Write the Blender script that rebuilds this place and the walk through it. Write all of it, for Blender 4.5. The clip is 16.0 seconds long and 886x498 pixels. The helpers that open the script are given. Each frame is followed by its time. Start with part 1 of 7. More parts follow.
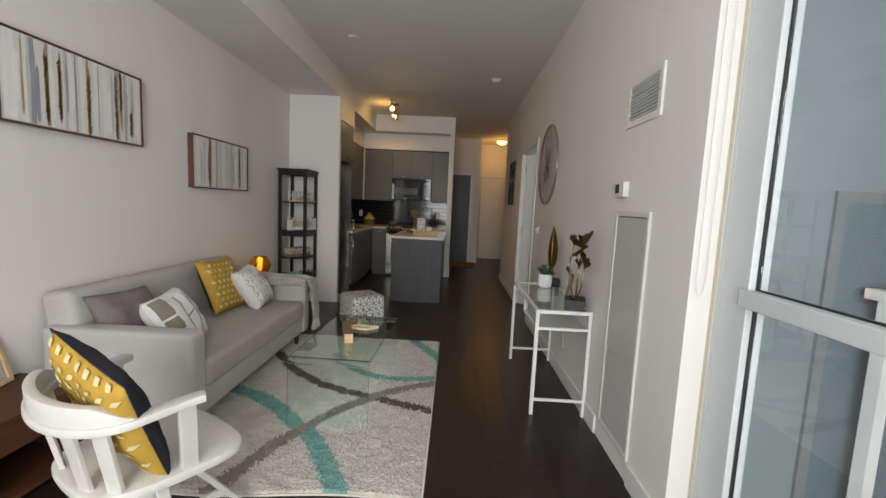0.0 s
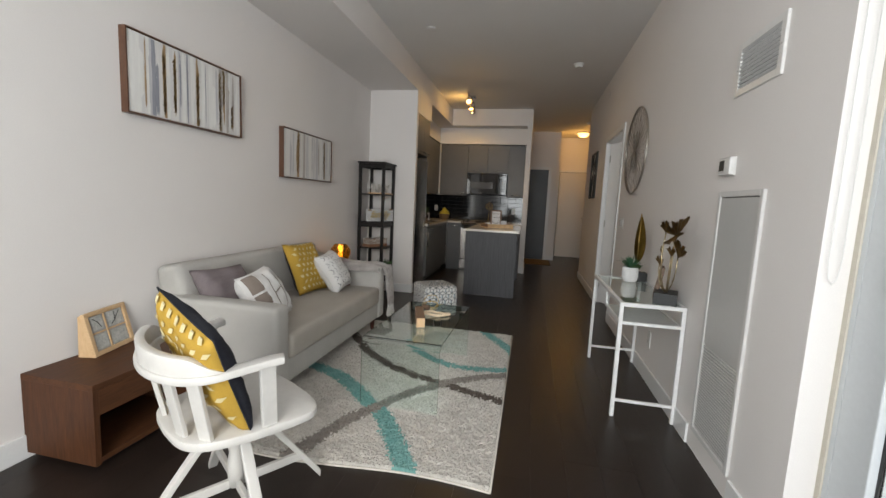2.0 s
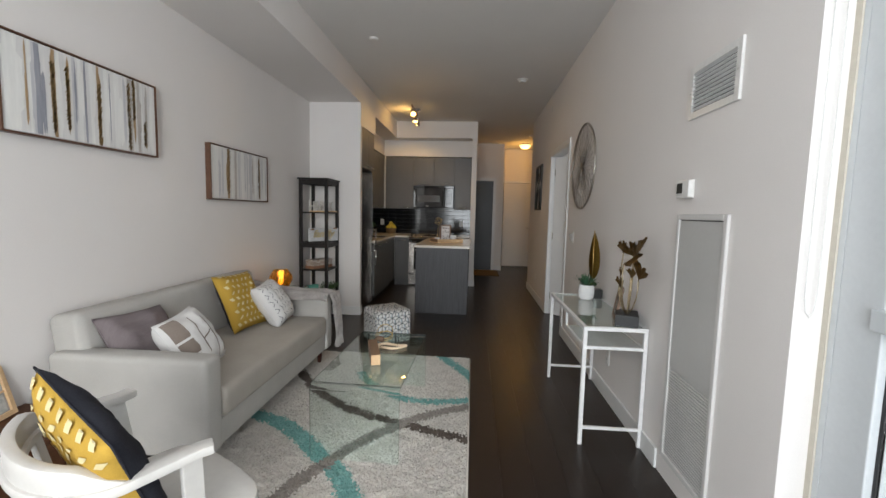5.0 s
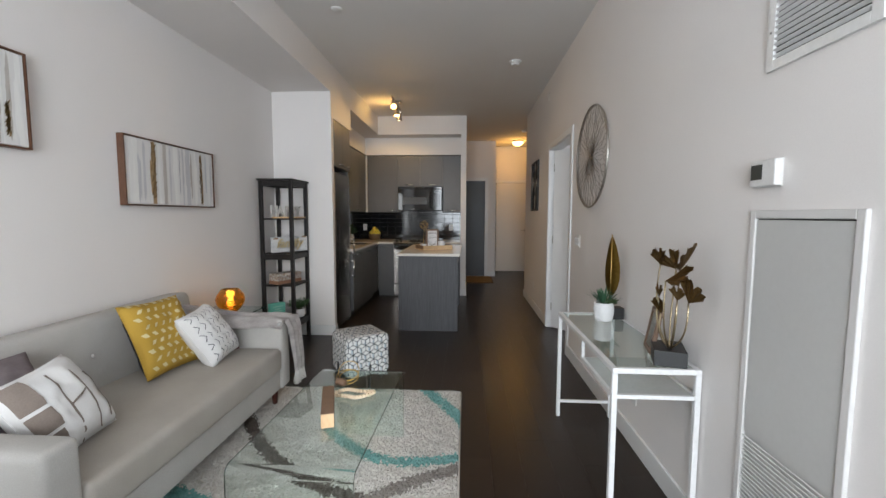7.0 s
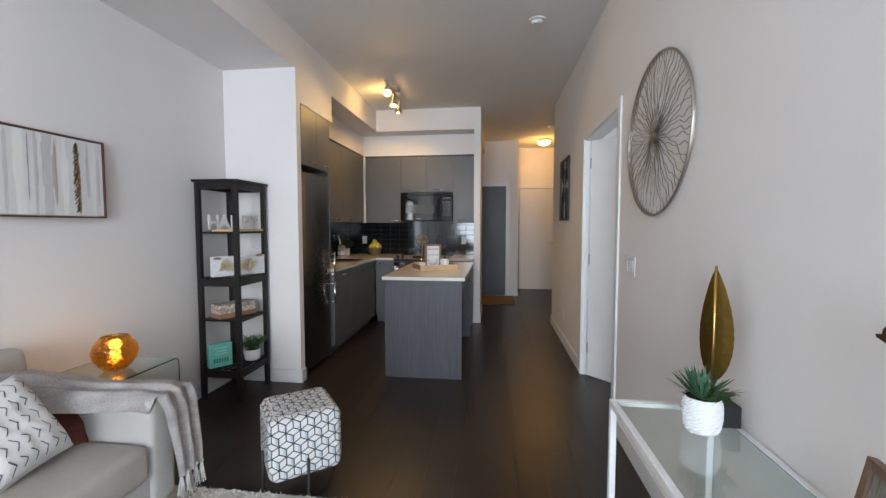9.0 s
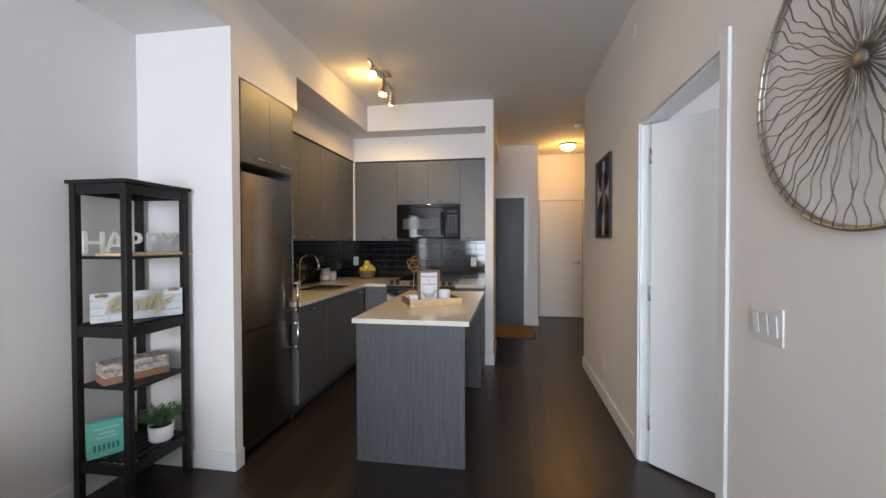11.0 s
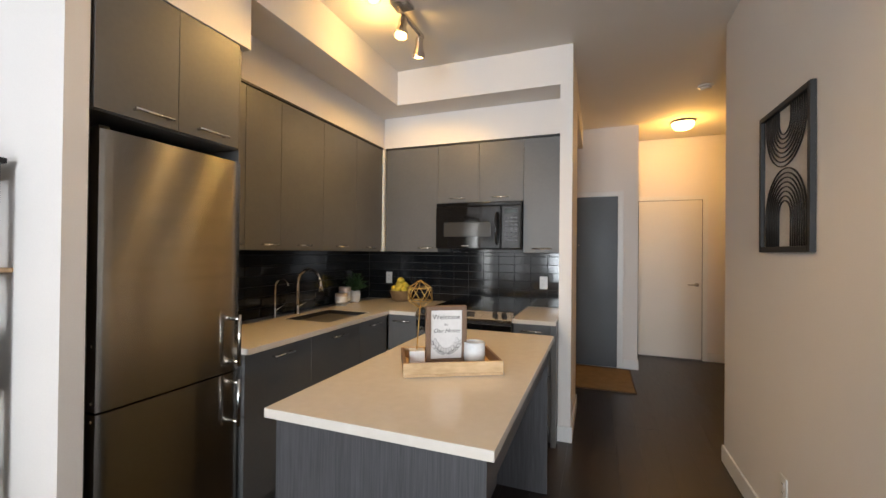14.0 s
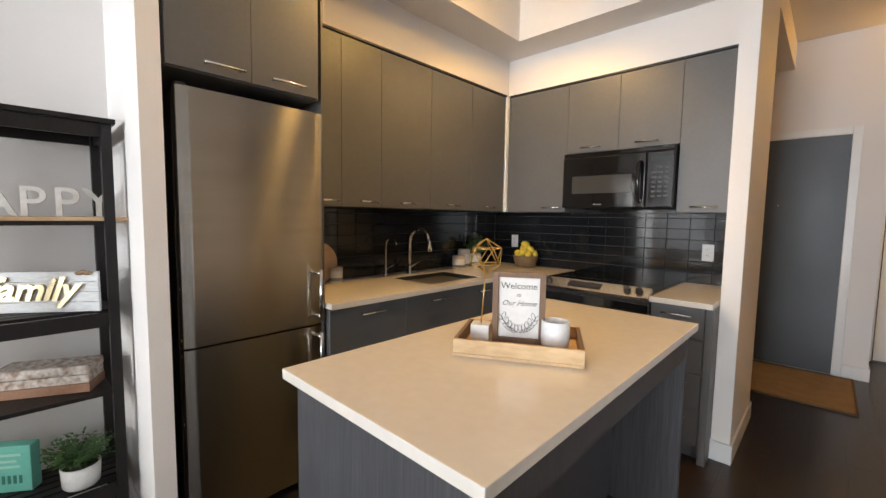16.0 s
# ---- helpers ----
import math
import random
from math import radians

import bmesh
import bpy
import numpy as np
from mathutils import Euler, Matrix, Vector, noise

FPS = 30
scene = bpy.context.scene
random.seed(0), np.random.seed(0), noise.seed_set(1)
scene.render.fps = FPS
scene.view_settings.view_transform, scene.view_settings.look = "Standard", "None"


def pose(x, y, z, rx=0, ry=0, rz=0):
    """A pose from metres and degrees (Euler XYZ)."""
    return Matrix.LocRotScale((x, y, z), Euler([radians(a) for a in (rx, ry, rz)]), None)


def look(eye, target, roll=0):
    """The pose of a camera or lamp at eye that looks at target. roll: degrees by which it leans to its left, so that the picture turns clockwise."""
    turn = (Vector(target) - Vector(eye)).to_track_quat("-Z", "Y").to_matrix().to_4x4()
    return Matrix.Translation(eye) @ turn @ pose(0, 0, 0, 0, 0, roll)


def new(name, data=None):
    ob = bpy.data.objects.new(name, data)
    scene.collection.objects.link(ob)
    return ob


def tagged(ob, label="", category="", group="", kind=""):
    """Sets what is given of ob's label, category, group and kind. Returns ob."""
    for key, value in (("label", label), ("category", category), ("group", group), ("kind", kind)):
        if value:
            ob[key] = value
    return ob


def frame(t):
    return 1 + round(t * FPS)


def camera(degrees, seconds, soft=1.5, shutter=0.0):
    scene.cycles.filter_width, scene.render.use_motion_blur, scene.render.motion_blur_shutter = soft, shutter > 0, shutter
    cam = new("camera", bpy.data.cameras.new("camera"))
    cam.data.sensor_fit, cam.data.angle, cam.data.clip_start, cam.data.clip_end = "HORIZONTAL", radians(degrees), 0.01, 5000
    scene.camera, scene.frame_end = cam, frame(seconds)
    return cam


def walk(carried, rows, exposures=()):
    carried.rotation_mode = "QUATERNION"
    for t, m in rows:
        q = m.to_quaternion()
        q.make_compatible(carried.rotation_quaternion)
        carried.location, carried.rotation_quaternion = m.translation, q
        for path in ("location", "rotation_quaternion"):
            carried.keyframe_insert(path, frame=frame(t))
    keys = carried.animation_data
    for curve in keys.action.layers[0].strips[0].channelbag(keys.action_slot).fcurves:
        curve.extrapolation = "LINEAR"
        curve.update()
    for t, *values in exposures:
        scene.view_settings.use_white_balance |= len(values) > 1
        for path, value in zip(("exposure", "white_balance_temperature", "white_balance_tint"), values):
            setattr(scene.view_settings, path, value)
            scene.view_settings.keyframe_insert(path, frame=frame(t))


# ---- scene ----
cam = camera(95.0, 16.0)
PATH = [
    (0, (0.063, 0.775, 1.347), (0.015, 2.764, 1.136), 2.7),
    (0.5, (0.065, 0.775, 1.343), (-0.106, 2.755, 1.117), 3.0),
    (1, (0.092, 0.781, 1.323), (-0.196, 2.747, 1.095), 3.2),
    (1.5, (0.102, 0.782, 1.309), (-0.277, 2.733, 1.087), 3.1),
    (2, (0.066, 0.828, 1.249), (-0.343, 2.772, 1.02), 2.7),
    (2.5, (0.032, 0.858, 1.242), (-0.364, 2.804, 1.007), 2.5),
    (3, (-0.005, 0.876, 1.243), (-0.355, 2.831, 1.002), 2.4),
    (3.5, (-0.019, 0.903, 1.264), (-0.327, 2.865, 1.03), 2.4),
    (4, (-0.04, 0.911, 1.293), (-0.291, 2.882, 1.063), 2.0),
    (4.5, (-0.045, 0.96, 1.324), (-0.222, 2.941, 1.112), 1.7),
    (5, (-0.031, 1.014, 1.343), (-0.176, 3.001, 1.164), 1.4),
    (5.2, (-0.03, 1.066, 1.353), (-0.161, 3.055, 1.182), 1.3),
    (7.5, (0.048, 1.915, 1.339), (-0.078, 3.905, 1.176), -0.2),
    (8, (0.129, 2.211, 1.337), (-0.043, 4.196, 1.168), -0.1),
    (8.3, (0.141, 2.401, 1.344), (-0.052, 4.385, 1.189), -0.1),
    (8.5, (0.159, 2.538, 1.353), (-0.041, 4.522, 1.2), -0.0),
    (9, (0.186, 2.8, 1.362), (-0.062, 4.781, 1.245), -0.0),
    (11.5, (0.17, 4.11, 1.388), (-0.18, 6.079, 1.37), -0.0),
    (12, (0.127, 4.334, 1.389), (-0.268, 6.294, 1.397), 0.2),
    (12.5, (0.135, 4.6, 1.421), (-0.301, 6.551, 1.445), 0.4),
    (13, (0.132, 4.833, 1.407), (-0.349, 6.775, 1.422), 0.4),
    (13.5, (0.126, 5.081, 1.401), (-0.442, 6.998, 1.419), 0.4),
    (14, (0.175, 5.274, 1.401), (-0.534, 7.144, 1.415), 0.6),
    (14.5, (0.266, 5.432, 1.373), (-0.626, 7.221, 1.345), 1.0),
    (15, (0.285, 5.519, 1.352), (-0.799, 7.197, 1.272), 1.0),
    (15.5, (0.3, 5.632, 1.371), (-0.941, 7.195, 1.239), 0.9),
    (16, (0.321, 5.754, 1.352), (-1.051, 7.2, 1.192), 0.9),
]
walk(cam, [(t, look(eye, target, roll)) for t, eye, target, roll in PATH],
     [(0, -0.44, 6950, 10), (1.5, -0.37, 6850, 10), (3.5, -0.25, 6700, 10), (5, -0.23, 6600, 10), (7.5, 0.28, 6250, 10), (9, 0.58, 6000, 10), (11.5, 0.80, 5950, 10), (12.5, 0.80, 6150, 10), (14, 1.0, 6400, 10), (16, 1.28, 6450, 10)])

# ---- world, sun and large lights ----
world = bpy.data.worlds.new("world")
scene.world = world
world.use_nodes = True
_nt = world.node_tree
_nt.nodes.clear()
_sky = _nt.nodes.new("ShaderNodeTexSky")
_sky.sky_type = 'NISHITA'
_sky.sun_disc = False
_sky.sun_elevation, _sky.sun_rotation = radians(38), radians(160)
_sky.dust_density, _sky.air_density = 4.0, 1.5
_bg = _nt.nodes.new("ShaderNodeBackground")
_bg.inputs["Strength"].default_value = 0.12
_wo = _nt.nodes.new("ShaderNodeOutputWorld")
_nt.links.new(_sky.outputs[0], _bg.inputs[0])
_nt.links.new(_bg.outputs[0], _wo.inputs[0])


def lamp(name, kind, m, power, colour, **kw):
    d = bpy.data.lights.new(name, kind)
    d.energy, d.color = power, colour
    for k, v in kw.items():
        if k == "size":
            d.size = v
        elif k == "size_y":
            d.shape, d.size_y = 'RECTANGLE', v
        elif k == "radius":
            d.shadow_soft_size = v
        elif k == "angle":
            d.angle = v
        elif k == "spot":
            d.spot_size, d.spot_blend = radians(v), 0.45
    ob = new(name, d)
    ob.matrix_world = m
    return ob


lamp("sun", 'SUN', look((0, 0, 10), (0.6, 1.8, 7.7)), 0.6, (1.0, 0.97, 0.93), angle=radians(15))
lamp("window_light_end", 'AREA', look((-0.25, -0.93, 1.55), (-0.2, 3, 1.45)), 180, (0.885, 0.95, 1.0), size=1.9, size_y=2.3)
lamp("window_light_side", 'AREA', look((1.06, 0.45, 1.5), (-1.5, 1.2, 1.1)), 18, (0.90, 0.95, 1.0), size=1.9, size_y=2.2)
WARM = (1.0, 0.58, 0.165)


# ---- materials ----
MATS = {}


def mat(name, a, b=None, rough=0.5, metal=0.0, fine=60.0, coarse=3.0, bump=0.05, spec=0.5, grain=None, rvar=0.08, mix=0.5, random=0.0, coat=0.0, dist=0.002, alpha_trans=0.0, ior=1.45):
    """Principled material: two colours mixed by a coarse and a fine noise, with relief and uneven gloss. grain stretches the noise."""
    if name in MATS:
        return MATS[name]
    m = bpy.data.materials.new(name)
    m.use_nodes = True
    nt = m.node_tree
    p = nt.nodes["Principled BSDF"]
    b = b or tuple(c * 0.86 for c in a)
    tc = nt.nodes.new("ShaderNodeTexCoord")
    mp = nt.nodes.new("ShaderNodeMapping")
    mp.inputs["Scale"].default_value = grain or (1, 1, 1)
    nt.links.new(tc.outputs["Object"], mp.inputs[0])
    n1 = nt.nodes.new("ShaderNodeTexNoise")
    n1.inputs["Scale"].default_value, n1.inputs["Detail"].default_value = coarse, 4
    n2 = nt.nodes.new("ShaderNodeTexNoise")
    n2.inputs["Scale"].default_value, n2.inputs["Detail"].default_value = fine, 3
    nt.links.new(mp.outputs[0], n1.inputs["Vector"])
    nt.links.new(mp.outputs[0], n2.inputs["Vector"])
    ad = nt.nodes.new("ShaderNodeMath")
    ad.operation = 'ADD'
    nt.links.new(n1.outputs[0], ad.inputs[0])
    nt.links.new(n2.outputs[0], ad.inputs[1])
    fac = ad.outputs[0]
    if random:
        oi = nt.nodes.new("ShaderNodeObjectInfo")
        mu = nt.nodes.new("ShaderNodeMath")
        mu.operation = 'MULTIPLY_ADD'
        mu.inputs[1].default_value = random
        nt.links.new(oi.outputs["Random"], mu.inputs[0])
        nt.links.new(fac, mu.inputs[2])
        fac = mu.outputs[0]
    mr = nt.nodes.new("ShaderNodeMapRange")
    mr.inputs["From Min"].default_value, mr.inputs["From Max"].default_value = 0.65, 1.35 + random
    nt.links.new(fac, mr.inputs["Value"])
    mx = nt.nodes.new("ShaderNodeMix")
    mx.data_type = 'RGBA'
    mx.inputs[6].default_value, mx.inputs[7].default_value = (*a, 1), (*b, 1)
    nt.links.new(mr.outputs[0], mx.inputs[0])
    nt.links.new(mx.outputs[2], p.inputs["Base Color"])
    rr = nt.nodes.new("ShaderNodeMapRange")
    rr.inputs["To Min"].default_value, rr.inputs["To Max"].default_value = max(0.0, rough - rvar), min(1.0, rough + rvar)
    nt.links.new(n1.outputs[0], rr.inputs["Value"])
    nt.links.new(rr.outputs[0], p.inputs["Roughness"])
    p.inputs["Metallic"].default_value = metal
    p.inputs["Specular IOR Level"].default_value = spec
    p.inputs["Coat Weight"].default_value = coat
    if bump:
        bp = nt.nodes.new("ShaderNodeBump")
        bp.inputs["Strength"].default_value, bp.inputs["Distance"].default_value = bump, dist
        nt.links.new(n2.outputs[0], bp.inputs["Height"])
        nt.links.new(bp.outputs[0], p.inputs["Normal"])
    MATS[name] = m
    return m


def glass(name, colour=(0.93, 0.98, 0.96), rough=0.0, ior=1.45):
    m = bpy.data.materials.new(name)
    m.use_nodes = True
    p = m.node_tree.nodes["Principled BSDF"]
    p.inputs["Base Color"].default_value = (*colour, 1)
    p.inputs["Transmission Weight"].default_value = 1.0
    p.inputs["Roughness"].default_value, p.inputs["IOR"].default_value = rough, ior
    return m


def glow(name, colour, strength):
    m = bpy.data.materials.new(name)
    m.use_nodes = True
    p = m.node_tree.nodes["Principled BSDF"]
    p.inputs["Base Color"].default_value = (0.9, 0.85, 0.75, 1)
    p.inputs["Emission Color"].default_value = (*colour, 1)
    p.inputs["Emission Strength"].default_value = strength
    return m


WALL = mat("wall_paint", (0.745, 0.712, 0.690), (0.705, 0.674, 0.653), 0.62, fine=220, coarse=1.3, bump=0.12, dist=0.001)
CEIL = mat("ceiling_paint", (0.70, 0.68, 0.66), (0.66, 0.64, 0.62), 0.85, fine=180, coarse=1.5, bump=0.15, dist=0.001)
TRIM = mat("trim_paint", (0.74, 0.74, 0.735), (0.69, 0.69, 0.685), 0.35, fine=90, coarse=4, bump=0.04)
FLOORM = mat("dark_plank", (0.0140, 0.0095, 0.0078), (0.0245, 0.0165, 0.0130), 0.33, fine=26, coarse=5, bump=0.22, grain=(14, 1.0, 1), random=0.7, rvar=0.07, dist=0.0008, spec=0.42)
UNDER = mat("floor_joint", (0.008, 0.006, 0.005), rough=0.8)
GREY = mat("cabinet_grey", (0.108, 0.108, 0.108), (0.094, 0.094, 0.096), 0.42, fine=55, coarse=5, bump=0.03, grain=(1, 1, 1), rvar=0.04)
GREYWOOD = mat("island_laminate", (0.028, 0.028, 0.032), (0.078, 0.077, 0.084), 0.5, fine=34, coarse=12, bump=0.25, grain=(16, 16, 0.30), dist=0.001)
QUARTZ = mat("quartz", (0.68, 0.635, 0.575), (0.62, 0.575, 0.515), 0.13, fine=500, coarse=30, bump=0.0, rvar=0.03)
STEEL = mat("brushed_steel", (0.60, 0.57, 0.54), (0.52, 0.495, 0.47), 0.25, 1.0, fine=60, coarse=3, bump=0.35, grain=(0.5, 0.5, 14), rvar=0.04, dist=0.0005)
# near black in place of steel: the deep basin's shade is in this colour
SINKM = mat("sink_shade_black", (0.012, 0.012, 0.012), (0.02, 0.02, 0.02), 0.6)
DARKSTEEL = mat("dark_side_panel", (0.02, 0.02, 0.022), rough=0.5)
CHROME = mat("chrome", (0.75, 0.74, 0.72), rough=0.14, metal=1.0, bump=0.0)
BLACKG = mat("black_gloss", (0.006, 0.006, 0.007), (0.010, 0.010, 0.011), 0.06, bump=0.0, rvar=0.02)
BLACKM = mat("black_matte", (0.012, 0.012, 0.013), (0.02, 0.02, 0.02), 0.5, fine=90)
TILE = mat("black_tile", (0.006, 0.0065, 0.0075), (0.013, 0.014, 0.016), 0.10, fine=35, coarse=6, bump=0.12, random=0.6, rvar=0.03, dist=0.0012)
GROUT = mat("grout", (0.085, 0.083, 0.080), rough=0.9)
ESPRESSO = mat("espresso_wood", (0.009, 0.0075, 0.0075), (0.016, 0.013, 0.012), 0.45, spec=0.28, fine=40, coarse=6, grain=(5, 5, 0.6), bump=0.15)
WALNUT = mat("walnut", (0.050, 0.019, 0.0085), (0.105, 0.043, 0.019), 0.5, spec=0.22, fine=22, coarse=4, grain=(6, 0.7, 9), bump=0.12)
WALNUTV = mat("walnut_end", (0.042, 0.016, 0.0075), (0.095, 0.038, 0.017), 0.5, spec=0.22, fine=22, coarse=4, grain=(8, 8, 0.6), bump=0.12)
OAK = mat("light_wood", (0.52, 0.33, 0.17), (0.66, 0.46, 0.27), 0.5, fine=30, coarse=4, grain=(6, 1, 6), bump=0.12)
OAKV = mat("light_wood_upright", (0.52, 0.33, 0.17), (0.66, 0.46, 0.27), 0.5, fine=30, coarse=4, grain=(6, 6, 1), bump=0.12)
BROWNWOOD = mat("brown_frame_wood", (0.13, 0.075, 0.045), (0.20, 0.12, 0.075), 0.5, fine=30, coarse=5, grain=(6, 6, 1), bump=0.1)
WHITEP = mat("white_lacquer", (0.57, 0.555, 0.53), (0.52, 0.505, 0.485), 0.32, fine=40, coarse=6, bump=0.06)
WHITEMET = mat("white_metal", (0.78, 0.775, 0.77), rough=0.32, fine=60, bump=0.03)
PLASTIC = mat("white_plastic", (0.72, 0.71, 0.69), rough=0.35, bump=0.0)
GREYPANEL = mat("access_panel_paint", (0.50, 0.495, 0.48), (0.475, 0.47, 0.455), 0.36, fine=60, coarse=2, bump=0.03)
CLOTH = mat("sofa_linen", (0.37, 0.357, 0.335), (0.46, 0.445, 0.42), 0.92, fine=330, coarse=5, bump=0.5, spec=0.2, dist=0.002)
SEATCLOTH = mat("sofa_seat_linen", (0.35, 0.325, 0.29), (0.42, 0.39, 0.35), 0.92, fine=330, coarse=5, bump=0.5, spec=0.2, dist=0.002)
MAUVE = mat("mauve_cloth", (0.15, 0.125, 0.13), (0.20, 0.17, 0.175), 0.9, fine=60, coarse=8, bump=0.6, grain=(1, 8, 1), spec=0.2)
NAVY = mat("navy_cloth", (0.016, 0.017, 0.024), (0.03, 0.032, 0.042), 0.9, fine=200, spec=0.2, bump=0.3)
GOLD = mat("brushed_gold", (0.62, 0.42, 0.15), (0.50, 0.32, 0.10), 0.3, 1.0, fine=80, bump=0.1)
DULLGOLD = mat("antique_gold", (0.30, 0.19, 0.075), (0.19, 0.12, 0.05), 0.42, 0.85, fine=60, coarse=9, bump=0.3)
SILVER = mat("brushed_silver", (0.48, 0.45, 0.41), (0.36, 0.34, 0.31), 0.33, 1.0, fine=90, bump=0.1)
LEAF = mat("leaf_green", (0.045, 0.11, 0.03), (0.085, 0.17, 0.05), 0.55, fine=60, coarse=20, bump=0.2, random=0.3)
LEAFD = mat("leaf_deep_green", (0.02, 0.075, 0.035), (0.05, 0.12, 0.06), 0.5, fine=60, coarse=20, bump=0.2)
CERAMIC = mat("white_ceramic", (0.76, 0.755, 0.75), rough=0.25, bump=0.03)
LEMON = mat("lemon_skin", (0.62, 0.46, 0.045), (0.50, 0.40, 0.05), 0.45, fine=140, bump=0.3)
DOORGREY = mat("entry_door_grey", (0.055, 0.062, 0.073), (0.048, 0.054, 0.064), 0.45, fine=60, coarse=3, bump=0.05)
CREAM = mat("closet_door_paint", (0.70, 0.67, 0.62), (0.66, 0.63, 0.58), 0.4, fine=60, coarse=2, bump=0.04)
MAT_M = mat("jute_mat", (0.19, 0.135, 0.075), (0.28, 0.20, 0.115), 0.95, fine=260, coarse=10, bump=0.8, spec=0.1)
TEAL = mat("teal_board", (0.13, 0.43, 0.34), (0.16, 0.50, 0.40), 0.6, fine=60)
GLASS = glass("table_glass", (0.86, 0.95, 0.92))
GLASSED = mat("glass_edge", (0.03, 0.075, 0.062), rough=0.1, bump=0.0)
PANE = glass("window_pane", (0.97, 0.99, 1.0))
SOIL = mat("soil", (0.03, 0.02, 0.014), rough=0.95, bump=0.5)


# ---- building helpers ----
def top_of(ob):
    while ob.parent:
        ob = ob.parent
    return ob


def thing(name, at=(0, 0, 0), rz=0, label="", category="", group="", kind=""):
    ob = new(name)
    ob.empty_display_size = 0.05
    ob.matrix_world = pose(*at, 0, 0, rz)
    return tagged(ob, label, category, group, kind)


def part(name, bm, material, parent=None, label="", world=True, smooth=False, **tags):
    """One mesh object from a bmesh. Under a parent, world coordinates are turned into the thing's own unless world is False."""
    if parent and world:
        bm.transform(top_of(parent).matrix_basis.inverted())
    bmesh.ops.recalc_face_normals(bm, faces=bm.faces)
    me = bpy.data.meshes.new(name)
    bm.to_mesh(me)
    bm.free()
    for m in (material if isinstance(material, (list, tuple)) else [material]):
        me.materials.append(m)
    if smooth:
        me.shade_smooth() if smooth is True else me.set_sharp_from_angle(angle=radians(smooth))
    ob = new(name, me)
    if parent:
        ob.parent = parent
    return tagged(ob, label, **tags)


def box(x0, x1, y0, y1, z0, z1, bevel=0.0, seg=2, bm=None):
    """A box between two corners, with bevelled edges; added to bm if that is given."""
    t = bmesh.new()
    bmesh.ops.create_cube(t, size=1)
    t.transform(Matrix.Translation(((x0 + x1) / 2, (y0 + y1) / 2, (z0 + z1) / 2)) @ Matrix.Diagonal((abs(x1 - x0), abs(y1 - y0), abs(z1 - z0), 1)))
    if bevel:
        bmesh.ops.bevel(t, geom=t.edges[:], offset=bevel, segments=seg, profile=0.5, affect='EDGES')
    return join(bm, t)


def join(bm, t):
    if bm is None:
        return t
    me = bpy.data.meshes.new("tmp")
    t.to_mesh(me)
    bm.from_mesh(me)
    bpy.data.meshes.remove(me)
    t.free()
    return bm


def moved(t, m, bm=None):
    t.transform(m)
    return join(bm, t)


def lathe(profile, n=28, m=None, bm=None):
    """A turned body: profile of (radius, z)."""
    t = bmesh.new()
    rings = []
    for r, z in profile:
        rings.append([t.verts.new((max(r, 1e-5) * math.cos(2 * math.pi * i / n), max(r, 1e-5) * math.sin(2 * math.pi * i / n), z)) for i in range(n)])
    for a, b in zip(rings, rings[1:]):
        for i in range(n):
            t.faces.new((a[i], a[(i + 1) % n], b[(i + 1) % n], b[i]))
    for f in t.faces:
        f.smooth = True
    for ring in (rings[0], rings[-1]):
        t.faces.new(ring)
    bmesh.ops.remove_doubles(t, verts=t.verts, dist=2e-5)
    if m:
        t.transform(m)
    return join(bm, t)


def tube(points, r, n=8, bm=None, closed=False, radii=None):
    """A round bar along points."""
    t = bmesh.new()
    pts = [Vector(p) for p in points]
    rings = []
    side = None
    for i, p in enumerate(pts):
        if closed:
            d = pts[(i + 1) % len(pts)] - pts[i - 1]
        else:
            d = pts[min(i + 1, len(pts) - 1)] - pts[max(i - 1, 0)]
        d.normalize()
        if side is None:
            side = d.orthogonal().normalized()
        side = (side - d * side.dot(d)).normalized()
        up = d.cross(side)
        rr = radii[i] if radii else r
        rings.append([t.verts.new(p + side * rr * math.cos(2 * math.pi * k / n) + up * rr * math.sin(2 * math.pi * k / n)) for k in range(n)])
    pairs = list(zip(rings, rings[1:])) + ([(rings[-1], rings[0])] if closed else [])
    for a, b in pairs:
        for k in range(n):
            t.faces.new((a[k], a[(k + 1) % n], b[(k + 1) % n], b[k])).smooth = True
    if not closed:
        t.faces.new(rings[0])
        t.faces.new(rings[-1])
    return join(bm, t)


def extrude_outline(pts, depth, m=None, bevel=0.0, bm=None):
    """A flat plate: outline in x, y, pushed up by depth in z."""
    t = bmesh.new()
    f = t.faces.new([t.verts.new((x, y, 0)) for x, y in pts])
    r = bmesh.ops.extrude_face_region(t, geom=[f])
    bmesh.ops.translate(t, verts=[v for v in r["geom"] if isinstance(v, bmesh.types.BMVert)], vec=(0, 0, depth))
    if bevel:
        bmesh.ops.bevel(t, geom=t.edges[:], offset=bevel, segments=2, profile=0.5, affect='EDGES')
    if m:
        t.transform(m)
    return join(bm, t)


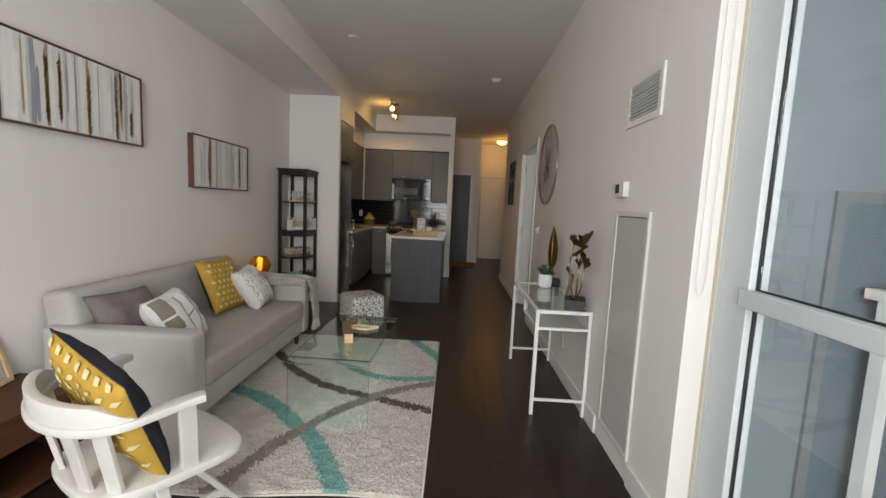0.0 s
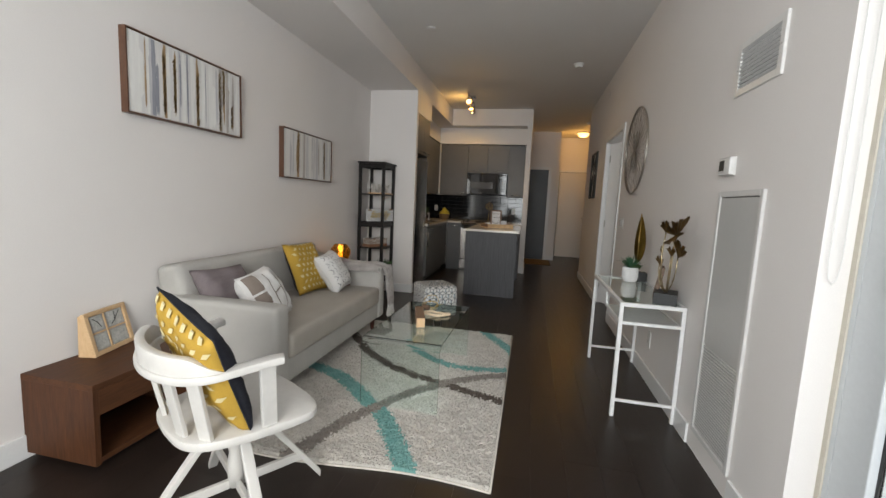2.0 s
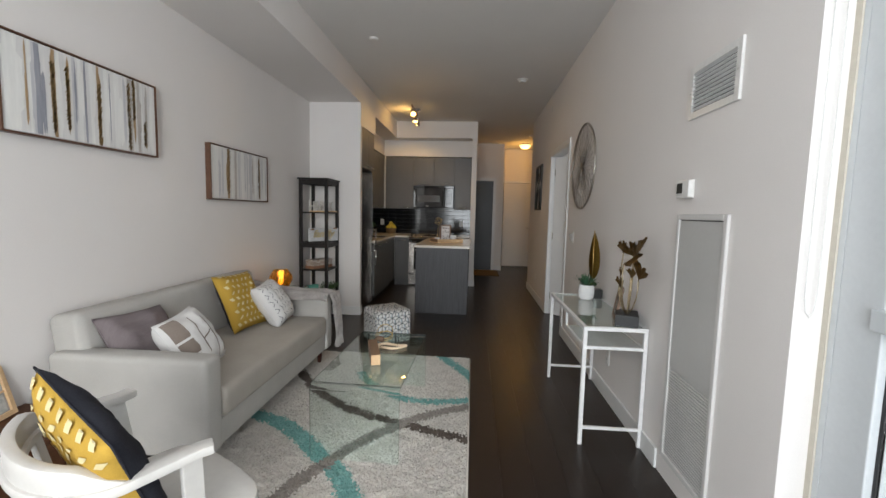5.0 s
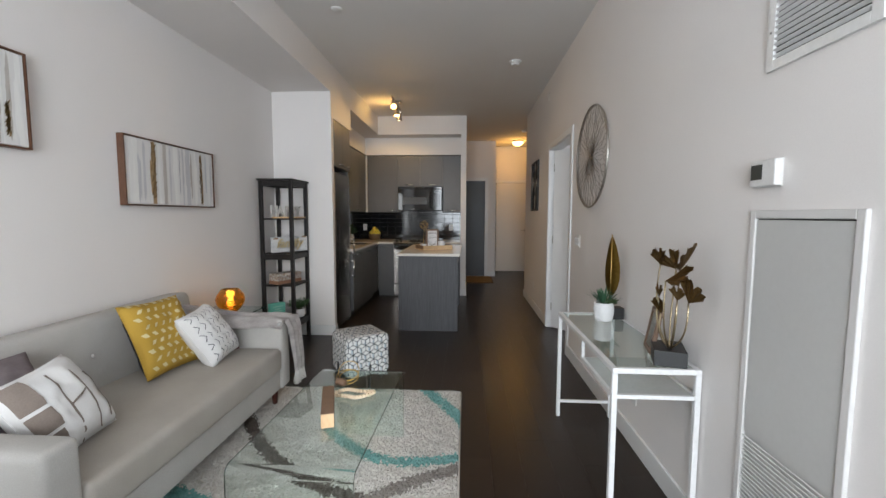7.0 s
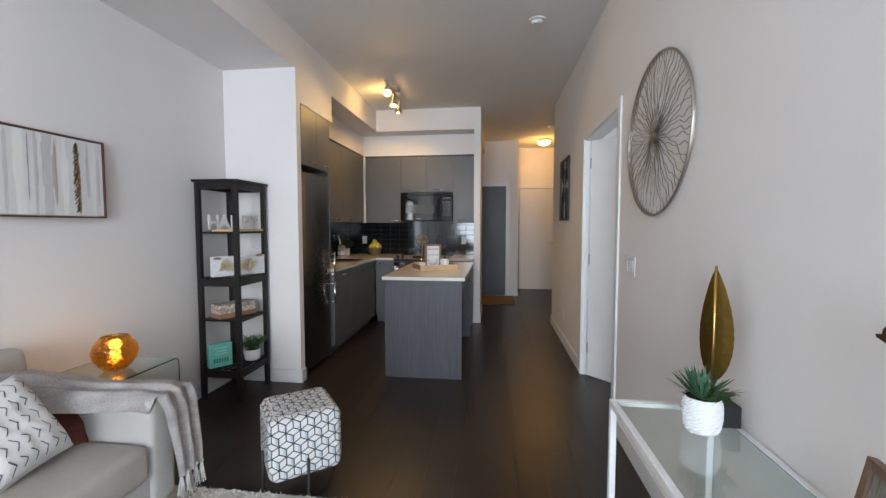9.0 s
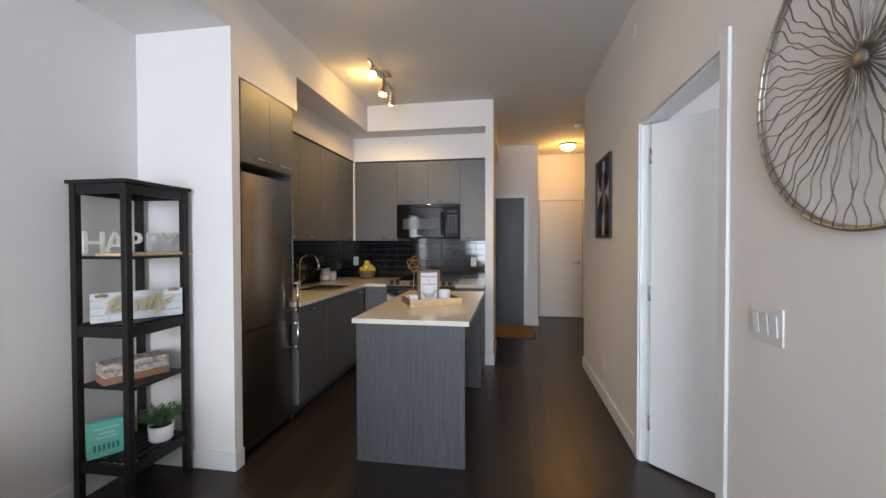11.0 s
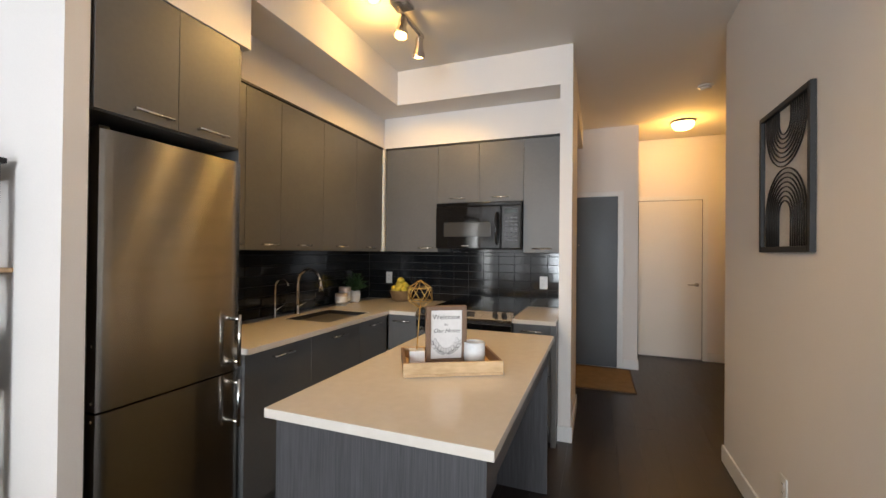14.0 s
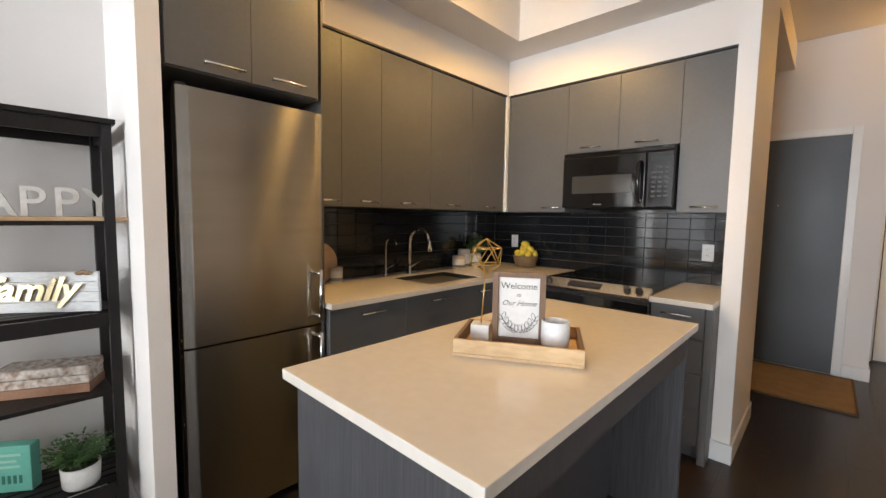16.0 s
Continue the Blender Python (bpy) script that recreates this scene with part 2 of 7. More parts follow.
def lattice_slab(xs, ys, solid, z0, z1):
    """A slab made of the cells between the cuts xs and ys for which solid(x, y) holds; one closed mesh."""
    t = bmesh.new()
    vs = {}
    def vert(i, j, z):
        if (i, j, z) not in vs:
            vs[i, j, z] = t.verts.new((xs[i], ys[j], z))
        return vs[i, j, z]
    def full(i, j):
        return 0 <= i < len(xs) - 1 and 0 <= j < len(ys) - 1 and solid((xs[i] + xs[i + 1]) / 2, (ys[j] + ys[j + 1]) / 2)
    for i in range(len(xs) - 1):
        for j in range(len(ys) - 1):
            if not full(i, j):
                continue
            t.faces.new([vert(i, j, z1), vert(i + 1, j, z1), vert(i + 1, j + 1, z1), vert(i, j + 1, z1)])
            t.faces.new([vert(i, j, z0), vert(i, j + 1, z0), vert(i + 1, j + 1, z0), vert(i + 1, j, z0)])
            for di, dj, a, b in ((-1, 0, (i, j), (i, j + 1)), (1, 0, (i + 1, j), (i + 1, j + 1)), (0, -1, (i, j), (i + 1, j)), (0, 1, (i, j + 1), (i + 1, j + 1))):
                if not full(i + di, j + dj):
                    t.faces.new([vert(*a, z0), vert(*b, z0), vert(*b, z1), vert(*a, z1)])
    return t


def text_part(name, body, size, m, material, parent, depth=0.001, label="", shear=0.0, align='CENTER', spacing=1.0, fat=0.0):
    cu = bpy.data.curves.new(name, 'FONT')
    cu.body, cu.size, cu.extrude, cu.align_x, cu.shear, cu.space_character = body, size, depth, align, shear, spacing
    cu.resolution_u, cu.offset = 3, fat
    ob = new(name, cu)
    dg = bpy.context.evaluated_depsgraph_get()
    me = bpy.data.meshes.new_from_object(ob.evaluated_get(dg))
    bpy.data.objects.remove(ob)
    bpy.data.curves.remove(cu)
    me.transform(top_of(parent).matrix_basis.inverted() @ m if parent else m)
    me.materials.clear()
    me.materials.append(material)
    o = new(name, me)
    o.parent = parent
    return tagged(o, label)


def structure(name, bm, material, label=""):
    return part(name, bm, material, None, label, kind="structure")


# ---- sizes of the place ----
XL, XR, CZ = -2.11, 0.99, 2.966
BX, BZ = -1.46, 2.672
YB = -1.0

# ---- structure ----
structure("floor", box(-2.5, 2.6, -1.3, 12.0, -0.06, -0.004), UNDER, "dark floor base under the planks")
structure("ceiling", box(-2.4, 2.6, -1.2, 12.0, CZ, CZ + 0.12), CEIL, "white painted flat ceiling")
structure("wall_left", box(XL - 0.15, XL, YB, 9.2, -0.05, CZ), WALL, "white painted living room wall")
structure("bulkhead", box(XL, BX, YB, 9.05, BZ, CZ), WALL, "white boxed-in bulkhead along the wall")
structure("bulkhead_kitchen", box(BX, -0.0902, 8.43, 9.05, BZ, CZ), WALL, "white bulkhead over the kitchen cabinets")
_b = box(XL, BX, 6.07, 6.142, 0, BZ)
structure("wall_fridge", _b, WALL, "white partition wall beside the fridge")
structure("wall_over_fridge", box(XL, BX, 6.142, 6.83, 2.405, BZ), WALL, "white wall over the fridge cabinets")
structure("wall_over_left_cabinets", box(XL, -1.748, 6.83, 9.05, 2.378, BZ), WALL, "white wall over the cabinets")
structure("wall_over_back_cabinets", box(-1.748, -0.09, 8.722, 9.05, 2.378, BZ), WALL, "white wall over the cabinets")
structure("wall_kitchen_back", box(XL - 0.15, 0.0, 9.06, 9.2, -0.05, CZ), WALL, "white kitchen back wall")
structure("wall_column", box(-0.09, 0.0, 8.43, 9.06, -0.05, CZ), WALL, "white end wall of the kitchen")
structure("wall_right_near", box(XR, XR + 0.115, 2.36, 5.60, -0.05, CZ), WALL, "pale painted living room wall")
structure("wall_right_far", box(XR, XR + 0.115, 6.59, 8.53, -0.05, CZ), WALL, "pale painted living room wall")
structure("wall_right_head", box(XR, XR + 0.115, 5.60, 6.59, 2.12, CZ), WALL, "pale painted wall over the doorway")
structure("wall_hall_return", box(XR + 0.115, 2.3, 8.415, 8.53, -0.05, CZ), WALL, "white hall wall")
structure("wall_hall_right", box(2.3, 2.42, 8.415, 11.6, -0.05, CZ), WALL, "white hall wall")
structure("wall_closet", box(0.64, 2.42, 11.49, 11.6, -0.05, CZ), WALL, "white hall wall round the closet door")
structure("wall_entry", box(-0.75, 0.64, 10.70, 10.82, -0.05, CZ), WALL, "white hall wall round the entry door")
structure("wall_entry_return", box(0.54, 0.64, 10.82, 11.6, -0.05, CZ), WALL, "white hall wall corner")
structure("wall_entry_left", box(-0.85, -0.75, 9.2, 10.82, -0.05, CZ), WALL, "white hall wall")
structure("bulkhead_entry", box(-0.75, 0.0, 9.2, 10.70, 2.73, CZ), WALL, "white bulkhead in the entry")
# the room behind the open door
structure("wall_bedroom_far", box(XR + 0.115, 3.9, 8.0, 8.1, -0.05, CZ), WALL, "white bedroom wall")
structure("wall_bedroom_side", box(3.9, 4.0, 2.3, 8.1, -0.05, CZ), WALL, "white bedroom wall")
structure("wall_bedroom_near", box(1.3, 4.0, 2.36, 2.46, -0.05, CZ), WALL, "white bedroom wall")
structure("floor_bedroom", box(2.6, 4.0, 2.3, 8.1, -0.06, -0.001), FLOORM, "dark bedroom floor")
structure("ceiling_bedroom", box(2.6, 4.0, 2.3, 8.1, CZ, CZ + 0.12), CEIL, "white bedroom ceiling")

# baseboards: height 0.115
def board(name, x0, x1, y0, y1):
    bm = box(x0, x1, y0, y1, 0, 0.112, 0.003)
    return structure(name, bm, TRIM, "white painted baseboard")


board("baseboard", XL, XL + 0.013, YB, 6.07)
board("baseboard", XL + 0.013, BX + 0.013, 6.057, 6.07)
board("baseboard", BX, BX + 0.013, 6.07, 6.142)
board("baseboard", XR - 0.013, XR, 2.36, 2.70)
board("baseboard", XR - 0.013, XR, 3.17, 5.535)
board("baseboard", XR - 0.013, XR, 6.655, 8.53)
board("baseboard", XR - 0.013, 2.3, 8.53, 8.543)
board("baseboard", -0.103, 0.013, 8.417, 8.43)
board("baseboard", 0.0, 0.013, 8.43, 9.2)
board("baseboard", -0.103, -0.09, 8.43, 8.5)
board("baseboard", 0.482, 0.653, 10.687, 10.70)
board("baseboard", 0.64, 0.653, 10.70, 11.49)
board("baseboard", 1.54, 2.3, 11.477, 11.49)


def casing(name, x0, x1, z1, y, w=0.062, t=0.014, floor=0.0):
    bm = box(x0 - w, x0, y - t, y, floor, z1 + w, 0.003)
    box(x1, x1 + w, y - t, y, floor, z1 + w, 0.003, bm=bm)
    box(x0, x1, y - t, y, z1, z1 + w, 0.003, bm=bm)
    return structure(name, bm, TRIM, "white painted door casing")


casing("trim_entry", -0.50, 0.415, 2.108, 10.70)
casing("trim_closet", 0.705, 1.478, 2.128, 11.49, 0.055)
_b = box(XR - 0.014, XR, 5.538, 5.60, 0, 2.182, 0.003)
box(XR - 0.014, XR, 6.59, 6.652, 0, 2.182, 0.003, bm=_b)
box(XR - 0.014, XR, 5.60, 6.59, 2.12, 2.182, 0.003, bm=_b)
structure("trim_bedroom", _b, TRIM, "white painted door casing")
for x0, x1, y0, y1, z0, z1 in ((XR - 0.002, XR + 0.117, 5.60, 5.612, 0, 2.12), (XR - 0.002, XR + 0.117, 6.578, 6.59, 0, 2.12), (XR - 0.002, XR + 0.117, 5.612, 6.578, 2.108, 2.12), (XR + 0.04, XR + 0.055, 6.566, 6.578, 0, 2.108)):
    structure("jamb_bedroom", box(x0, x1, y0, y1, z0, z1), TRIM, "white painted door jamb")

# ---- kitchen: large things ----
def handle(parent, a, b, out, r=0.006):
    """A flat bar pull from a to b, standing off by the vector out."""
    a, b, out = Vector(a), Vector(b), Vector(out)
    d = (b - a).normalized() * 0.012
    bm = tube([a + out, b + out], r, 6)
    tube([a + d, a + d + out], r * 0.8, 6, bm)
    tube([b - d, b - d + out], r * 0.8, 6, bm)
    return part("handle", bm, CHROME, parent, "brushed chrome bar handle")


def cabinet_x(name, y0, y1, z0, z1, xb, xf, label, doors=(), hz="low", group="", toe=0.0, hlen=0.13):
    """A cabinet whose doors face +x, with doors given as pairs of y."""
    c = thing(name, ((xb + xf) / 2, (y0 + y1) / 2, z0), 0, label, "kitchen cabinet", group)
    if toe:
        bm = box(xb, xf - 0.075, y0, y1, z0, z0 + toe)
        box(xb, xf - 0.021, y0, y1, z0 + toe, z1, bm=bm)
    else:
        bm = box(xb, xf - 0.021, y0, y1, z0, z1, 0.001)
    part("carcass", bm, GREY, c)
    for k in doors:
        a, b, side = k
        d = part("door", box(xf - 0.019, xf, a + 0.0012, b - 0.0012, z0 + toe + 0.002, z1 - 0.003, 0.001), GREY, c)
        zz = z0 + 0.035 if hz == "low" else z1 - 0.05
        m = b - 0.035 - hlen if side == "r" else (a + b - hlen) / 2 if side == "c" else a + 0.035
        handle(d, (xf, m, zz), (xf, m + hlen, zz), (0.028, 0, 0))
    return c


def cabinet_y(name, x0, x1, z0, z1, yf, yb, label, doors=(), hz="low", group="", hlen=0.13, rows=None, toe=0.0):
    """A cabinet whose doors face -y."""
    c = thing(name, ((x0 + x1) / 2, (yb + yf) / 2, z0), 0, label, "kitchen cabinet", group)
    if toe:
        bm = box(x0, x1, yf + 0.075, yb, z0, z0 + toe)
        box(x0, x1, yf + 0.021, yb, z0 + toe, z1, bm=bm)
    else:
        bm = box(x0, x1, yf + 0.021, yb, z0, z1, 0.001)
    part("carcass", bm, GREY, c)
    for a, b, side in doors:
        for r0, r1 in rows or ((z0 + toe, z1),):
            d = part("drawer" if rows else "door", box(a + 0.0012, b - 0.0012, yf, yf + 0.019, r0 + 0.002, r1 - 0.003, 0.001), GREY, c)
            zz = r0 + 0.035 if hz == "low" else r1 - 0.05
            m = b - 0.035 - hlen if side == "r" else (a + b - hlen) / 2 if side == "c" else a + 0.035
            handle(d, (m, yf, zz), (m + hlen, yf, zz), (0, -0.028, 0))
    return c


UL = "matt grey wall cabinet with chrome pull"
cabinet_x("fridge_cabinet", 6.15, 6.775, 1.89, 2.40, XL, -1.46, "matt grey two-door cabinet over the fridge", ((6.155, 6.46, "r"), (6.46, 6.765, "c")), hlen=0.15)
part("end_panel", box(XL, -1.50, 6.801, 6.812, 0.002, 2.40), GREY, None, "tall grey panel between the fridge and the cabinets", category="kitchen panel")
cuts = (6.813, 7.06, 7.345, 7.78, 8.22, 8.66)
sides = "rrccc"
for i in range(5):
    cabinet_x("wall_cabinet", cuts[i] + 0.0005, cuts[i + 1] - 0.0005, 1.40, 2.362, XL, -1.73, UL + " over the sink", ((cuts[i], cuts[i + 1], "r" if i < 2 else "c"),), group="wall cabinets")
part("corner_filler", box(-1.748, -1.716, 8.666, 8.698, 1.40, 2.376), TRIM, None, "narrow white filler strip in the cabinet corner", category="trim")
for x0, x1, z0 in ((-1.712, -1.177, 1.40), (-1.177, -0.794, 1.84), (-0.794, -0.405, 1.84), (-0.405, -0.095, 1.40)):
    cabinet_y("wall_cabinet", x0 + 0.0005, x1 - 0.0005, z0, 2.362, 8.70, 9.05, UL + (" over the microwave" if z0 > 1.5 else " over black tiles"), ((x0, x1, "c" if x1 > -1 else "r"),), group="wall cabinets", hlen=0.15)
# top trim, a dark line above the doors
_b = box(-1.76, -1.722, 6.813, 8.698, 2.364, 2.377)
box(-1.72, -0.091, 8.694, 8.721, 2.364, 2.377, bm=_b)
part("cabinet_top_trim", _b, DARKSTEEL, None, "thin dark trim over the wall cabinets", category="trim")

# fridge
DOORSTEEL = mat("door_steel", (0.40, 0.385, 0.36), (0.35, 0.335, 0.312), 0.24, 1.0, fine=50, coarse=3, bump=0.015, grain=(0.6, 0.6, 12), rvar=0.03, dist=0.0003)
_p = DOORSTEEL.node_tree.nodes["Principled BSDF"]
_tv = DOORSTEEL.node_tree.nodes.new("ShaderNodeCombineXYZ")
_tv.inputs[2].default_value = 1.0
DOORSTEEL.node_tree.links.new(_tv.outputs[0], _p.inputs["Tangent"])
_p.inputs["Anisotropic"].default_value = 1.0


def fridge_door(z0, z1):
    """A slightly bowed door with rounded vertical edges and a dark inner side."""
    y0, y1, n = 6.187, 6.797, 24
    pts = [(-1.535, y0)]
    for k in range(n + 1):
        a = k / n * 2 - 1
        pts.append((-1.473 - 0.004 * a * a - 0.006 * max(0, abs(a) - 0.96) / 0.04, (y0 + y1) / 2 + a * (y1 - y0) / 2))
    pts.append((-1.535, y1))
    t = extrude_outline(pts, z1 - z0, Matrix.Translation((0, 0, z0)))
    bmesh.ops.recalc_face_normals(t, faces=t.faces)
    for f in t.faces:
        if f.normal.y < -0.9 or f.normal.x < -0.5:
            f.material_index = 1
    return t


fr = thing("fridge", (-1.79, 6.485, 0), 0, "stainless steel two-door fridge freezer with dark sides", "fridge")
part("body", box(-2.08, -1.54, 6.185, 6.80, 0.03, 1.815, 0.004), DARKSTEEL, fr, "dark grey body")
dl = part("door", fridge_door(0.815, 1.83), [DOORSTEEL, DARKSTEEL], fr, "brushed stainless upper door", smooth=40)
df = part("freezer_door", fridge_door(0.05, 0.806), [DOORSTEEL, DARKSTEEL], fr, "brushed stainless lower door", smooth=40)
for d, a, b in ((dl, 0.845, 1.09), (df, 0.56, 0.785)):
    bm = tube([(-1.42, 6.748, a), (-1.42, 6.748, b)], 0.009, 10)
    for z in (a + 0.02, b - 0.02):
        tube([(-1.476, 6.748, z), (-1.42, 6.748, z)], 0.008, 8, bm)
    part("handle", bm, CHROME, d, "polished round bar handle")
bm = box(-1.535, -1.49, 6.19, 6.225, 1.83, 1.845, 0.003)
part("hinge", bm, DARKSTEEL, fr)
for z in (0.5, 0.78, 0.845, 1.05):
    part("screw", lathe([(0.006, 0), (0.006, 0.003), (0.0, 0.004)], 10, Matrix.Translation((-1.505, 6.187, z)) @ pose(0, 0, 0, 90)), CHROME, fr)

# base cabinets and worktops
BL = "matt grey base cabinet with a chrome pull"
for y0, y1 in ((6.813, 7.32), (7.32, 7.86), (7.86, 8.27)):
    cabinet_x("base_cabinet", y0 + 0.0005, y1 - 0.0005, 0.0, 0.878, XL, -1.455, BL + " under the sink counter", ((y0, y1, "c"),), hz="high", toe=0.10, group="base cabinets", hlen=0.15)
cabinet_y("base_cabinet", -1.452, -1.19, 0.0, 0.878, 8.29, 9.05, "narrow grey base cabinet beside the stove", ((-1.448, -1.19, "c"),), hz="high", toe=0.10, group="base cabinets", hlen=0.15)
cabinet_y("drawer_cabinet", -0.405, -0.13, 0.0, 0.878, 8.29, 9.05, "grey cabinet with four drawers", ((-0.403, -0.132, "c"),), hz="high", toe=0.10, group="base cabinets", hlen=0.15,
          rows=((0.10, 0.31), (0.31, 0.51), (0.51, 0.70), (0.70, 0.878)))
part("filler_panel", box(-0.129, -0.092, 8.295, 9.05, 0.0, 0.878), GREY, None, "grey filler panel against the white column", category="kitchen panel")

# worktop with a hole for the sink: four slabs in one mesh
sx0, sx1, sy0, sy1 = -1.92, -1.53, 7.59, 8.12
bm = lattice_slab((XL + 0.017, sx0, sx1, -1.43, -1.192), (6.813, sy0, sy1, 8.27, 9.041), lambda x, y: not (sx0 < x < sx1 and sy0 < y < sy1) and (x < -1.43 or y > 8.27), 0.88, 0.91)
part("worktop", bm, QUARTZ, None, "cream quartz worktop with a sink cutout", category="worktop")
part("worktop", box(-0.408, -0.094, 8.262, 9.055, 0.88, 0.91, 0.002), QUARTZ, None, "short cream quartz worktop beside the stove", category="worktop")
bm = bmesh.new()
for a in (box(sx0 + 0.001, sx0 + 0.006, sy0 + 0.001, sy1 - 0.001, 0.72, 0.906), box(sx1 - 0.006, sx1 - 0.001, sy0 + 0.001, sy1 - 0.001, 0.72, 0.906), box(sx0 + 0.006, sx1 - 0.006, sy0 + 0.001, sy0 + 0.006, 0.72, 0.906), box(sx0 + 0.006, sx1 - 0.006, sy1 - 0.006, sy1 - 0.001, 0.72, 0.906), box(sx0 + 0.006, sx1 - 0.006, sy0 + 0.006, sy1 - 0.006, 0.72, 0.725)):
    join(bm, a)
sk = thing("sink", ((sx0 + sx1) / 2, (sy0 + sy1) / 2, 0.72), 0, "stainless undermount sink in the cream worktop", "sink")
# the basin's unlit look comes from its near-black colour
part("basin", bm, SINKM, sk, "steel basin coloured near black for the shade inside")
part("drain", lathe([(0.04, 0), (0.04, 0.003), (0.0, 0.002)], 20, Matrix.Translation((-1.735, 7.83, 0.7255))), CHROME, sk)

# stove
st = thing("stove", (-0.80, 8.6, 0), 0, "black and steel slide-in electric stove", "stove")
part("body", box(-1.186, -0.412, 8.31, 9.04, 0.02, 0.88, 0.003), DARKSTEEL, st)
part("cooktop", box(-1.188, -0.410, 8.34, 9.05, 0.881, 0.922, 0.004), BLACKG, st, "black glass cooktop")
bm = bmesh.new()
t = box(-1.188, -0.410, 0, 0.095, 0, 0.03, 0.004)
t.transform(Matrix.Translation((0, 8.262, 0.872)) @ pose(0, 0, 0, 33))
join(bm, t)
cp = part("control_panel", bm, STEEL, st, "sloping stainless control panel")
PM = Matrix.Translation((0, 8.262, 0.872)) @ pose(0, 0, 0, 33)
for x in (-1.13, -1.06, -0.54, -0.47):
    k = part("knob", lathe([(0.024, 0.0), (0.022, 0.006), (0.019, 0.008), (0.018, 0.024), (0.015, 0.027), (0, 0.027)], 18, PM @ Matrix.Translation((x, 0.047, 0.03))), BLACKM, cp, "black round knob")
part("display", moved(box(-0.92, -0.70, 0.02, 0.075, 0.029, 0.032), PM), BLACKG, cp, "black display panel")
od = part("oven_door", box(-1.186, -0.412, 8.268, 8.305, 0.22, 0.855, 0.006), STEEL, st, "stainless oven door")
part("glass", box(-1.085, -0.513, 8.2645, 8.2685, 0.30, 0.74, 0.001), BLACKG, od, "black glass oven window")
part("top_band", box(-1.184, -0.414, 8.2645, 8.2685, 0.80, 0.853, 0.001), BLACKG, od, "black glass band")
bm = tube([(-1.14, 8.222, 0.79), (-0.46, 8.222, 0.79)], 0.012, 10)
for x in (-1.10, -0.50):
    tube([(x, 8.222, 0.79), (x, 8.27, 0.79)], 0.009, 8, bm)
part("handle", bm, STEEL, od, "steel bar handle")
part("drawer", box(-1.186, -0.412, 8.275, 8.305, 0.03, 0.21, 0.006), STEEL, st)

# microwave
mw = thing("microwave", (-0.79, 8.87, 1.413), 0, "black over-the-range microwave oven with a curved front", "microwave")
part("body", box(-1.172, -0.414, 8.672, 9.05, 1.43, 1.832, 0.004), BLACKM, mw)
part("vent_strip", box(-1.172, -0.414, 8.648, 8.668, 1.80, 1.832, 0.004), BLACKG, mw)
d = part("door", box(-1.172, -0.585, 8.64, 8.668, 1.432, 1.797, 0.007, 3), BLACKG, mw, "black glass door")
part("window", box(-1.095, -0.67, 8.637, 8.6405, 1.535, 1.66, 0.001), mat("microwave_window", (0.05, 0.05, 0.05), rough=0.12, bump=0.0), d, "grey mesh window")
part("control_panel", box(-0.58, -0.414, 8.645, 8.668, 1.432, 1.797, 0.007, 3), BLACKG, mw)
PAD = mat("keypad_grey", (0.028, 0.028, 0.03), rough=0.3, bump=0.0)
part("display", box(-0.55, -0.445, 8.6435, 8.6448, 1.735, 1.765), mat("mw_display", (0.02, 0.03, 0.03), rough=0.1, bump=0.0), mw)
for k in range(21):
    x, z = -0.545 + (k % 3) * 0.038, 1.50 + (k // 3) * 0.031
    part("key", box(x, x + 0.024, 8.6436, 8.6448, z, z + 0.012), PAD, mw)
bm = tube([(-0.615, 8.64, 1.475), (-0.615, 8.60, 1.495), (-0.615, 8.590, 1.60), (-0.615, 8.60, 1.715), (-0.615, 8.64, 1.735)], 0.013, 10)
part("handle", bm, BLACKG, d, "curved black handle")
part("badge", box(-0.93, -0.87, 8.637, 8.6395, 1.452, 1.459), SILVER, d, "small silver badge bar")

# island
isl = thing("island", (-0.42, 7.0, 0), 0, "grey wood-grain kitchen island", "kitchen island")
part("near_panel", box(-0.775, -0.087, 6.30, 6.33, 0.0, 0.879, 0.001), GREYWOOD, isl)
part("far_panel", box(-0.775, -0.087, 7.70, 7.73, 0.0, 0.879, 0.001), GREYWOOD, isl)
part("back_panel", box(-0.40, -0.38, 6.331, 7.699, 0.0, 0.879), GREYWOOD, isl)
part("apron", box(-0.11, -0.09, 6.331, 7.699, 0.76, 0.879), GREYWOOD, isl)
part("carcass", box(-0.755, -0.401, 6.331, 7.699, 0.10, 0.879), GREY, isl)
for k in range(3):
    d = part("door", box(-0.775, -0.756, 6.333 + k * 0.455, 6.786 + k * 0.455, 0.102, 0.876, 0.0015), GREY, isl)
    handle(d, (-0.775, 6.45 + k * 0.455, 0.83), (-0.775, 6.60 + k * 0.455, 0.83), (-0.028, 0, 0))
part("worktop", box(-0.79, -0.058, 6.262, 7.757, 0.88, 0.91, 0.002), QUARTZ, None, "cream quartz island worktop", category="worktop")

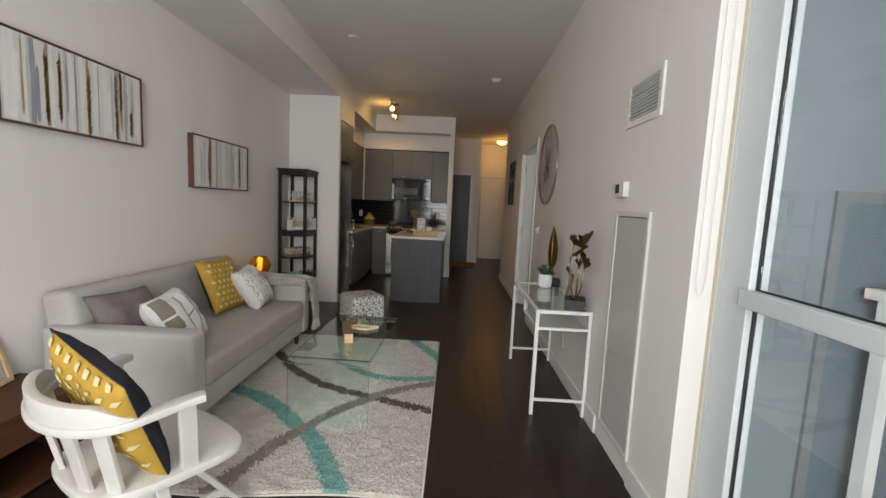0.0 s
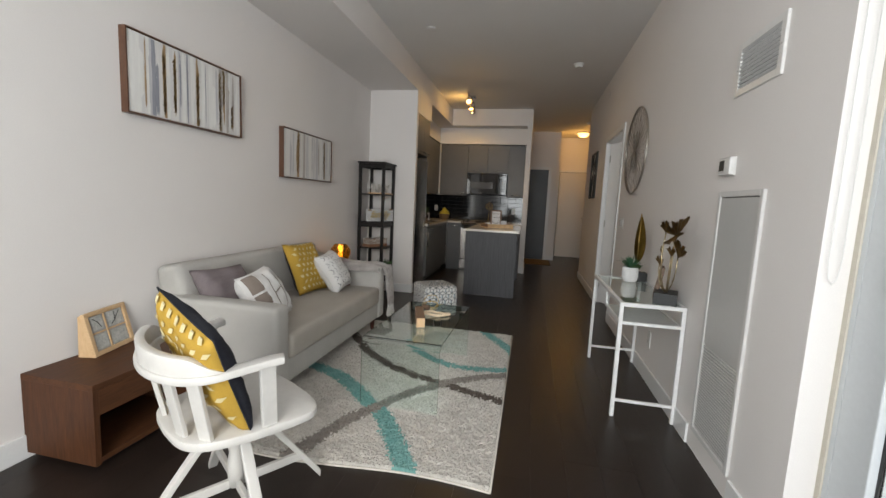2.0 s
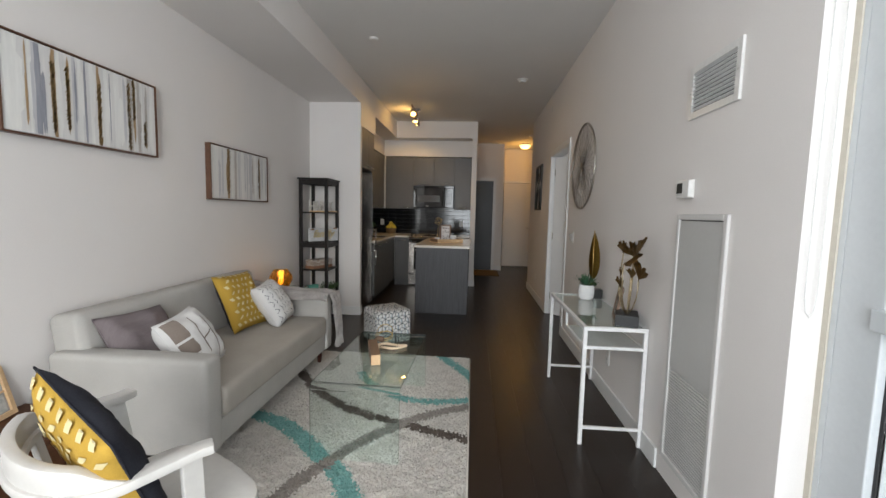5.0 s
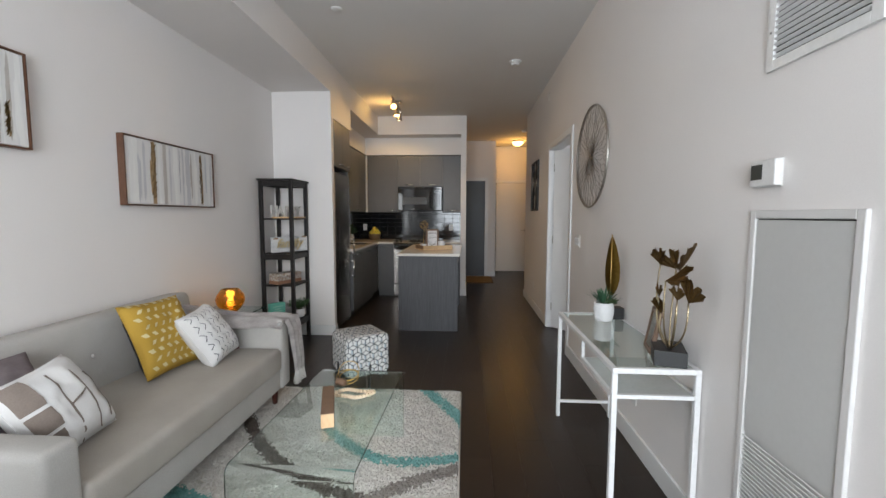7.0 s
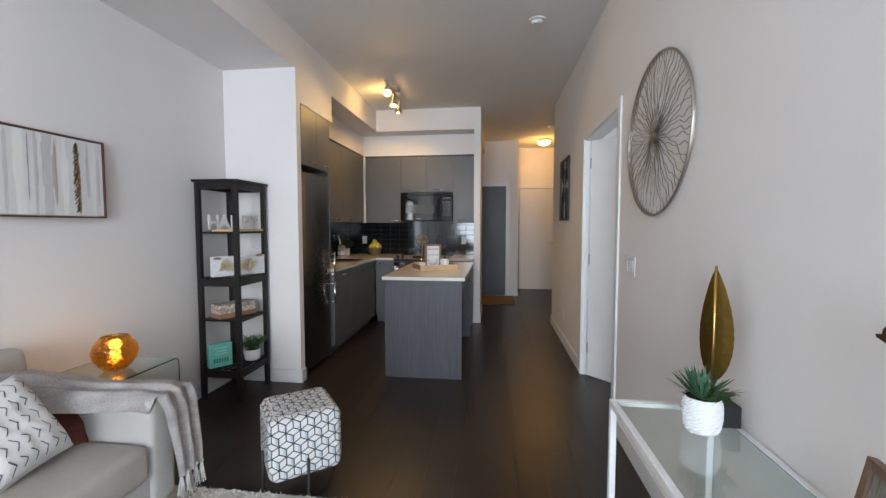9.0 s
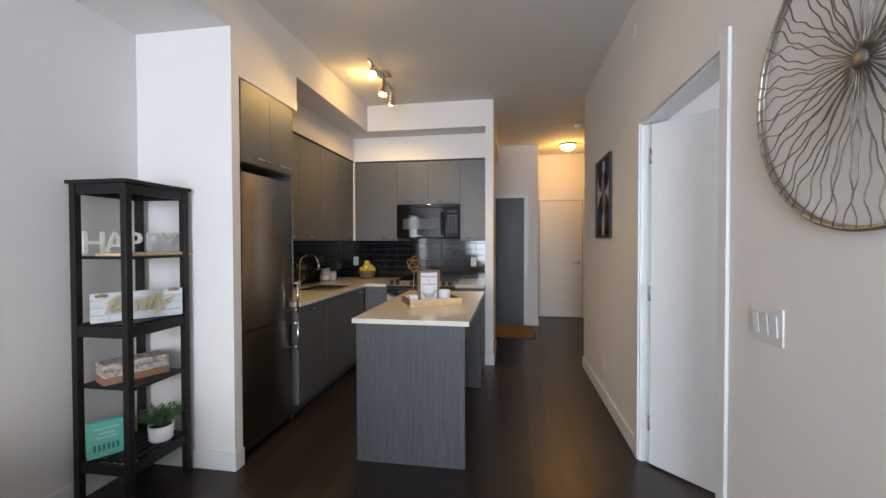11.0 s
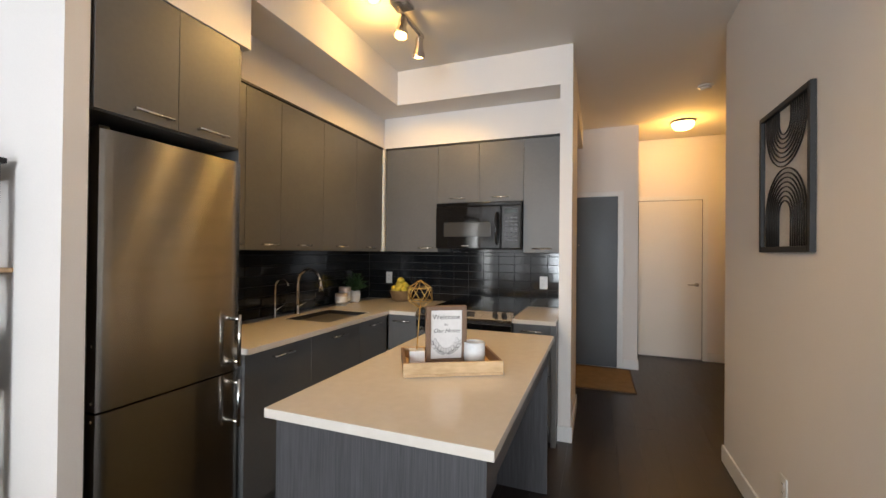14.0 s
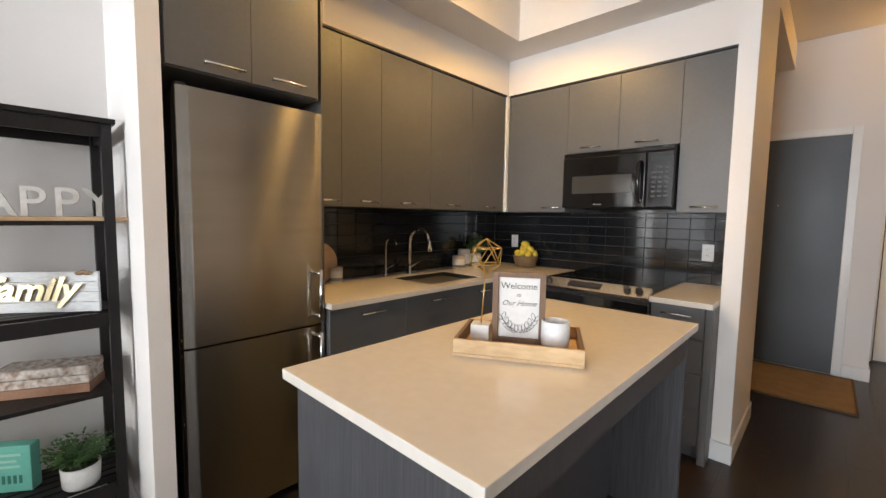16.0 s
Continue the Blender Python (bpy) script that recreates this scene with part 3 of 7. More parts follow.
# ---- hall doors and lamps ----
door = thing("door_entry", (-0.04, 10.70, 0), 0, "dark grey flush entry door", "door")
part("leaf", box(-0.498, 0.413, 10.690, 10.6995, 0.006, 2.105, 0.002), DOORGREY, door)
for z in (0.25, 1.05, 1.85):
    part("hinge", box(0.404, 0.413, 10.687, 10.6898, z, z + 0.09), DOORGREY, door)
part("viewer", lathe([(0.008, 0), (0.008, 0.004), (0.0, 0.004)], 12, Matrix.Translation((-0.04, 10.6895, 1.50)) @ pose(0, 0, 0, 90)), CHROME, door)
part("handle", tube([(-0.43, 10.69, 1.0), (-0.43, 10.66, 1.0), (-0.32, 10.66, 1.0)], 0.009, 8), CHROME, door, "chrome lever")
door["kind"] = "structure"
door = thing("door_closet", (1.09, 11.49, 0), 0, "cream painted flush hall door with a chrome lever", "door")
part("leaf", box(0.712, 1.470, 11.476, 11.488, 0.016, 2.121, 0.002), CREAM, door)
# added black sheet behind the leaf; its rim gives the gap's shade
part("door_gap", box(0.7055, 1.4775, 11.4885, 11.4896, 0.002, 2.1275), BLACKM, door, "black sheet put in for the shade round the closed door")
bm = lathe([(0.026, 0), (0.026, 0.008), (0.0, 0.009)], 18, Matrix.Translation((1.41, 11.476, 1.0)) @ pose(0, 0, 0, 90))
tube([(1.41, 11.476, 1.0), (1.41, 11.43, 1.0), (1.30, 11.43, 1.0)], 0.008, 8, bm)
part("handle", bm, SILVER, door, "brushed chrome lever handle")
door["kind"] = "structure"

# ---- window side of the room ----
# white enamel dimmed and cooled: shade on frame and return is put into the colour
WINWHITE = mat("window_enamel_dimmed", (0.57, 0.595, 0.61), (0.53, 0.555, 0.57), 0.35, fine=70, coarse=3, bump=0.03)
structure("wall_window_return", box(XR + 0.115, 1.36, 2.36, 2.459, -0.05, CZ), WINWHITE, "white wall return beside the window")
structure("wall_window_low", box(1.085, 1.165, YB, 2.36, -0.05, 0.07), TRIM, "white sill below the tall window")
structure("wall_window_head", box(1.085, 1.30, YB, 2.36, 2.80, CZ), WALL, "white wall over the tall window")
structure("wall_end_low", box(XL - 0.15, 1.165, YB - 0.15, YB, -0.05, 0.25), WALL, "white wall below the end window")
structure("wall_end_head", box(XL - 0.15, 1.165, YB - 0.15, YB, 2.80, CZ), WALL, "white wall above the end window")
structure("wall_end_left", box(XL - 0.15, -1.0, YB - 0.15, YB, 0.25, 2.80), WALL, "white wall beside the end window")
structure("wall_end_right", box(1.0, 1.165, YB - 0.15, YB, 0.25, 2.80), WALL, "white wall beside the end window")

w1 = thing("window_1", (1.12, 1.0, 0.07), 0, "tall white framed window with a transom bar", "window", kind="structure")
bm = box(1.085, 1.155, 2.178, 2.318, 0.07, 2.80, 0.004)
box(1.085, 1.155, 2.318, 2.359, 0.07, 2.80, bm=bm)
box(1.085, 1.155, YB, -0.75, 0.07, 2.80, 0.004, bm=bm)
box(1.085, 1.155, 0.58, 0.66, 0.07, 2.80, 0.004, bm=bm)
box(1.085, 1.155, -0.75, 2.178, 0.07, 0.16, 0.004, bm=bm)
box(1.085, 1.155, -0.75, 2.178, 2.72, 2.80, 0.004, bm=bm)
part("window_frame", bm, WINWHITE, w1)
bm = box(1.068, 1.155, 0.66, 2.20, 1.047, 1.108, 0.004)
box(1.068, 1.155, -0.75, 0.58, 1.047, 1.108, 0.004, bm=bm)
part("transom", bm, WINWHITE, w1, "white transom bar")
bm = bmesh.new()
for y0, y1 in ((0.66, 2.178), (-0.75, 0.58)):
    for z0, z1 in ((0.16, 1.047), (1.108, 2.72)):
        box(1.108, 1.122, y0, y0 + 0.009, z0, z1, bm=bm)
        box(1.108, 1.122, y1 - 0.009, y1, z0, z1, bm=bm)
        box(1.108, 1.122, y0, y1, z0, z0 + 0.006, bm=bm)
        box(1.108, 1.122, y0, y1, z1 - 0.006, z1, bm=bm)
part("gasket", bm, BLACKM, w1, "thin black rubber gasket")
for y0, y1 in ((0.67, 2.168), (-0.74, 0.57)):
    for z0, z1 in ((0.168, 1.04), (1.115, 2.712)):
        p = part("pane", box(1.112, 1.118, y0, y1, z0, z1), PANE, w1, "clear glass pane")
        p.visible_shadow = False
w2 = thing("window_2", (-0.5, YB, 0.25), 0, "wide white framed end window", "window", kind="structure")
bm = box(-1.0, 1.0, YB - 0.09, YB - 0.02, 0.25, 0.33)
box(-1.0, 1.0, YB - 0.09, YB - 0.02, 2.72, 2.80, bm=bm)
for x in (-1.0, 0.0, 0.93):
    box(x, x + 0.07, YB - 0.09, YB - 0.02, 0.33, 2.72, bm=bm)
part("window_frame", bm, TRIM, w2)

# blind chain on the return wall
bm = tube([(1.0, 2.335, 2.9), (1.0, 2.335, 1.12), (1.006, 2.335, 1.065), (1.018, 2.335, 1.045), (1.03, 2.335, 1.065), (1.036, 2.335, 1.12), (1.036, 2.335, 2.9)], 0.0016, 6)
for z in np.arange(1.1, 2.9, 0.018):
    for x in (1.0, 1.036):
        bmesh.ops.create_icosphere(bm, subdivisions=1, radius=0.0030, matrix=Matrix.Translation((x, 2.335, float(z))))
ch = part("blind_chain", bm, PLASTIC, None, "thin white looped bead chain of a roller blind", category="blind chain")
part("roller_blind", lathe([(0.022, -0.76), (0.022, 0.76)], 20, Matrix.Translation((1.045, 1.50, 2.87)) @ pose(0, 0, 0, 90)), TRIM, None, "rolled-up white roller blind above the window", category="window blind", smooth=40)

structure("trim_window_seal", box(1.078, 1.0845, 2.338, 2.3595, 0.0, 2.80), mat("cream_seal", (0.56, 0.52, 0.44), rough=0.6), "cream seal strip beside the window frame")

# outside: balcony, partition wall and towers with haze painted into their grey
HAZE = mat("haze_tinted_facade", (0.25, 0.29, 0.31), (0.20, 0.24, 0.26), 0.9, coarse=0.2, fine=1.2, bump=0)
CONC = mat("balcony_concrete", (0.16, 0.175, 0.185), (0.21, 0.225, 0.235), 0.8, fine=40, coarse=2, bump=0.2)
CLAD = mat("cladding_panel", (0.23, 0.265, 0.28), (0.20, 0.235, 0.25), 0.5, fine=20, coarse=1, bump=0.03)
structure("balcony_floor", box(1.17, 3.2, -2.5, 2.355, -0.12, 0.0), CONC, "grey concrete balcony floor")
structure("balcony_soffit", box(1.31, 3.2, -2.5, 2.355, 2.62, 2.9), CONC, "grey concrete balcony soffit")
structure("wall_balcony", box(1.17, 3.3, 2.340, 2.357, 0.0, 2.62), CLAD, "blue-grey cladding of the balcony wall")
wo = thing("window_3", (1.75, 2.34, 0.1), 0, "grey framed balcony window", "window", kind="structure")
bm = box(1.475, 1.515, 2.325, 2.339, 0.1, 1.47)
box(1.515, 2.1, 2.325, 2.339, 1.43, 1.47, bm=bm)
part("window_frame", bm, CONC, wo)
part("pane", box(1.515, 2.1, 2.331, 2.338, 0.1, 1.43), mat("dim_pane", (0.16, 0.20, 0.23), rough=0.15, bump=0), wo)
rail = thing("balcony_rail", (1.62, 0, 0), 0, "glass balcony railing with white posts", "balcony railing")
for y in (-2.4, 2.2):
    part("post", box(1.60, 1.64, y, y + 0.05, 0.0, 1.0795), TRIM, rail)
part("rail", box(1.595, 1.645, -2.4, 2.3, 1.08, 1.12, 0.004), TRIM, rail)
# ground and towers take their haze from the flat blue-grey colour
structure("ground", box(-300, 300, -300, 300, -30.2, -30), HAZE, "ground far below, coloured haze grey")
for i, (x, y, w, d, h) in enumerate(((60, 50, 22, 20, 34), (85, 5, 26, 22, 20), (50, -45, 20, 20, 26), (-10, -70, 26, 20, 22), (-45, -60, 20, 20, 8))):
    b = thing("apartment_building", (x, y, -30), 0, "apartment tower far beyond the window, coloured haze grey", "building")
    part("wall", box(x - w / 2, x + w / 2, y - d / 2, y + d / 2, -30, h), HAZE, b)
    bm = bmesh.new()
    for z in np.arange(-26, h - 3, 3.4):
        box(x - w / 2 - 0.3, x + w / 2 + 0.3, y - d / 2 - 0.3, y + d / 2 + 0.3, float(z), float(z) + 1.3, bm=bm)
    part("window_band", bm, mat("far_glass", (0.13, 0.17, 0.20), rough=0.3, bump=0), b)

# ---- bedroom door, standing open ----
dd = thing("door_bedroom", (1.045, 6.545, 0), 44.0, "white flush bedroom door standing open", "door")
# the leaf runs from the hinge along its own -y
part("leaf", box(-0.02, 0.02, -0.93, 0.0, 0.012, 2.10, 0.002), TRIM, dd, world=False)
for z in (0.22, 1.02, 1.86):
    part("hinge", lathe([(0.006, 0), (0.006, 0.09)], 10, Matrix.Translation((-0.024, 0.0, z))), SILVER, dd, world=False)
bm = lathe([(0.026, 0), (0.026, 0.008), (0, 0.009)], 18, Matrix.Translation((-0.02, -0.87, 1.0)) @ pose(0, 0, 0, 0, -90))
tube([(-0.02, -0.87, 1.0), (-0.065, -0.87, 1.0), (-0.065, -0.76, 1.0)], 0.008, 8, bm)
part("handle", bm, SILVER, dd, "chrome lever handle", world=False)
dd["kind"] = "structure"


# ---- cloth shapes ----
def pillow_bm(w, h, t, n=22, noise_amp=0.006, seed=0.0, pinch=0.06):
    """A stuffed square cushion in the x, z plane, front towards -y. Faces of the front have index 0, of the back 1, of the seam 2."""
    t_ = bmesh.new()
    grids = []
    for s in (-1, 1):
        g = []
        for i in range(n + 1):
            row = []
            for j in range(n + 1):
                u, v = i / n * 2 - 1, j / n * 2 - 1
                k = max(0.0, (1 - u ** 4) * (1 - v ** 4)) ** 0.5
                x = u * w / 2 * (1 - pinch * (1 - v * v))
                z = v * h / 2 * (1 - pinch * (1 - u * u))
                y = s * (t / 2 * k)
                nz = noise.noise(Vector((u * 2.2 + seed, v * 2.2, s * 3))) * noise_amp * 2.4 * k + noise.noise(Vector((u * 7 + seed, v * 7, s * 3))) * noise_amp * k
                row.append(t_.verts.new((x, y + nz, z)))
            g.append(row)
        grids.append(g)
    for k, g in enumerate(grids):
        for i in range(n):
            for j in range(n):
                q = (g[i][j], g[i + 1][j], g[i + 1][j + 1], g[i][j + 1])
                f = t_.faces.new(q if k == 0 else q[::-1])
                f.material_index = k
                f.smooth = True
    bmesh.ops.remove_doubles(t_, verts=t_.verts, dist=1e-5)
    return t_


def cushion(name, at, rz, tilt, roll, w, h, t, mats, label, seed=0.0, deco=None):
    """A cushion on its own: turned by rz, leaning back by tilt, rolled in its plane."""
    bm = pillow_bm(w, h, t, seed=seed)
    c = thing(name, at, rz, label, "cushion", "cushions")
    m = pose(0, 0, 0, -tilt) @ pose(0, 0, 0, 0, roll, 0)
    bm.transform(m)
    part("cover", bm, mats, c, world=False)
    pts = []
    n = 14
    for k in range(4 * n):
        e, f = divmod(k, n)
        a = f / n * 2 - 1
        u, v = ((a, -1), (1, a), (-a, 1), (-1, -a))[e]
        pts.append(m @ Vector((u * w / 2 * (1 - 0.06 * (1 - v * v)), 0, v * h / 2 * (1 - 0.06 * (1 - u * u)))))
    part("piping", tube(pts, 0.003, 6, closed=True), mats[-1] if isinstance(mats, (list, tuple)) else mats, c, world=False)
    if deco:
        def skin(u, v, s):
            k = max(0.0, (1 - u ** 4) * (1 - v ** 4)) ** 0.5
            nz = noise.noise(Vector((u * 2.2 + seed, v * 2.2, s * 3))) * 0.006 * 2.4 * k + noise.noise(Vector((u * 7 + seed, v * 7, s * 3))) * 0.006 * k
            return Vector((u * w / 2 * (1 - 0.06 * (1 - v * v)), s * t / 2 * k + nz, v * h / 2 * (1 - 0.06 * (1 - u * u))))

        def surf(u, v, s=-1, off=0.003):
            u, v = max(-0.98, min(0.98, u)), max(-0.98, min(0.98, v))
            p = skin(u, v, s)
            n_ = (skin(u + 0.01, v, s) - p).cross(skin(u, v + 0.01, s) - p).normalized()
            if n_.y * s < 0:
                n_ = -n_
            return m @ (p + n_ * off)
        deco(c, surf)
    return c


def patch(surf, corners, bm, n=3, m=3, s=-1, off=0.0035):
    """A small printed patch that follows a cushion: corners in u, v."""
    (a, b, c, d) = [Vector(p) for p in corners]
    g = [[bm.verts.new(surf(*(a.lerp(b, i / n).lerp(d.lerp(c, i / n), j / m)), s, off)) for j in range(m + 1)] for i in range(n + 1)]
    for i in range(n):
        for j in range(m):
            bm.faces.new((g[i][j], g[i + 1][j], g[i + 1][j + 1], g[i][j + 1])).smooth = True


def strokes(surf, lines, width, bm, s=-1):
    for pts in lines:
        for a, b in zip(pts, pts[1:]):
            a, b = Vector(a), Vector(b)
            d = (b - a)
            if d.length < 1e-6:
                continue
            nrm = Vector((-d.y, d.x)).normalized() * width / 2
            ext = d.normalized() * width * 0.3
            patch(surf, (a - nrm - ext, b - nrm + ext, b + nrm + ext, a + nrm - ext), bm, 3, 1, s)


YEL = mat("mustard_cloth", (0.47, 0.295, 0.05), (0.38, 0.235, 0.04), 0.9, fine=220, bump=0.4, spec=0.2)
CRM = mat("cream_print", (0.62, 0.53, 0.30), (0.56, 0.48, 0.27), 0.9, fine=220, spec=0.2)
WHT = mat("white_cloth", (0.66, 0.65, 0.64), (0.58, 0.57, 0.56), 0.92, fine=240, bump=0.45, spec=0.2)
TAUPE = mat("taupe_print", (0.22, 0.18, 0.155), (0.17, 0.14, 0.12), 0.9, fine=200, spec=0.2)
CHAR = mat("charcoal_print", (0.10, 0.105, 0.115), rough=0.9, spec=0.2)
RUST = mat("rust_cloth", (0.16, 0.05, 0.035), (0.11, 0.035, 0.025), 0.9, fine=200, bump=0.4, spec=0.2)


def yellow_print(c, surf):
    bm = bmesh.new()
    for r in range(9):
        for k in range(7):
            u = -0.86 + k * 0.26 + (0.13 if r % 2 else 0)
            v = -0.86 + r * 0.22
            if u > 0.9:
                continue
            sk = 0.035 if r % 2 else -0.035
            patch(surf, ((u - sk, v), (u + 0.105 - sk, v + 0.015), (u + 0.105 + sk, v + 0.12), (u + sk, v + 0.105)), bm, 4, 4)
    part("print", bm, CRM, c, "cream block print", world=False, kind="stuff")


def stripe_print(c, surf):
    bm = bmesh.new()
    for u0, u1, v0, v1 in ((-0.9, -0.2, -0.95, -0.52), (-0.12, 0.35, -0.95, -0.50), (0.42, 0.95, -0.95, -0.56)):
        patch(surf, ((u0, v0), (u1, v0), (u1, v1), (u0, v1)), bm, 8, 6)
    strokes(surf, [[(-0.75, -0.05), (-0.3, -0.12), (0.3, -0.13), (0.95, -0.18)], [(0.1, -0.12), (0.02, 0.2), (-0.05, 0.42)], [(-0.6, 0.42), (0.1, 0.45), (0.9, 0.30)], [(-0.4, 0.75), (0.2, 0.78), (0.8, 0.66)]], 0.05, bm)
    part("print", bm, TAUPE, c, "taupe line print", world=False, kind="stuff")


def mark_print(c, surf):
    bm = bmesh.new()
    for i in range(5):
        for j in range(7):
            u, v = -0.75 + i * 0.37, -0.8 + j * 0.26
            w = 0.10 + 0.02 * ((i * 7 + j) % 3)
            strokes(surf, [[(u - w, v - 0.09), (u, v + 0.03), (u + w * 1.1, v - 0.08)]], 0.024, bm)
    part("print", bm, CHAR, c, "charcoal arrow marks", world=False, kind="stuff")


# ---- sofa ----
def soft_box(x0, x1, y0, y1, z0, z1, r, puff=0.0, nx=10, ny=16, seed=0.0, bm=None, wr=0.0):
    """A padded block: rounded edges, with a slight swelling and creases on top."""
    t = box(x0, x1, y0, y1, z0, z1, r, 4)
    bmesh.ops.subdivide_edges(t, edges=[e for e in t.edges if e.calc_length() > 0.12], cuts=9, use_grid_fill=True)
    for v in t.verts:
        u, w = (v.co.x - x0) / (x1 - x0) * 2 - 1, (v.co.y - y0) / (y1 - y0) * 2 - 1
        h = (v.co.z - z0) / (z1 - z0) * 2 - 1
        if h > 0:
            v.co.z += puff * (1 - u * u) * (1 - w * w) * h
        n = noise.noise(v.co * 5 + Vector((seed, 0, 0)))
        v.co += Vector((n, noise.noise(v.co * 5 + Vector((9, seed, 0))), n * 0.5)) * 0.003
        if wr and h > 0.5:
            v.co.z += wr * noise.noise(Vector((v.co.x * 4, v.co.y * 22, seed)))
    for f in t.faces:
        f.smooth = True
    return join(bm, t)


sofa = thing("sofa", (-1.66, 3.58, 0), 0, "light grey linen sofa with track arms and button-tufted back", "sofa")
part("base", soft_box(-2.02, -1.255, 2.80, 4.36, 0.15, 0.30, 0.02), CLOTH, sofa)
part("seat", soft_box(-1.93, -1.232, 2.872, 4.288, 0.29, 0.448, 0.035, 0.012, wr=0.008), SEATCLOTH, sofa, "thick bench seat cushion")
bk = soft_box(-0.09, 0.09, 2.80, 4.38, 0.0, 0.50, 0.045, 0.0, seed=3)
bk.transform(Matrix.Translation((-1.945, 0, 0.31)) @ pose(0, 0, 0, 0, -8))
for y in (3.05, 3.32, 3.59, 3.86, 4.13):
    for v in bk.verts:
        d = (v.co - Vector((-1.90, y, 0.62))).length
        if d < 0.11 and v.co.x > -1.95:
            v.co.x -= 0.012 * (1 - d / 0.11)
back = part("backrest", bk, CLOTH, sofa)
for y in (3.05, 3.32, 3.59, 3.86, 4.13):
    part("button", lathe([(0.013, 0), (0.011, 0.004), (0, 0.006)], 12, Matrix.Translation((-1.897, y, 0.62)) @ pose(0, 0, 0, 0, 82)), CLOTH, back)
part("arm", soft_box(-2.03, -1.238, 2.735, 2.868, 0.15, 0.632, 0.028, 0.004, seed=1), CLOTH, sofa)
part("arm", soft_box(-2.03, -1.238, 4.292, 4.425, 0.15, 0.625, 0.028, 0.004, seed=2), CLOTH, sofa)
for x in (-1.98, -1.33):
    for y in (2.80, 4.36):
        part("leg", lathe([(0.015, 0.021 if x > -1.5 and y < 4 else 0.0), (0.026, 0.151)], 12, Matrix.Translation((x, y, 0))), mat("dark_red_wood", (0.07, 0.018, 0.012), rough=0.35), sofa)

cushion("throw_pillow", (-1.79, 3.045, 0.60), 84, 34, 2, 0.39, 0.39, 0.13, MAUVE, "mauve-grey ribbed square cushion on the sofa", 1.0)
cushion("throw_pillow", (-1.55, 3.07, 0.605), 86, 30, 80, 0.345, 0.290, 0.19, WHT, "cream cushion with taupe line print on the sofa", 2.0, stripe_print)
cushion("throw_pillow", (-1.72, 3.845, 0.66), 88, 24, 2, 0.41, 0.42, 0.12, [YEL, NAVY, YEL], "mustard yellow cushion with cream block print on the sofa", 3.0, yellow_print)
cushion("throw_pillow", (-1.56, 4.01, 0.615), 86, 32, 80, 0.350, 0.280, 0.17, WHT, "white cushion with charcoal arrow marks on the sofa", 4.0, mark_print)
cushion("throw_pillow", (-1.66, 4.20, 0.54), 66, 40, 14, 0.32, 0.25, 0.09, RUST, "small rust cushion tucked by the sofa arm", 5.0)

# throw blanket over the far arm
THROW = mat("throw_wool", (0.74, 0.71, 0.68), (0.42, 0.375, 0.37), 0.95, fine=130, coarse=9, bump=0.7, grain=(1, 1, 3.0), spec=0.15, dist=0.004)
FRINGE = mat("fringe_wool", (0.68, 0.66, 0.63), rough=0.95, spec=0.15)
tb = thing("throw_blanket", (-1.25, 4.37, 0.2), 0, "soft grey and cream throw blanket with tassels over the sofa arm", "blanket")
path = [(-1.98, 4.17, 0.70), (-1.86, 4.22, 0.735), (-1.72, 4.27, 0.70), (-1.58, 4.32, 0.665), (-1.42, 4.36, 0.655), (-1.29, 4.385, 0.655), (-1.226, 4.41, 0.635), (-1.205, 4.425, 0.56), (-1.200, 4.435, 0.45), (-1.195, 4.445, 0.33), (-1.19, 4.445, 0.25)]
bm = bmesh.new()
ca, NV = [], 26
P = [Vector(p) for p in path]
for i in range(len(P) * 5 - 4):
    k, f = divmod(i, 5)
    p = P[k].lerp(P[min(k + 1, len(P) - 1)], f / 5)
    s = i / (len(P) * 5 - 5)
    hw = 0.16 - 0.075 * s
    row = []
    for j in range(NV + 1):
        v = j / NV * 2 - 1
        fold = 0.014 * math.sin(v * 9 + s * 2) + 0.010 * noise.noise(Vector((s * 6, v * 4, 1)))
        if s < 0.6:
            q = p + Vector((0.02 * noise.noise(Vector((s * 5, v, 2))), v * hw, fold - 0.10 * max(0, abs(v) - 0.45) ** 1.2))
        else:
            q = p + Vector((0.012 + fold * 0.9, v * hw * 0.85, 0))
        row.append(bm.verts.new(q))
    ca.append(row)
for a, b in zip(ca, ca[1:]):
    for j in range(NV):
        bm.faces.new((a[j], a[j + 1], b[j + 1], b[j])).smooth = True
bmesh.ops.solidify(bm, geom=bm.faces[:], thickness=0.006)
part("cloth", bm, THROW, tb)
for k in range(5):
    y = 4.387 + k * 0.029
    x = -1.185 + 0.008 * math.sin(k * 2.1)
    bm = bmesh.new()
    for q in range(16):
        a = q * 2.4
        r = 0.004 + 0.010 * (q / 16)
        tube([(x, y, 0.262), (x + r * 0.5 * math.cos(a), y + r * 0.5 * math.sin(a), 0.235), (x + r * 1.6 * math.cos(a), y + r * 1.6 * math.sin(a), 0.165 - 0.006 * (q % 3))], 0.0022, 4, bm)
    lathe([(0.003, 0), (0.009, 0.008), (0.008, 0.018), (0.003, 0.026)], 10, Matrix.Translation((x, y, 0.24)), bm)
    part("tassel", bm, FRINGE, tb, "cream wool tassel")


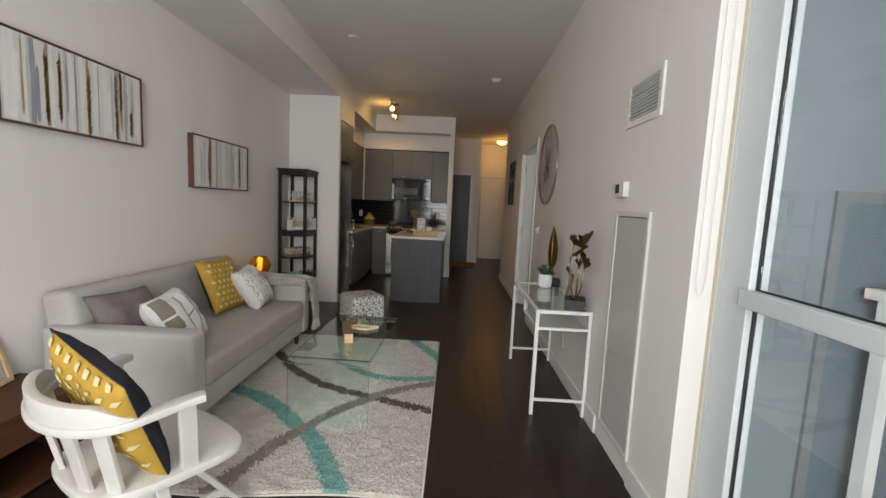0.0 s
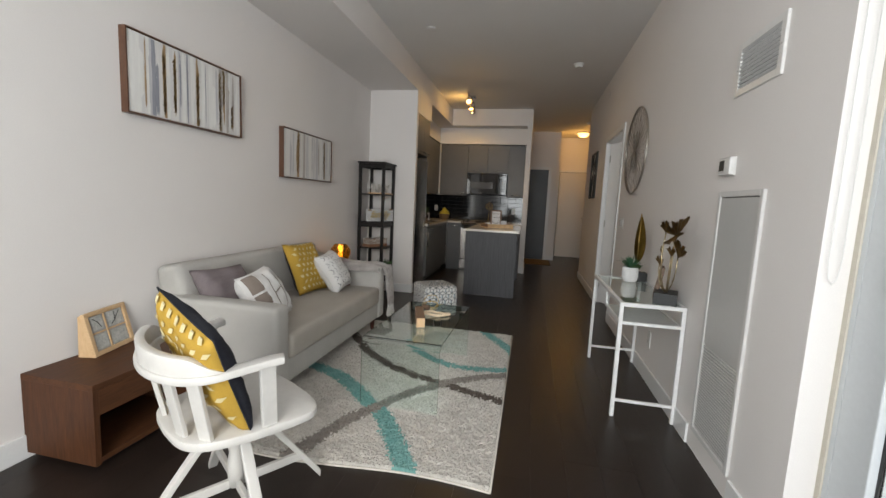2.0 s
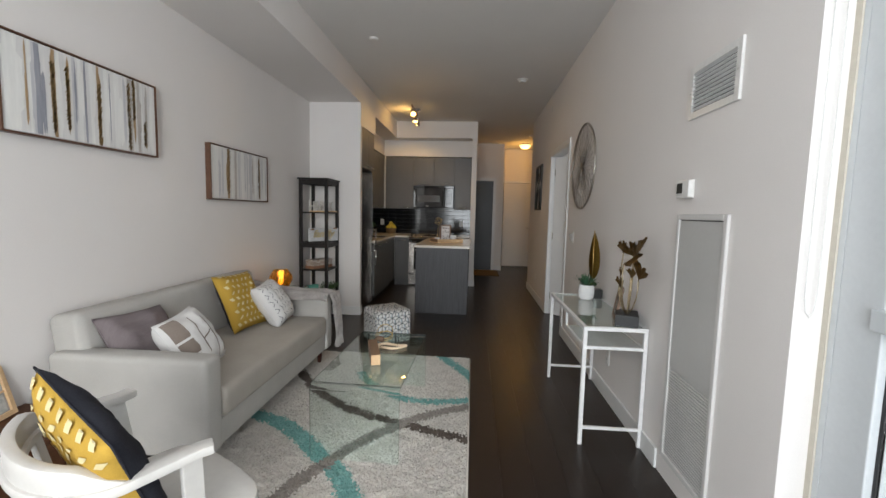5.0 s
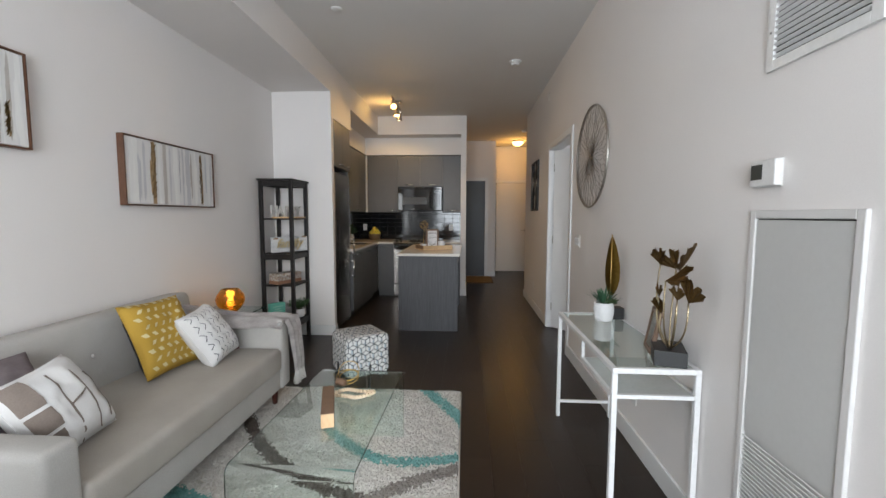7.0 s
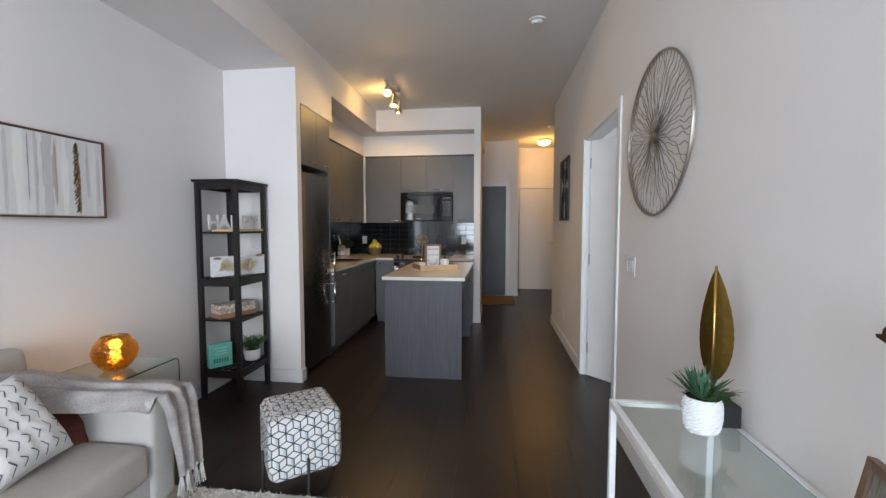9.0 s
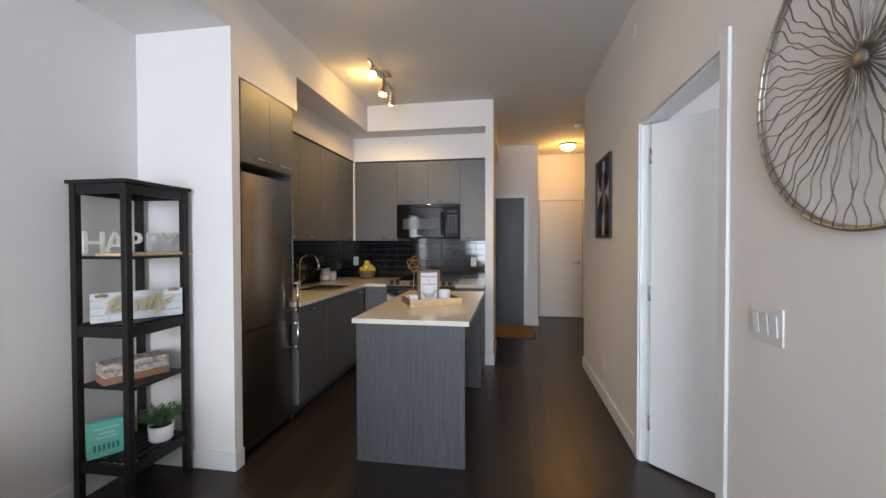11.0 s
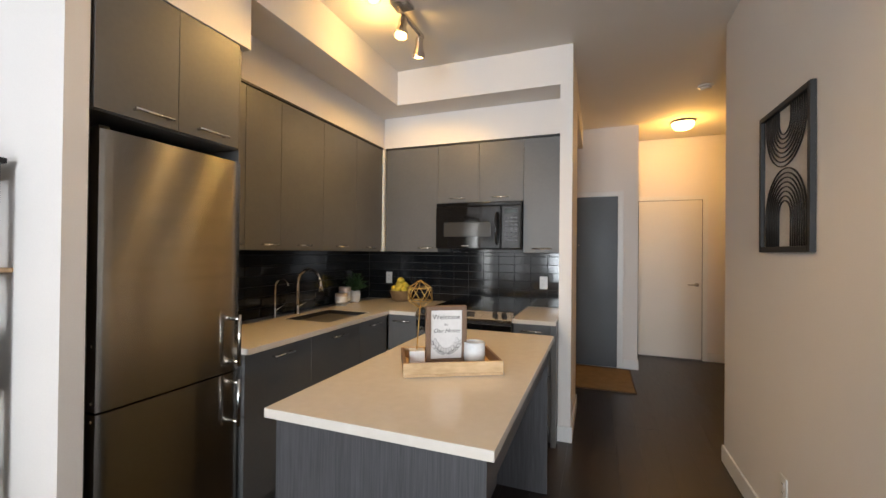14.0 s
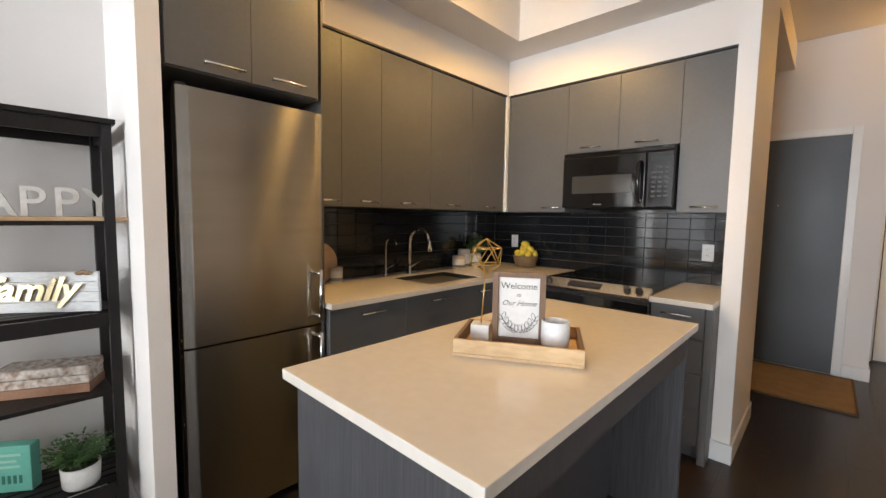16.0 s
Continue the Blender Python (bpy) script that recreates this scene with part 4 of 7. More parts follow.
# ---- glass tables ----
def bent_glass(name, L, W, Hh, t, at, rz, label):
    """A bent-glass table: one sheet over two ends, rounded bends, long side along y."""
    o = thing(name, at, rz, label, "table")
    r, prof = 0.035, []
    for a in range(0, 91, 15):
        prof.append((-L / 2 + r - r * math.cos(radians(a)), Hh - r + r * math.sin(radians(a))))
    outer = [(-L / 2, 0)] + prof + [(-y, z) for y, z in prof[::-1]] + [(L / 2, 0)]
    inner = []
    ri = r - t
    for a in range(0, 91, 15):
        inner.append((-L / 2 + r - ri * math.cos(radians(a)), Hh - r + ri * math.sin(radians(a))))
    inner = [(-L / 2 + t, 0)] + inner + [(-y, z) for y, z in inner[::-1]] + [(L / 2 - t, 0)]
    bm = bmesh.new()
    n = len(outer)
    vs = [[bm.verts.new((x, y, z)) for y, z in ring] for x in (-W / 2, W / 2) for ring in (outer, inner)]
    ao, ai, bo, bi = vs
    for i in range(n - 1):
        if i in (1, n - 2):
            bmesh.ops.delete(bm, geom=[v for v in bm.verts if not v.link_faces], context="VERTS")
            p = part("end_sheet" if i == 1 else "top_sheet", bm, [GLASS, GLASSED], o, world=False, smooth=30)
            p.visible_shadow = False
            bm = bmesh.new()
            vs = [[bm.verts.new((x, y, z)) for y, z in ring] for x in (-W / 2, W / 2) for ring in (outer, inner)]
            ao, ai, bo, bi = vs
        for q in ((ao[i], ao[i + 1], bo[i + 1], bo[i]), (ai[i], bi[i], bi[i + 1], ai[i + 1])):
            bm.faces.new(q).smooth = 0 < i < n - 2
        for q in ((ao[i], ai[i], ai[i + 1], ao[i + 1]), (bo[i], bo[i + 1], bi[i + 1], bi[i])):
            bm.faces.new(q).material_index = 1
    bmesh.ops.delete(bm, geom=[v for v in bm.verts if not v.link_faces], context="VERTS")
    p = part("end_sheet", bm, [GLASS, GLASSED], o, world=False, smooth=30)
    p.visible_shadow = False
    return o


bent_glass("coffee_table", 0.98, 0.48, 0.412, 0.010, (-0.61, 3.50, 0.022), -1.5, "clear bent glass coffee table on the rug")
bent_glass("side_table", 0.47, 0.42, 0.58, 0.008, (-1.885, 4.735, 0.0), 0, "clear bent glass side table beside the sofa")

# amber bowl lamp
AMB = glass("amber_glass", (0.85, 0.30, 0.03), 0.12)
_an = AMB.node_tree
_pr = _an.nodes["Principled BSDF"]
_vo = _an.nodes.new("ShaderNodeTexVoronoi")
_vo.feature = 'DISTANCE_TO_EDGE'
_vo.inputs["Scale"].default_value = 60
_no = _an.nodes.new("ShaderNodeTexNoise")
_no.inputs["Scale"].default_value = 120
_ad = _an.nodes.new("ShaderNodeMath")
_ad.operation = 'ADD'
_rm = _an.nodes.new("ShaderNodeMapRange")
_rm.inputs["From Min"].default_value, _rm.inputs["From Max"].default_value = 0.42, 0.85
_mx = _an.nodes.new("ShaderNodeMix")
_mx.data_type = 'RGBA'
_mx.inputs[6].default_value, _mx.inputs[7].default_value = (0.06, 0.018, 0.001, 1), (0.85, 0.50, 0.09, 1)
_tc = _an.nodes.new("ShaderNodeTexCoord")
_tr = _an.nodes.new("ShaderNodeBsdfTranslucent")
_ms = _an.nodes.new("ShaderNodeMixShader")
_ms.inputs[0].default_value = 0.14
_bp = _an.nodes.new("ShaderNodeBump")
_bp.inputs["Distance"].default_value = 0.003
for _a, _b in ((_tc.outputs["Object"], _vo.inputs["Vector"]), (_tc.outputs["Object"], _no.inputs["Vector"]), (_vo.outputs[0], _ad.inputs[0]), (_no.outputs[0], _ad.inputs[1]),
               (_ad.outputs[0], _rm.inputs["Value"]), (_rm.outputs[0], _mx.inputs[0]), (_mx.outputs[2], _pr.inputs["Base Color"]), (_mx.outputs[2], _tr.inputs["Color"]),
               (_vo.outputs[0], _bp.inputs["Height"]), (_bp.outputs[0], _pr.inputs["Normal"]), (_pr.outputs[0], _ms.inputs[1]), (_tr.outputs[0], _ms.inputs[2]),
               (_ms.outputs[0], _an.nodes["Material Output"].inputs["Surface"])):
    _an.links.new(_a, _b)
bl = thing("table_lamp", (-1.85, 4.73, 0.582), 0, "glowing amber crackle-glass bowl lamp on the glass side table", "lamp")
prof = [(0.048, 0.0), (0.078, 0.028), (0.101, 0.072), (0.106, 0.100), (0.098, 0.132), (0.075, 0.165), (0.064, 0.180), (0.061, 0.180), (0.072, 0.163), (0.094, 0.131), (0.102, 0.100), (0.097, 0.073), (0.074, 0.031), (0.045, 0.005)]
part("bowl", lathe(prof, 36), AMB, bl, "amber crackle glass bowl", world=False).visible_shadow = False
part("bulb", lathe([(0.0, 0.03), (0.022, 0.05), (0.026, 0.075), (0.018, 0.10), (0, 0.112)], 16), glow("amber_bulb", (1.0, 0.50, 0.12), 9), bl, world=False)
lamp("amber_bulb_light", 'POINT', Matrix.Translation((-1.85, 4.73, 0.72)), 0.42, (1.0, 0.62, 0.25), radius=0.03)

# on the coffee table
hb = thing("wooden_block", (-0.61, 3.40, 0.435), 18, "long walnut block with a pale end on the glass table", "ornament")
part("block", box(-0.028, 0.028, -0.095, 0.20, 0, 0.062, 0.002), BROWNWOOD, hb, world=False)
part("end_grain", box(-0.027, 0.027, -0.101, -0.0955, 0.001, 0.061, 0.001), OAKV, hb, "pale end-grain face", world=False)
bd = thing("bead_garland", (-0.565, 3.625, 0.435), 0, "string of round wooden beads on the glass table", "ornament")
BEAD = mat("bead_wood", (0.66, 0.50, 0.34), (0.74, 0.60, 0.44), 0.5, fine=60)
for k in range(34):
    a = k / 34 * 2 * math.pi
    r = 1 + 0.25 * math.sin(2 * a + 0.7)
    bm = bmesh.new()
    bmesh.ops.create_icosphere(bm, subdivisions=2, radius=0.0105, matrix=Matrix.Translation((0.10 * math.cos(a) * r * 0.9, 0.045 * math.sin(a) * r + 0.015 * math.cos(3 * a), 0.0105)))
    part("bead", bm, BEAD, bd, world=False, smooth=True)
part("cord", tube([(0.10 * math.cos(k / 40 * 6.283) * (1 + 0.25 * math.sin(2 * k / 40 * 6.283 + 0.7)) * 0.9, 0.045 * math.sin(k / 40 * 6.283) * (1 + 0.25 * math.sin(2 * k / 40 * 6.283 + 0.7)) + 0.015 * math.cos(3 * k / 40 * 6.283), 0.0105) for k in range(40)], 0.0012, 4, closed=True), OAK, bd, world=False)
for k, (x, y, r_, lean) in enumerate(((-0.655, 3.86, 0.060, 8), (-0.63, 3.80, 0.052, 24), (-0.64, 3.83, 0.057, 48))):
    zc = 0.438 + r_ * math.sin(radians(lean))
    part("bangle", tube([(x + r_ * math.cos(a), y + r_ * math.sin(a) * math.cos(radians(lean)), zc + r_ * math.sin(a) * math.sin(radians(lean))) for a in np.linspace(0, 6.2832, 33)[:-1]], 0.0022, 6, closed=True), GOLD, None, "thin brass ring on the coffee table", category="ring")
part("wooden_bead", lathe([(0.010, -0.03), (0.018, -0.026), (0.020, 0.0), (0.018, 0.026), (0.010, 0.03)], 16, Matrix.Translation((-0.655, 3.735, 0.4555)) @ pose(0, 0, 0, 90, 0, 70)), BROWNWOOD, None, "large brown turned wooden bead on the glass table", category="ornament")

# ---- rug ----
RUGC = [mat("rug_cream", (0.56, 0.53, 0.49), (0.40, 0.375, 0.34), 0.97, fine=140, coarse=14, bump=1.0, spec=0.1, dist=0.006),
        mat("rug_teal", (0.10, 0.25, 0.235), (0.20, 0.36, 0.34), 0.97, fine=140, coarse=20, bump=1.0, spec=0.1, dist=0.006),
        mat("rug_brown", (0.075, 0.06, 0.052), (0.12, 0.10, 0.085), 0.97, fine=140, coarse=20, bump=1.0, spec=0.1, dist=0.006),
        mat("rug_taupe", (0.19, 0.17, 0.155), (0.26, 0.235, 0.21), 0.97, fine=140, coarse=20, bump=1.0, spec=0.1, dist=0.006)]
BANDS = ((2, 0.040, ((-1.9, 4.75), (-1.41, 4.144), (-1.2, 3.88), (-0.984, 3.68), (-0.725, 3.52), (-0.387, 3.40), (-0.03, 3.28))),
         (1, 0.052, ((-1.75, 3.42), (-1.435, 3.43), (-1.124, 3.303), (-0.828, 3.042), (-0.652, 2.874), (-0.50, 2.62), (-0.40, 2.43))),
         (3, 0.045, ((-1.0, 2.42), (-0.952, 2.541), (-0.858, 2.80), (-0.748, 3.01), (-0.592, 3.26), (-0.33, 3.52), (0.0, 3.71))),
         (1, 0.038, ((-0.90, 4.16), (-0.78, 3.97), (-0.536, 3.785), (-0.29, 3.73), (0.0, 3.80))),
         (1, 0.045, ((-0.33, 4.70), (-0.20, 4.50), (-0.04, 4.24), (0.02, 4.1))))


def smooth_line(pts, n=14):
    out = []
    for i in range(len(pts) - 1):
        p0, p1, p2, p3 = (Vector(pts[max(0, i - 1)]), Vector(pts[i]), Vector(pts[i + 1]), Vector(pts[min(len(pts) - 1, i + 2)]))
        for k in range(n):
            t = k / n
            out.append(0.5 * ((2 * p1) + (p2 - p0) * t + (2 * p0 - 5 * p1 + 4 * p2 - p3) * t * t + (3 * p1 - p0 - 3 * p2 + p3) * t ** 3))
    return np.array([(p.x, p.y) for p in out] + [tuple(pts[-1])])


rx0, rx1, ry0, ry1, cell = -1.62, -0.022, 2.47, 4.645, 0.0085
nx, ny = int((rx1 - rx0) / cell), int((ry1 - ry0) / cell)
gx, gy = np.meshgrid(np.linspace(rx0, rx1, nx + 1), np.linspace(ry0, ry1, ny + 1), indexing="ij")
rng = np.random.default_rng(7)
jx, jy = gx + rng.normal(0, 0.0022, gx.shape), gy + rng.normal(0, 0.0022, gx.shape)
edge_wave = 0.030 * np.sin((gx + 0.7) * 4.3) * np.clip((ry0 + 0.35 - gy) / 0.35, 0, 1)
jy = jy + edge_wave
hz = 0.016 + rng.uniform(0, 0.011, gx.shape) + 0.004 * np.sin(gx * 31 + 3 * np.sin(gy * 17)) * np.sin(gy * 29)
border = np.minimum(np.minimum(gx - rx0, rx1 - gx), np.minimum(gy - ry0, ry1 - gy))
hz = np.where(border < 0.5 * cell, 0.002, hz)
col = np.zeros(gx.shape, int)
fz = rng.normal(0, 0.008, gx.shape)
for idx, w, pts in BANDS:
    line = smooth_line(pts)
    dmin = np.full(gx.shape, 9.0)
    for q in line:
        dmin = np.minimum(dmin, np.hypot(gx - q[0], gy - q[1]))
    col = np.where(dmin + fz < w, idx, col)
verts = np.stack([jx, jy, hz], -1).reshape(-1, 3)
ids = np.arange((nx + 1) * (ny + 1)).reshape(nx + 1, ny + 1)
faces = np.stack([ids[:-1, :-1], ids[1:, :-1], ids[1:, 1:], ids[:-1, 1:]], -1).reshape(-1, 4)
me = bpy.data.meshes.new("rug_surface")
me.from_pydata(verts.tolist(), [], faces.tolist())
for m in RUGC:
    me.materials.append(m)
me.polygons.foreach_set("material_index", col[:-1, :-1].reshape(-1).astype(np.int32))
rug = thing("rug", (-0.82, 3.55, 0), 0, "cream shag rug with curved teal, brown and taupe bands", "rug")
pile = new("rug_surface", me)
me.transform(Matrix.Translation((0.82, -3.55, 0)))
pile.parent = rug
# loose tufts standing out of the pile
tv, tf, tm = [], [], []
for k in range(26000):
    x, y = rng.uniform(rx0 + 0.01, rx1 - 0.004), rng.uniform(ry0 + 0.01, ry1 - 0.004)
    i, j = int((x - rx0) / cell), int((y - ry0) / cell)
    i, j = min(i, nx - 1), min(j, ny - 1)
    y += edge_wave[i, j]
    a, l = rng.uniform(0, 6.283), rng.uniform(0.006, 0.016)
    w = 0.0022
    dx, dy = math.cos(a), math.sin(a)
    z = hz[i, j] - 0.003
    n0 = len(tv)
    tv += [(x - dy * w, y + dx * w, z), (x + dy * w, y - dx * w, z), (x + dx * l, y + dy * l, z + l * 0.75)]
    tf.append((n0, n0 + 1, n0 + 2))
    tm.append(int(col[i, j]))
me = bpy.data.meshes.new("tufts")
me.from_pydata(tv, [], tf)
for m in RUGC:
    me.materials.append(m)
me.polygons.foreach_set("material_index", np.array(tm, dtype=np.int32))
me.transform(Matrix.Translation((0.82, -3.55, 0)))
tu = new("loose_fibre", me)
tu.parent = rug
tagged(tu, kind="stuff")
edge = [(rx0 + (rx1 - rx0) * k / 60, ry0 + 0.030 * math.sin((rx0 + (rx1 - rx0) * k / 60 + 0.7) * 4.3) - 0.002, 0.006) for k in range(61)]
bm = tube(edge, 0.0055, 6)
tube([(rx1, ry0 + 0.005, 0.006), (rx1, ry1, 0.006)], 0.005, 6, bm)
part("binding", bm, mat("rug_binding", (0.62, 0.58, 0.52), rough=0.95), rug, "cream bound edge")

# ---- swivel armchair ----
ch = thing("armchair", (-0.983, 2.106, 0), -29.5, "white painted wooden swivel captain's chair", "chair")
half_seat = [(0, -0.235), (0.10, -0.229), (0.165, -0.206), (0.207, -0.155), (0.237, -0.06), (0.250, 0.05), (0.252, 0.15), (0.228, 0.208), (0.15, 0.238), (0, 0.247)]
outl = [tuple(q) for q in smooth_line(half_seat, 5)]
outl += [(-x, y) for x, y in outl[-2:0:-1]]
bm = extrude_outline(outl, 0.034, Matrix.Translation((0, 0, 0.418)), 0.009)
part("seat", bm, WHITEP, ch, "white saddle seat with rounded edges", world=False, smooth=35)


def rail_path(z, y0=-0.12, half=0.262, front=0.055, n=28):
    pts = []
    for k in range(n + 1):
        a = math.pi * k / n
        pts.append((half * math.cos(a), y0 - 0.155 * math.sin(a), z))
    return [(half + 0.012, front, z), (half, front - 0.03, z)] + pts + [(-half, front - 0.03, z), (-half - 0.012, front, z)]


def ribbon(pts, width, z0, z1, bm=None, lean=0.0):
    """A bent board along points in plan."""
    t = bmesh.new()
    rows = []
    n = len(pts)
    for i, p in enumerate(pts):
        a, b = Vector(pts[max(0, i - 1)][:2]), Vector(pts[min(n - 1, i + 1)][:2])
        d = (b - a).normalized()
        nr = Vector((-d.y, d.x))
        q = Vector(p[:2])
        za, zb = (z0(i / (n - 1)), z1(i / (n - 1)))
        l = lean
        rows.append([t.verts.new((*(q + nr * o * width / 2 + (nr * -l * (z - za))), z)) for o, z in ((-1, za), (1, za), (1, zb), (-1, zb))])
    for a, b in zip(rows, rows[1:]):
        for k in range(4):
            t.faces.new((a[k], a[(k + 1) % 4], b[(k + 1) % 4], b[k]))
    t.faces.new(rows[0])
    t.faces.new(rows[-1])
    bmesh.ops.recalc_face_normals(t, faces=t.faces)
    bmesh.ops.bevel(t, geom=[e for e in t.edges if len(e.link_faces) == 2 and e.calc_face_angle(0) > 0.8], offset=0.005, segments=2, profile=0.5, affect='EDGES')
    return join(bm, t)


rp = rail_path(0.69)
part("arm_rail", ribbon(rp, 0.05, lambda s: 0.684 - 0.022 * math.sin(math.pi * s), lambda s: 0.710 - 0.022 * math.sin(math.pi * s)), WHITEP, ch, "bent arm rail", world=False, smooth=35)
crest = rp[3:-3]
part("crest_rail", ribbon(crest, 0.030, lambda s: 0.682 - 0.026 * math.sin(math.pi * s) ** 0.5, lambda s: 0.705 + 0.047 * min(1.0, math.sin(math.pi * s) * 1.9) ** 1.2, lean=-0.06), WHITEP, ch, "deep curved crest rail", world=False, smooth=35)
for x, y, xb, yb in ((-0.207, -0.206, -0.180, -0.158), (-0.115, -0.252, -0.096, -0.203), (0.115, -0.252, 0.096, -0.203), (0.207, -0.206, 0.180, -0.158)):
    t = box(-0.024, 0.024, -0.008, 0.008, 0, 0.245, 0.003)
    a = math.degrees(math.atan2(x, -y)) * 0.6
    for v in t.verts:
        k = v.co.z / 0.245
        v.co = pose(0, 0, 0, 0, 0, a) @ Vector((v.co.x, v.co.y, 0)) + Vector((xb + (x - xb) * k, yb + (y - yb) * k, 0.445 + v.co.z))
    part("slat", t, WHITEP, ch, world=False)
for s in (-1, 1):
    t = box(-0.010, 0.010, -0.026, 0.026, 0, 0.241, 0.003)
    for v in t.verts:
        k = v.co.z / 0.241
        v.co = Vector((s * (0.226 + 0.036 * k) + v.co.x, 0.026 - 0.024 * k + v.co.y, 0.445 + v.co.z))
    part("arm_post", t, WHITEP, ch, world=False)
part("swivel_plate", lathe([(0.0, 0.37), (0.10, 0.37), (0.125, 0.39), (0.125, 0.405), (0.09, 0.418), (0, 0.418)], 28), WHITEP, ch, world=False)
part("column", lathe([(0.028, 0.12), (0.032, 0.2), (0.024, 0.26), (0.032, 0.31), (0.028, 0.37)], 18), WHITEP, ch, world=False)
part("lever", tube([(0.05, 0.05, 0.40), (0.17, 0.13, 0.395)], 0.006, 6), BLACKM, ch, "small black lever", world=False)
for k in range(4):
    a = radians(84.7 + 90 * k)
    dx, dy = math.cos(a), math.sin(a)
    t = bmesh.new()
    rows = []
    for r, z, h in ((0.055, 0.392, 0.04), (0.20, 0.20, 0.036), (0.345, 0.0, 0.036)):
        rows.append([t.verts.new((dx * r - dy * w, dy * r + dx * w, z + hh)) for w, hh in ((-0.019, 0), (0.019, 0), (0.019, h), (-0.019, h))])
    for p, q in zip(rows, rows[1:]):
        for m in range(4):
            t.faces.new((p[m], p[(m + 1) % 4], q[(m + 1) % 4], q[m]))
    t.faces.new(rows[0])
    t.faces.new(rows[-1])
    bmesh.ops.recalc_face_normals(t, faces=t.faces)
    bmesh.ops.bevel(t, geom=t.edges[:], offset=0.004, segments=2, profile=0.5, affect='EDGES')
    part("leg", t, WHITEP, ch, world=False)
    t = box(0.025, 0.27, -0.009, 0.009, 0.115, 0.15, 0.003)
    t.transform(pose(0, 0, 0, 0, 0, math.degrees(a)))
    part("stretcher", t, WHITEP, ch, world=False)
cushion("chair_cushion", (-0.992, 1.972, 0.672), -29.5, -21, 13, 0.425, 0.425, 0.115, [YEL, NAVY, NAVY], "mustard block-print cushion with a navy back on the armchair", 6.0, yellow_print)

# ---- walnut tv stand and photo frame ----
tvs = thing("tv_stand", (-1.915, 2.42, 0), 0, "low walnut media bench with an open shelf", "cabinet")
y0, y1 = 2.132, 2.70
part("top", box(XL + 0.004, -1.703, y0, y1, 0.374, 0.402, 0.0015), WALNUT, tvs)
part("end_panel", box(XL + 0.004, -1.705, y0 + 0.001, y0 + 0.026, 0.03, 0.3735), WALNUTV, tvs)
part("end_panel", box(XL + 0.004, -1.705, y1 - 0.026, y1 - 0.001, 0.03, 0.3735), WALNUTV, tvs)
part("drawer_front", box(-1.724, -1.705, y0 + 0.027, y1 - 0.027, 0.257, 0.372, 0.001), WALNUT, tvs)
part("divider", box(XL + 0.02, -1.728, y0 + 0.027, y1 - 0.027, 0.244, 0.256), WALNUT, tvs)
part("bottom_shelf", box(XL + 0.004, -1.72, y0 + 0.027, y1 - 0.027, 0.03, 0.052), WALNUT, tvs)
part("back_panel", box(XL + 0.004, XL + 0.014, y0 + 0.027, y1 - 0.027, 0.053, 0.237), DARKSTEEL, tvs)
part("plinth", box(XL + 0.04, -1.76, y0 + 0.05, y1 - 0.05, 0.0, 0.0295), BLACKM, tvs)

pf = thing("photo_frame", (-2.052, 2.482, 0.403), 104, "light wood wedge photo frame on the media bench", "picture frame")
W, H2 = 0.268, 0.222
t = bmesh.new()
for x0, x1, z0, z1 in ((-W / 2, -W / 2 + 0.022, 0, H2), (W / 2 - 0.022, W / 2, 0, H2), (-W / 2 + 0.022, W / 2 - 0.022, 0, 0.022), (-W / 2 + 0.022, W / 2 - 0.022, H2 - 0.022, H2)):
    box(x0, x1, -0.012, 0.006, z0, z1, 0.0015, bm=t)
part("frame", moved(t, pose(0, -0.03, 0, -14)), OAK, pf, world=False)
for s in (-1, 1):
    t = bmesh.new()
    x = s * (W / 2 - 0.006)
    vs = [t.verts.new((x + o, y, z)) for o in (-0.005, 0.005) for y, z in ((-0.03, 0.001), (0.045, 0.001), (0.040, H2 * 0.93), (0.024, H2 * 0.95))]
    for a, b in zip(range(4), (1, 2, 3, 0)):
        t.faces.new((vs[a], vs[b], vs[b + 4], vs[a + 4]))
    t.faces.new(vs[:4])
    t.faces.new(vs[4:])
    part("side_wedge", t, OAKV, pf, world=False)
t = box(-W / 2 + 0.02, W / 2 - 0.02, -0.002, 0.002, 0.02, H2 - 0.02)
part("mount", moved(t, pose(0, -0.03, 0, -14)), mat("mount_grey", (0.42, 0.40, 0.37), (0.30, 0.29, 0.28), 0.4, coarse=14, fine=50, bump=0), pf, world=False)
t = box(-0.018, -0.010, -0.008, -0.003, 0.022, H2 - 0.022)
box(-W / 2 + 0.022, W / 2 - 0.022, -0.008, -0.003, 0.108, 0.116, bm=t)
part("bar", moved(t, pose(0, -0.03, 0, -14)), OAK, pf, world=False)
PHOTO = mat("faded_photo", (0.62, 0.61, 0.58), (0.30, 0.32, 0.31), 0.3, coarse=25, fine=90, bump=0)
for x0, x1, z0, z1 in ((0.0, 0.10, 0.026, 0.098), (-0.102, -0.028, 0.030, 0.100), (-0.10, -0.03, 0.124, 0.196), (0.005, 0.104, 0.122, 0.198)):
    part("photo", moved(box(x0, x1, -0.0045, -0.003, z0, z1), pose(0, -0.03, 0, -14)), PHOTO, pf, world=False)
for pts in (((-0.085, 0.185), (-0.06, 0.165), (-0.045, 0.135)), ((0.09, 0.192), (0.05, 0.15), (0.02, 0.128)), ((0.055, 0.19), (0.048, 0.15))):
    t = tube([(x, -0.0055, z) for x, z in pts], 0.0016, 5)
    part("twig_drawing", moved(t, pose(0, -0.03, 0, -14)), BLACKM, pf, "dark painted twig", world=False)

